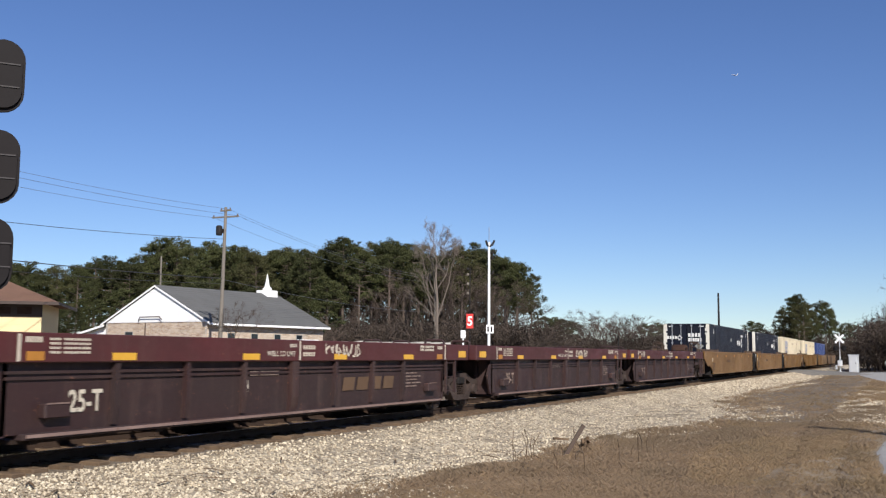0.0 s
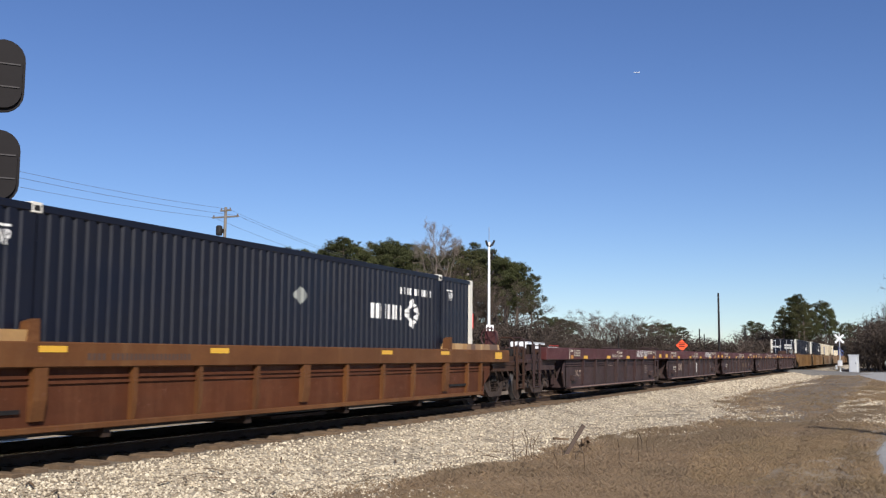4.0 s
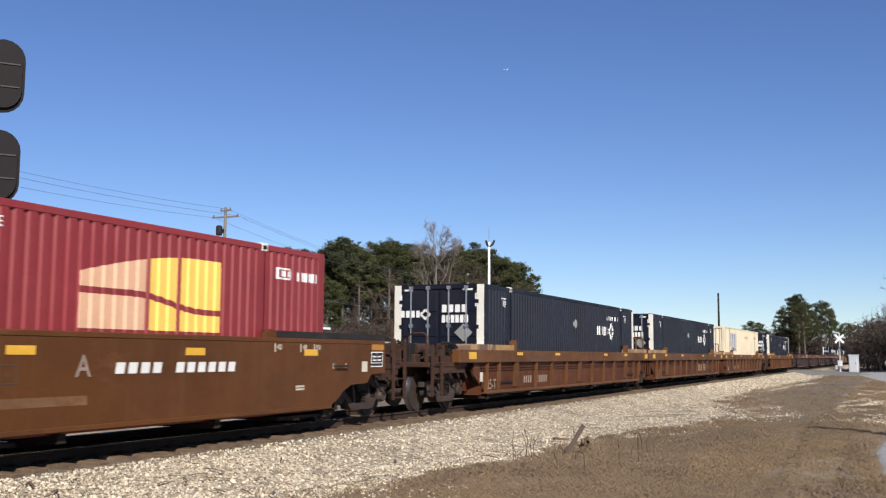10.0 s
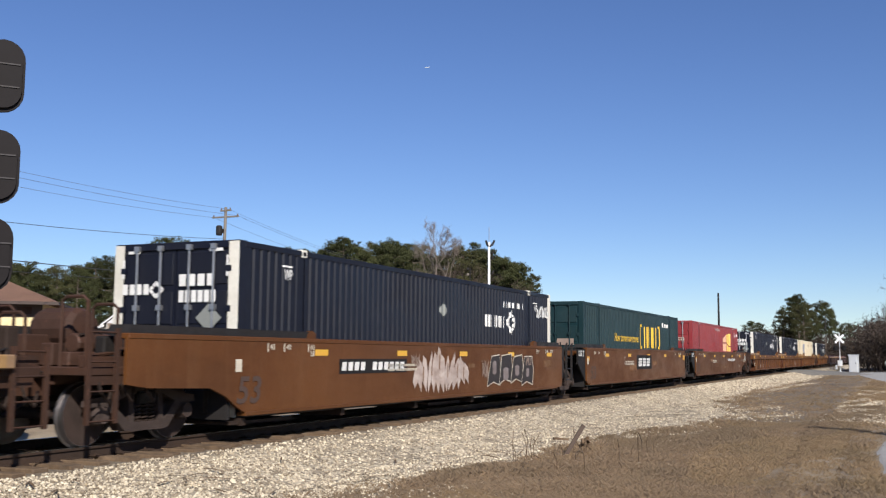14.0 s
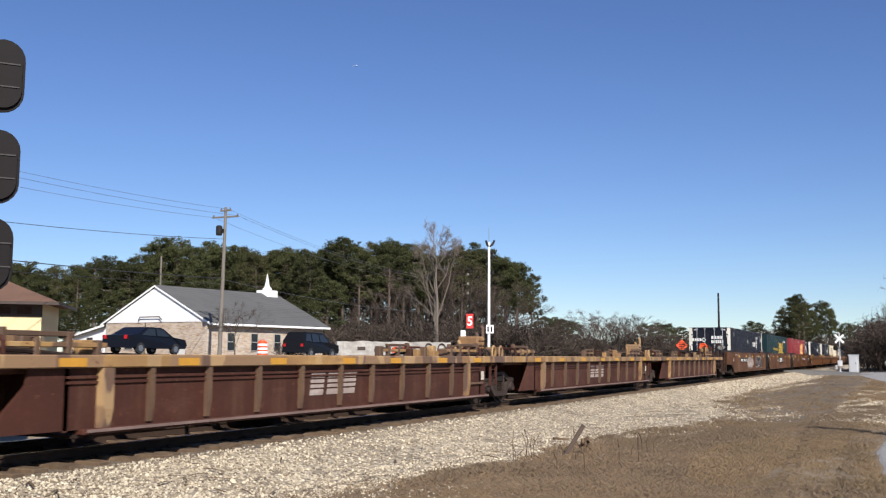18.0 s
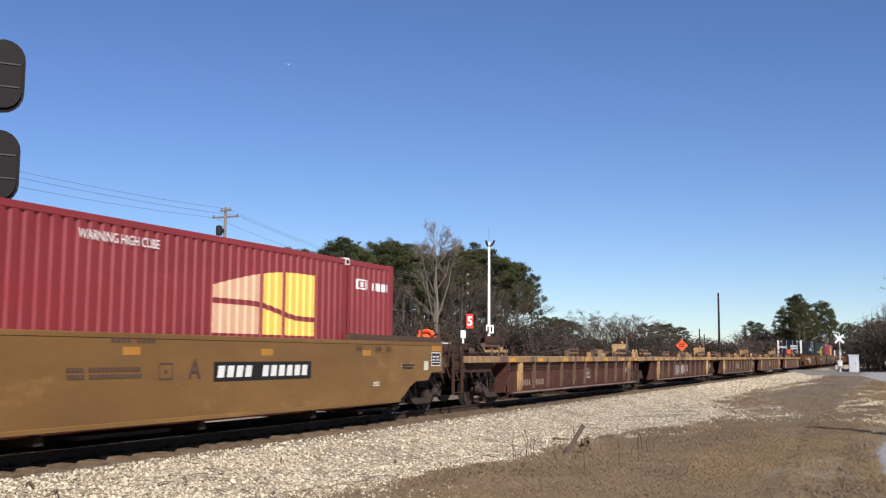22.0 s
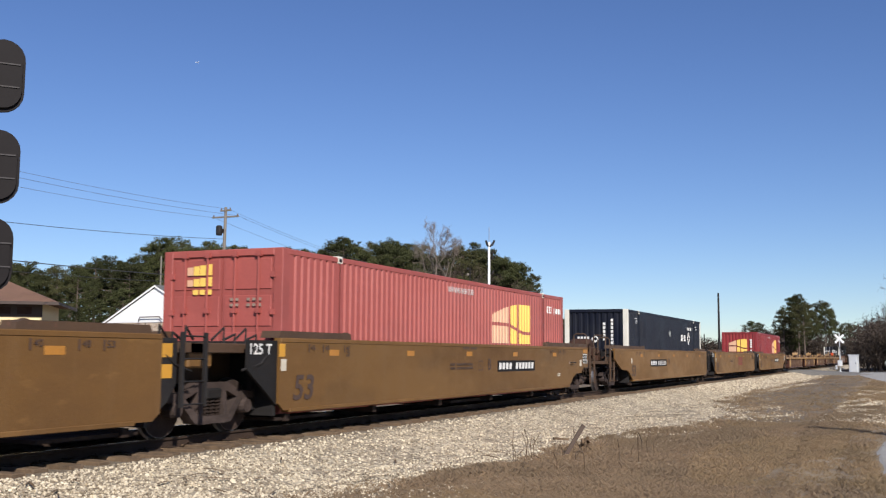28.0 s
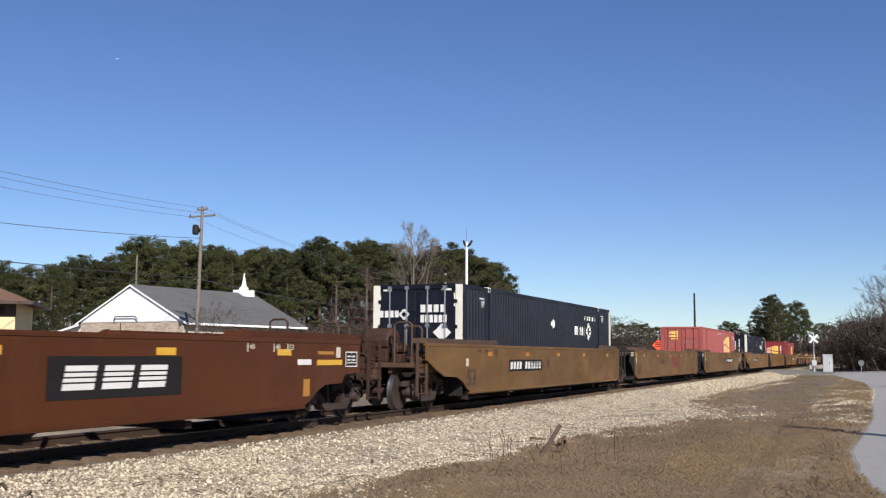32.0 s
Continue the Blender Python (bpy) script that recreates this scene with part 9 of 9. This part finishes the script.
def work_van():
    v = holder("work_van", pose(0, 0, 0), "white work van with a ladder rack", "van")
    body = [(-2.7, 0.35), (2.6, 0.35), (2.75, 0.6), (2.7, 1.05), (1.75, 1.2), (1.15, 2.0), (0.9, 2.1), (-2.6, 2.12), (-2.72, 1.9)]
    bm = bmesh.new()
    shell(bm, body, 0.98, 0.06, 1.1)
    part("body", bm, M["car_white"], v)
    glass_side(v, [(0.35, 1.25), (1.5, 1.25), (1.05, 1.9), (0.35, 1.92)], 0.98, 0.06, 1.1)
    glass_side(v, [(-0.45, 1.3), (0.22, 1.3), (0.22, 1.88), (-0.45, 1.88)], 0.98, 0.06, 1.1)
    glass_side(v, [(-2.5, 1.3), (-1.75, 1.3), (-1.75, 1.88), (-2.5, 1.88)], 0.98, 0.06, 1.1)
    bm = bmesh.new()
    for y in (-0.75, 0.75):
        tube(bm, [(-2.5, y, 2.30), (1.0, y, 2.30)], 0.03, 5)
        for x in (-2.4, -0.8, 0.8):
            tube(bm, [(x, y, 2.1), (x, y, 2.3)], 0.025, 5)
    part("roof_rack", bm, M["sign_red"], v, "red ladder rack")
    for x in (-1.75, 1.75):
        for y in (-0.85, 0.85):
            car_wheel(v, x, y, 0.37)
    bm = bmesh.new()
    box(bm, 2.7, 2.85, -0.95, 0.95, 0.38, 0.6)
    part("bumper", bm, M["steel_dark"], v)
    return v


def box_trailer():
    v = holder("box_trailer", pose(0, 0, 0), "white enclosed box trailer behind a van", "trailer")
    bm = bmesh.new()
    bbox(bm, -3.4, 2.5, -1.1, 1.1, 0.55, 2.52, 0.06)
    part("box", bm, M["car_white"], v)
    for s_ in (-1, 1):
        bm = bmesh.new()
        for a, b, c, d in ((0.8, 1.75, 0.75, 0.81), (0.8, 1.75, 2.25, 2.31), (0.8, 0.86, 0.81, 2.25), (1.69, 1.75, 0.81, 2.25)):
            box(bm, a, b, s_ * 1.10, s_ * 1.115, c, d)
        part("door_frame", bm, M["steel_dark"], v)
        bm = bmesh.new()
        for x in (-3.36, 2.40):
            box(bm, x, x + 0.06, s_ * 1.08, s_ * 1.115, 0.6, 2.46)
        box(bm, -3.3, 2.4, s_ * 1.08, s_ * 1.115, 2.42, 2.48)
        part("trim", bm, M["galv"], v)
    for x in (-0.5, 0.4):
        for y in (-1.0, 1.0):
            car_wheel(v, x, y, 0.34)
    bm = bmesh.new()
    for y in (-0.6, 0.6):
        tube(bm, [(2.4, y, 0.6), (4.5, 0, 0.55)], 0.05, 6)
    box(bm, -3.4, 2.5, -0.9, 0.9, 0.42, 0.55)
    part("drawbar", bm, M["steel_dark"], v)
    return v


def suv(name, coat, label, high):
    v = holder(name, pose(0, 0, 0), label, "car", "cars on the road")
    if high:
        body = [(-2.35, 0.4), (2.3, 0.4), (2.4, 0.7), (2.32, 1.0), (1.25, 1.12), (0.6, 1.72), (0.3, 1.8), (-1.9, 1.82), (-2.3, 1.2)]
        wins = ([(-0.15, 1.15), (0.95, 1.15), (0.45, 1.66), (-0.15, 1.68)], [(-1.2, 1.15), (-0.28, 1.15), (-0.28, 1.68), (-1.2, 1.70)], [(-2.1, 1.2), (-1.32, 1.15), (-1.32, 1.70), (-1.82, 1.70)])
    else:
        body = [(-2.4, 0.35), (2.3, 0.35), (2.42, 0.55), (2.3, 0.85), (1.2, 0.98), (0.5, 1.42), (0.2, 1.48), (-0.9, 1.48), (-1.75, 1.05), (-2.4, 1.0)]
        wins = ([(-0.15, 1.0), (0.95, 1.0), (0.4, 1.38), (-0.15, 1.4)], [(-1.4, 1.03), (-0.27, 1.0), (-0.27, 1.4), (-0.8, 1.4)])
    bm = bmesh.new()
    shell(bm, body, 0.92, 0.16, 1.0)
    part("body", bm, M[coat], v)
    for w in wins:
        glass_side(v, w, 0.92, 0.16, 1.0)
    for x in (-1.45, 1.45):
        for y in (-0.82, 0.82):
            car_wheel(v, x, y, 0.36 if high else 0.32)
    for y in (-0.8, 0.62):
        bm = bmesh.new()
        box(bm, -2.44 if not high else -2.36, -2.30, y, y + 0.18, 0.8, 1.0)
        part("tail_lamp", bm, M["tail_red"], v)
        bm = bmesh.new()
        box(bm, 2.25, 2.42, y, y + 0.2, 0.66, 0.8)
        part("headlamp", bm, M["silver"], v)
    return v


def drive(thing, rows, y):
    """Rows of (t, x) on the road: lay them on its surface."""
    out = []
    for t, x in rows:
        tilt = math.degrees(math.atan2(road_level(x + 2) - road_level(x - 2), 4))
        out.append((t, pose(x, y, road_level(x) + 0.02, 0, -tilt, 0)))
    MOVERS.append((thing, out))
    thing.matrix_basis = out[0][1]


def build_vehicles():
    van, trailer = work_van(), box_trailer()
    run = [(0.0, 27.9), (0.4, 36.7), (1.0, 50.1), (1.6, 62.6), (2.0, 71.3), (3.0, 94.0), (5, 138), (32, 730)]
    drive(van, run, 27.2)
    drive(trailer, [(t, x - 7.6) for t, x in run], 27.2)
    s1 = suv("black_car", "car_black", "black sport utility car driving along the road", True)
    drive(s1, [(0, -330), (16.0, 14.0), (17.0, 37.9), (17.5, 50.2), (18.0, 62.0), (18.5, 73.3), (19.5, 96), (32, 380)], 27.2)
    s2 = suv("dark_sedan", "car_navy", "dark blue sedan car driving along the road", False)
    drive(s2, [(0, -350), (16.5, 7.0), (17.5, 31.9), (18.0, 44.6), (18.5, 57), (19.5, 81), (32, 380)], 27.2)
    # airliner
    a = holder("airliner", pose(0, 0, 0), "tiny white airliner high in the sky", "airplane")
    bm = bmesh.new()
    lathe(bm, [(-17, 0.2), (-12, 1.2), (-6, 1.6), (12, 1.6), (15.5, 1.2), (17.5, 0.2)], 12, "x")
    part("fuselage", bm, M["white_paint"], a)
    for s_ in (-1, 1):
        bm = bmesh.new()
        w = [(3.5, 0), (-2.0, 0), (-5.2, s_ * 16), (-4.0, s_ * 16)]
        prism(bm, w if s_ > 0 else w[::-1], -1.0, -0.6, axis="z")
        part("wing", bm, M["white_paint"], a)
        bm = bmesh.new()
        lathe(bm, [(-1.5, 0.6), (1.5, 1.0), (2.0, 0.9)], 10, "x", (1.0, s_ * 5.5, -1.9))
        part("engine", bm, M["white_paint"], a)
        bm = bmesh.new()
        w = [(-13.0, 0), (-15.8, 0), (-16.6, s_ * 6), (-15.6, s_ * 6)]
        prism(bm, w if s_ > 0 else w[::-1], 0.6, 0.85, axis="z")
        part("tailplane", bm, M["white_paint"], a)
    bm = bmesh.new()
    prism(bm, [(-11.5, 1.5), (-16.0, 1.5), (-17.2, 7.2), (-15.5, 7.2)], -0.2, 0.2)
    part("fin", bm, M["white_paint"], a)
    p, q = Vector((3025.8, 404.7, 835.0)), Vector((3174.9, 2789.8, 1193.6))
    turn = math.degrees(math.atan2(q.y - p.y, q.x - p.x))
    climb = math.degrees(math.atan2(q.z - p.z, math.hypot(q.x - p.x, q.y - p.y)))
    for o in a.children:
        o.scale = (0.55, 0.55, 0.55)
    rows = []
    for t in (0, 8, 16, 24, 32):
        c = p.lerp(q, t / 32)
        rows.append((t, pose(c.x, c.y, c.z, 0, -climb, turn)))
    MOVERS.append((a, rows))


build_vehicles()


# ---- what moves ----
def gone(t):
    """How far the train has run by t seconds."""
    return 13.3530 * t + 0.006007 * t * t - 0.00047332 * t ** 3


def motions():
    times = [0, 2, 4, 6, 8, 10, 12, 14, 16, 18, 20, 22, 24, 26, 28, 30, 32]
    for thing, s_, z in TRAIN:
        walk(thing, [(t, pose(s_ + gone(t), 0, z)) for t in times])
    for w in WHEELSETS:
        e = w.location.x
        walk(w, [(k / FPS, pose(e, 0, WHEEL, 0, math.degrees(gone(k / FPS) / WHEEL) % 360, 0)) for k in range(32 * FPS + 1)])
    for thing, rows in MOVERS:
        walk(thing, rows)


motions()
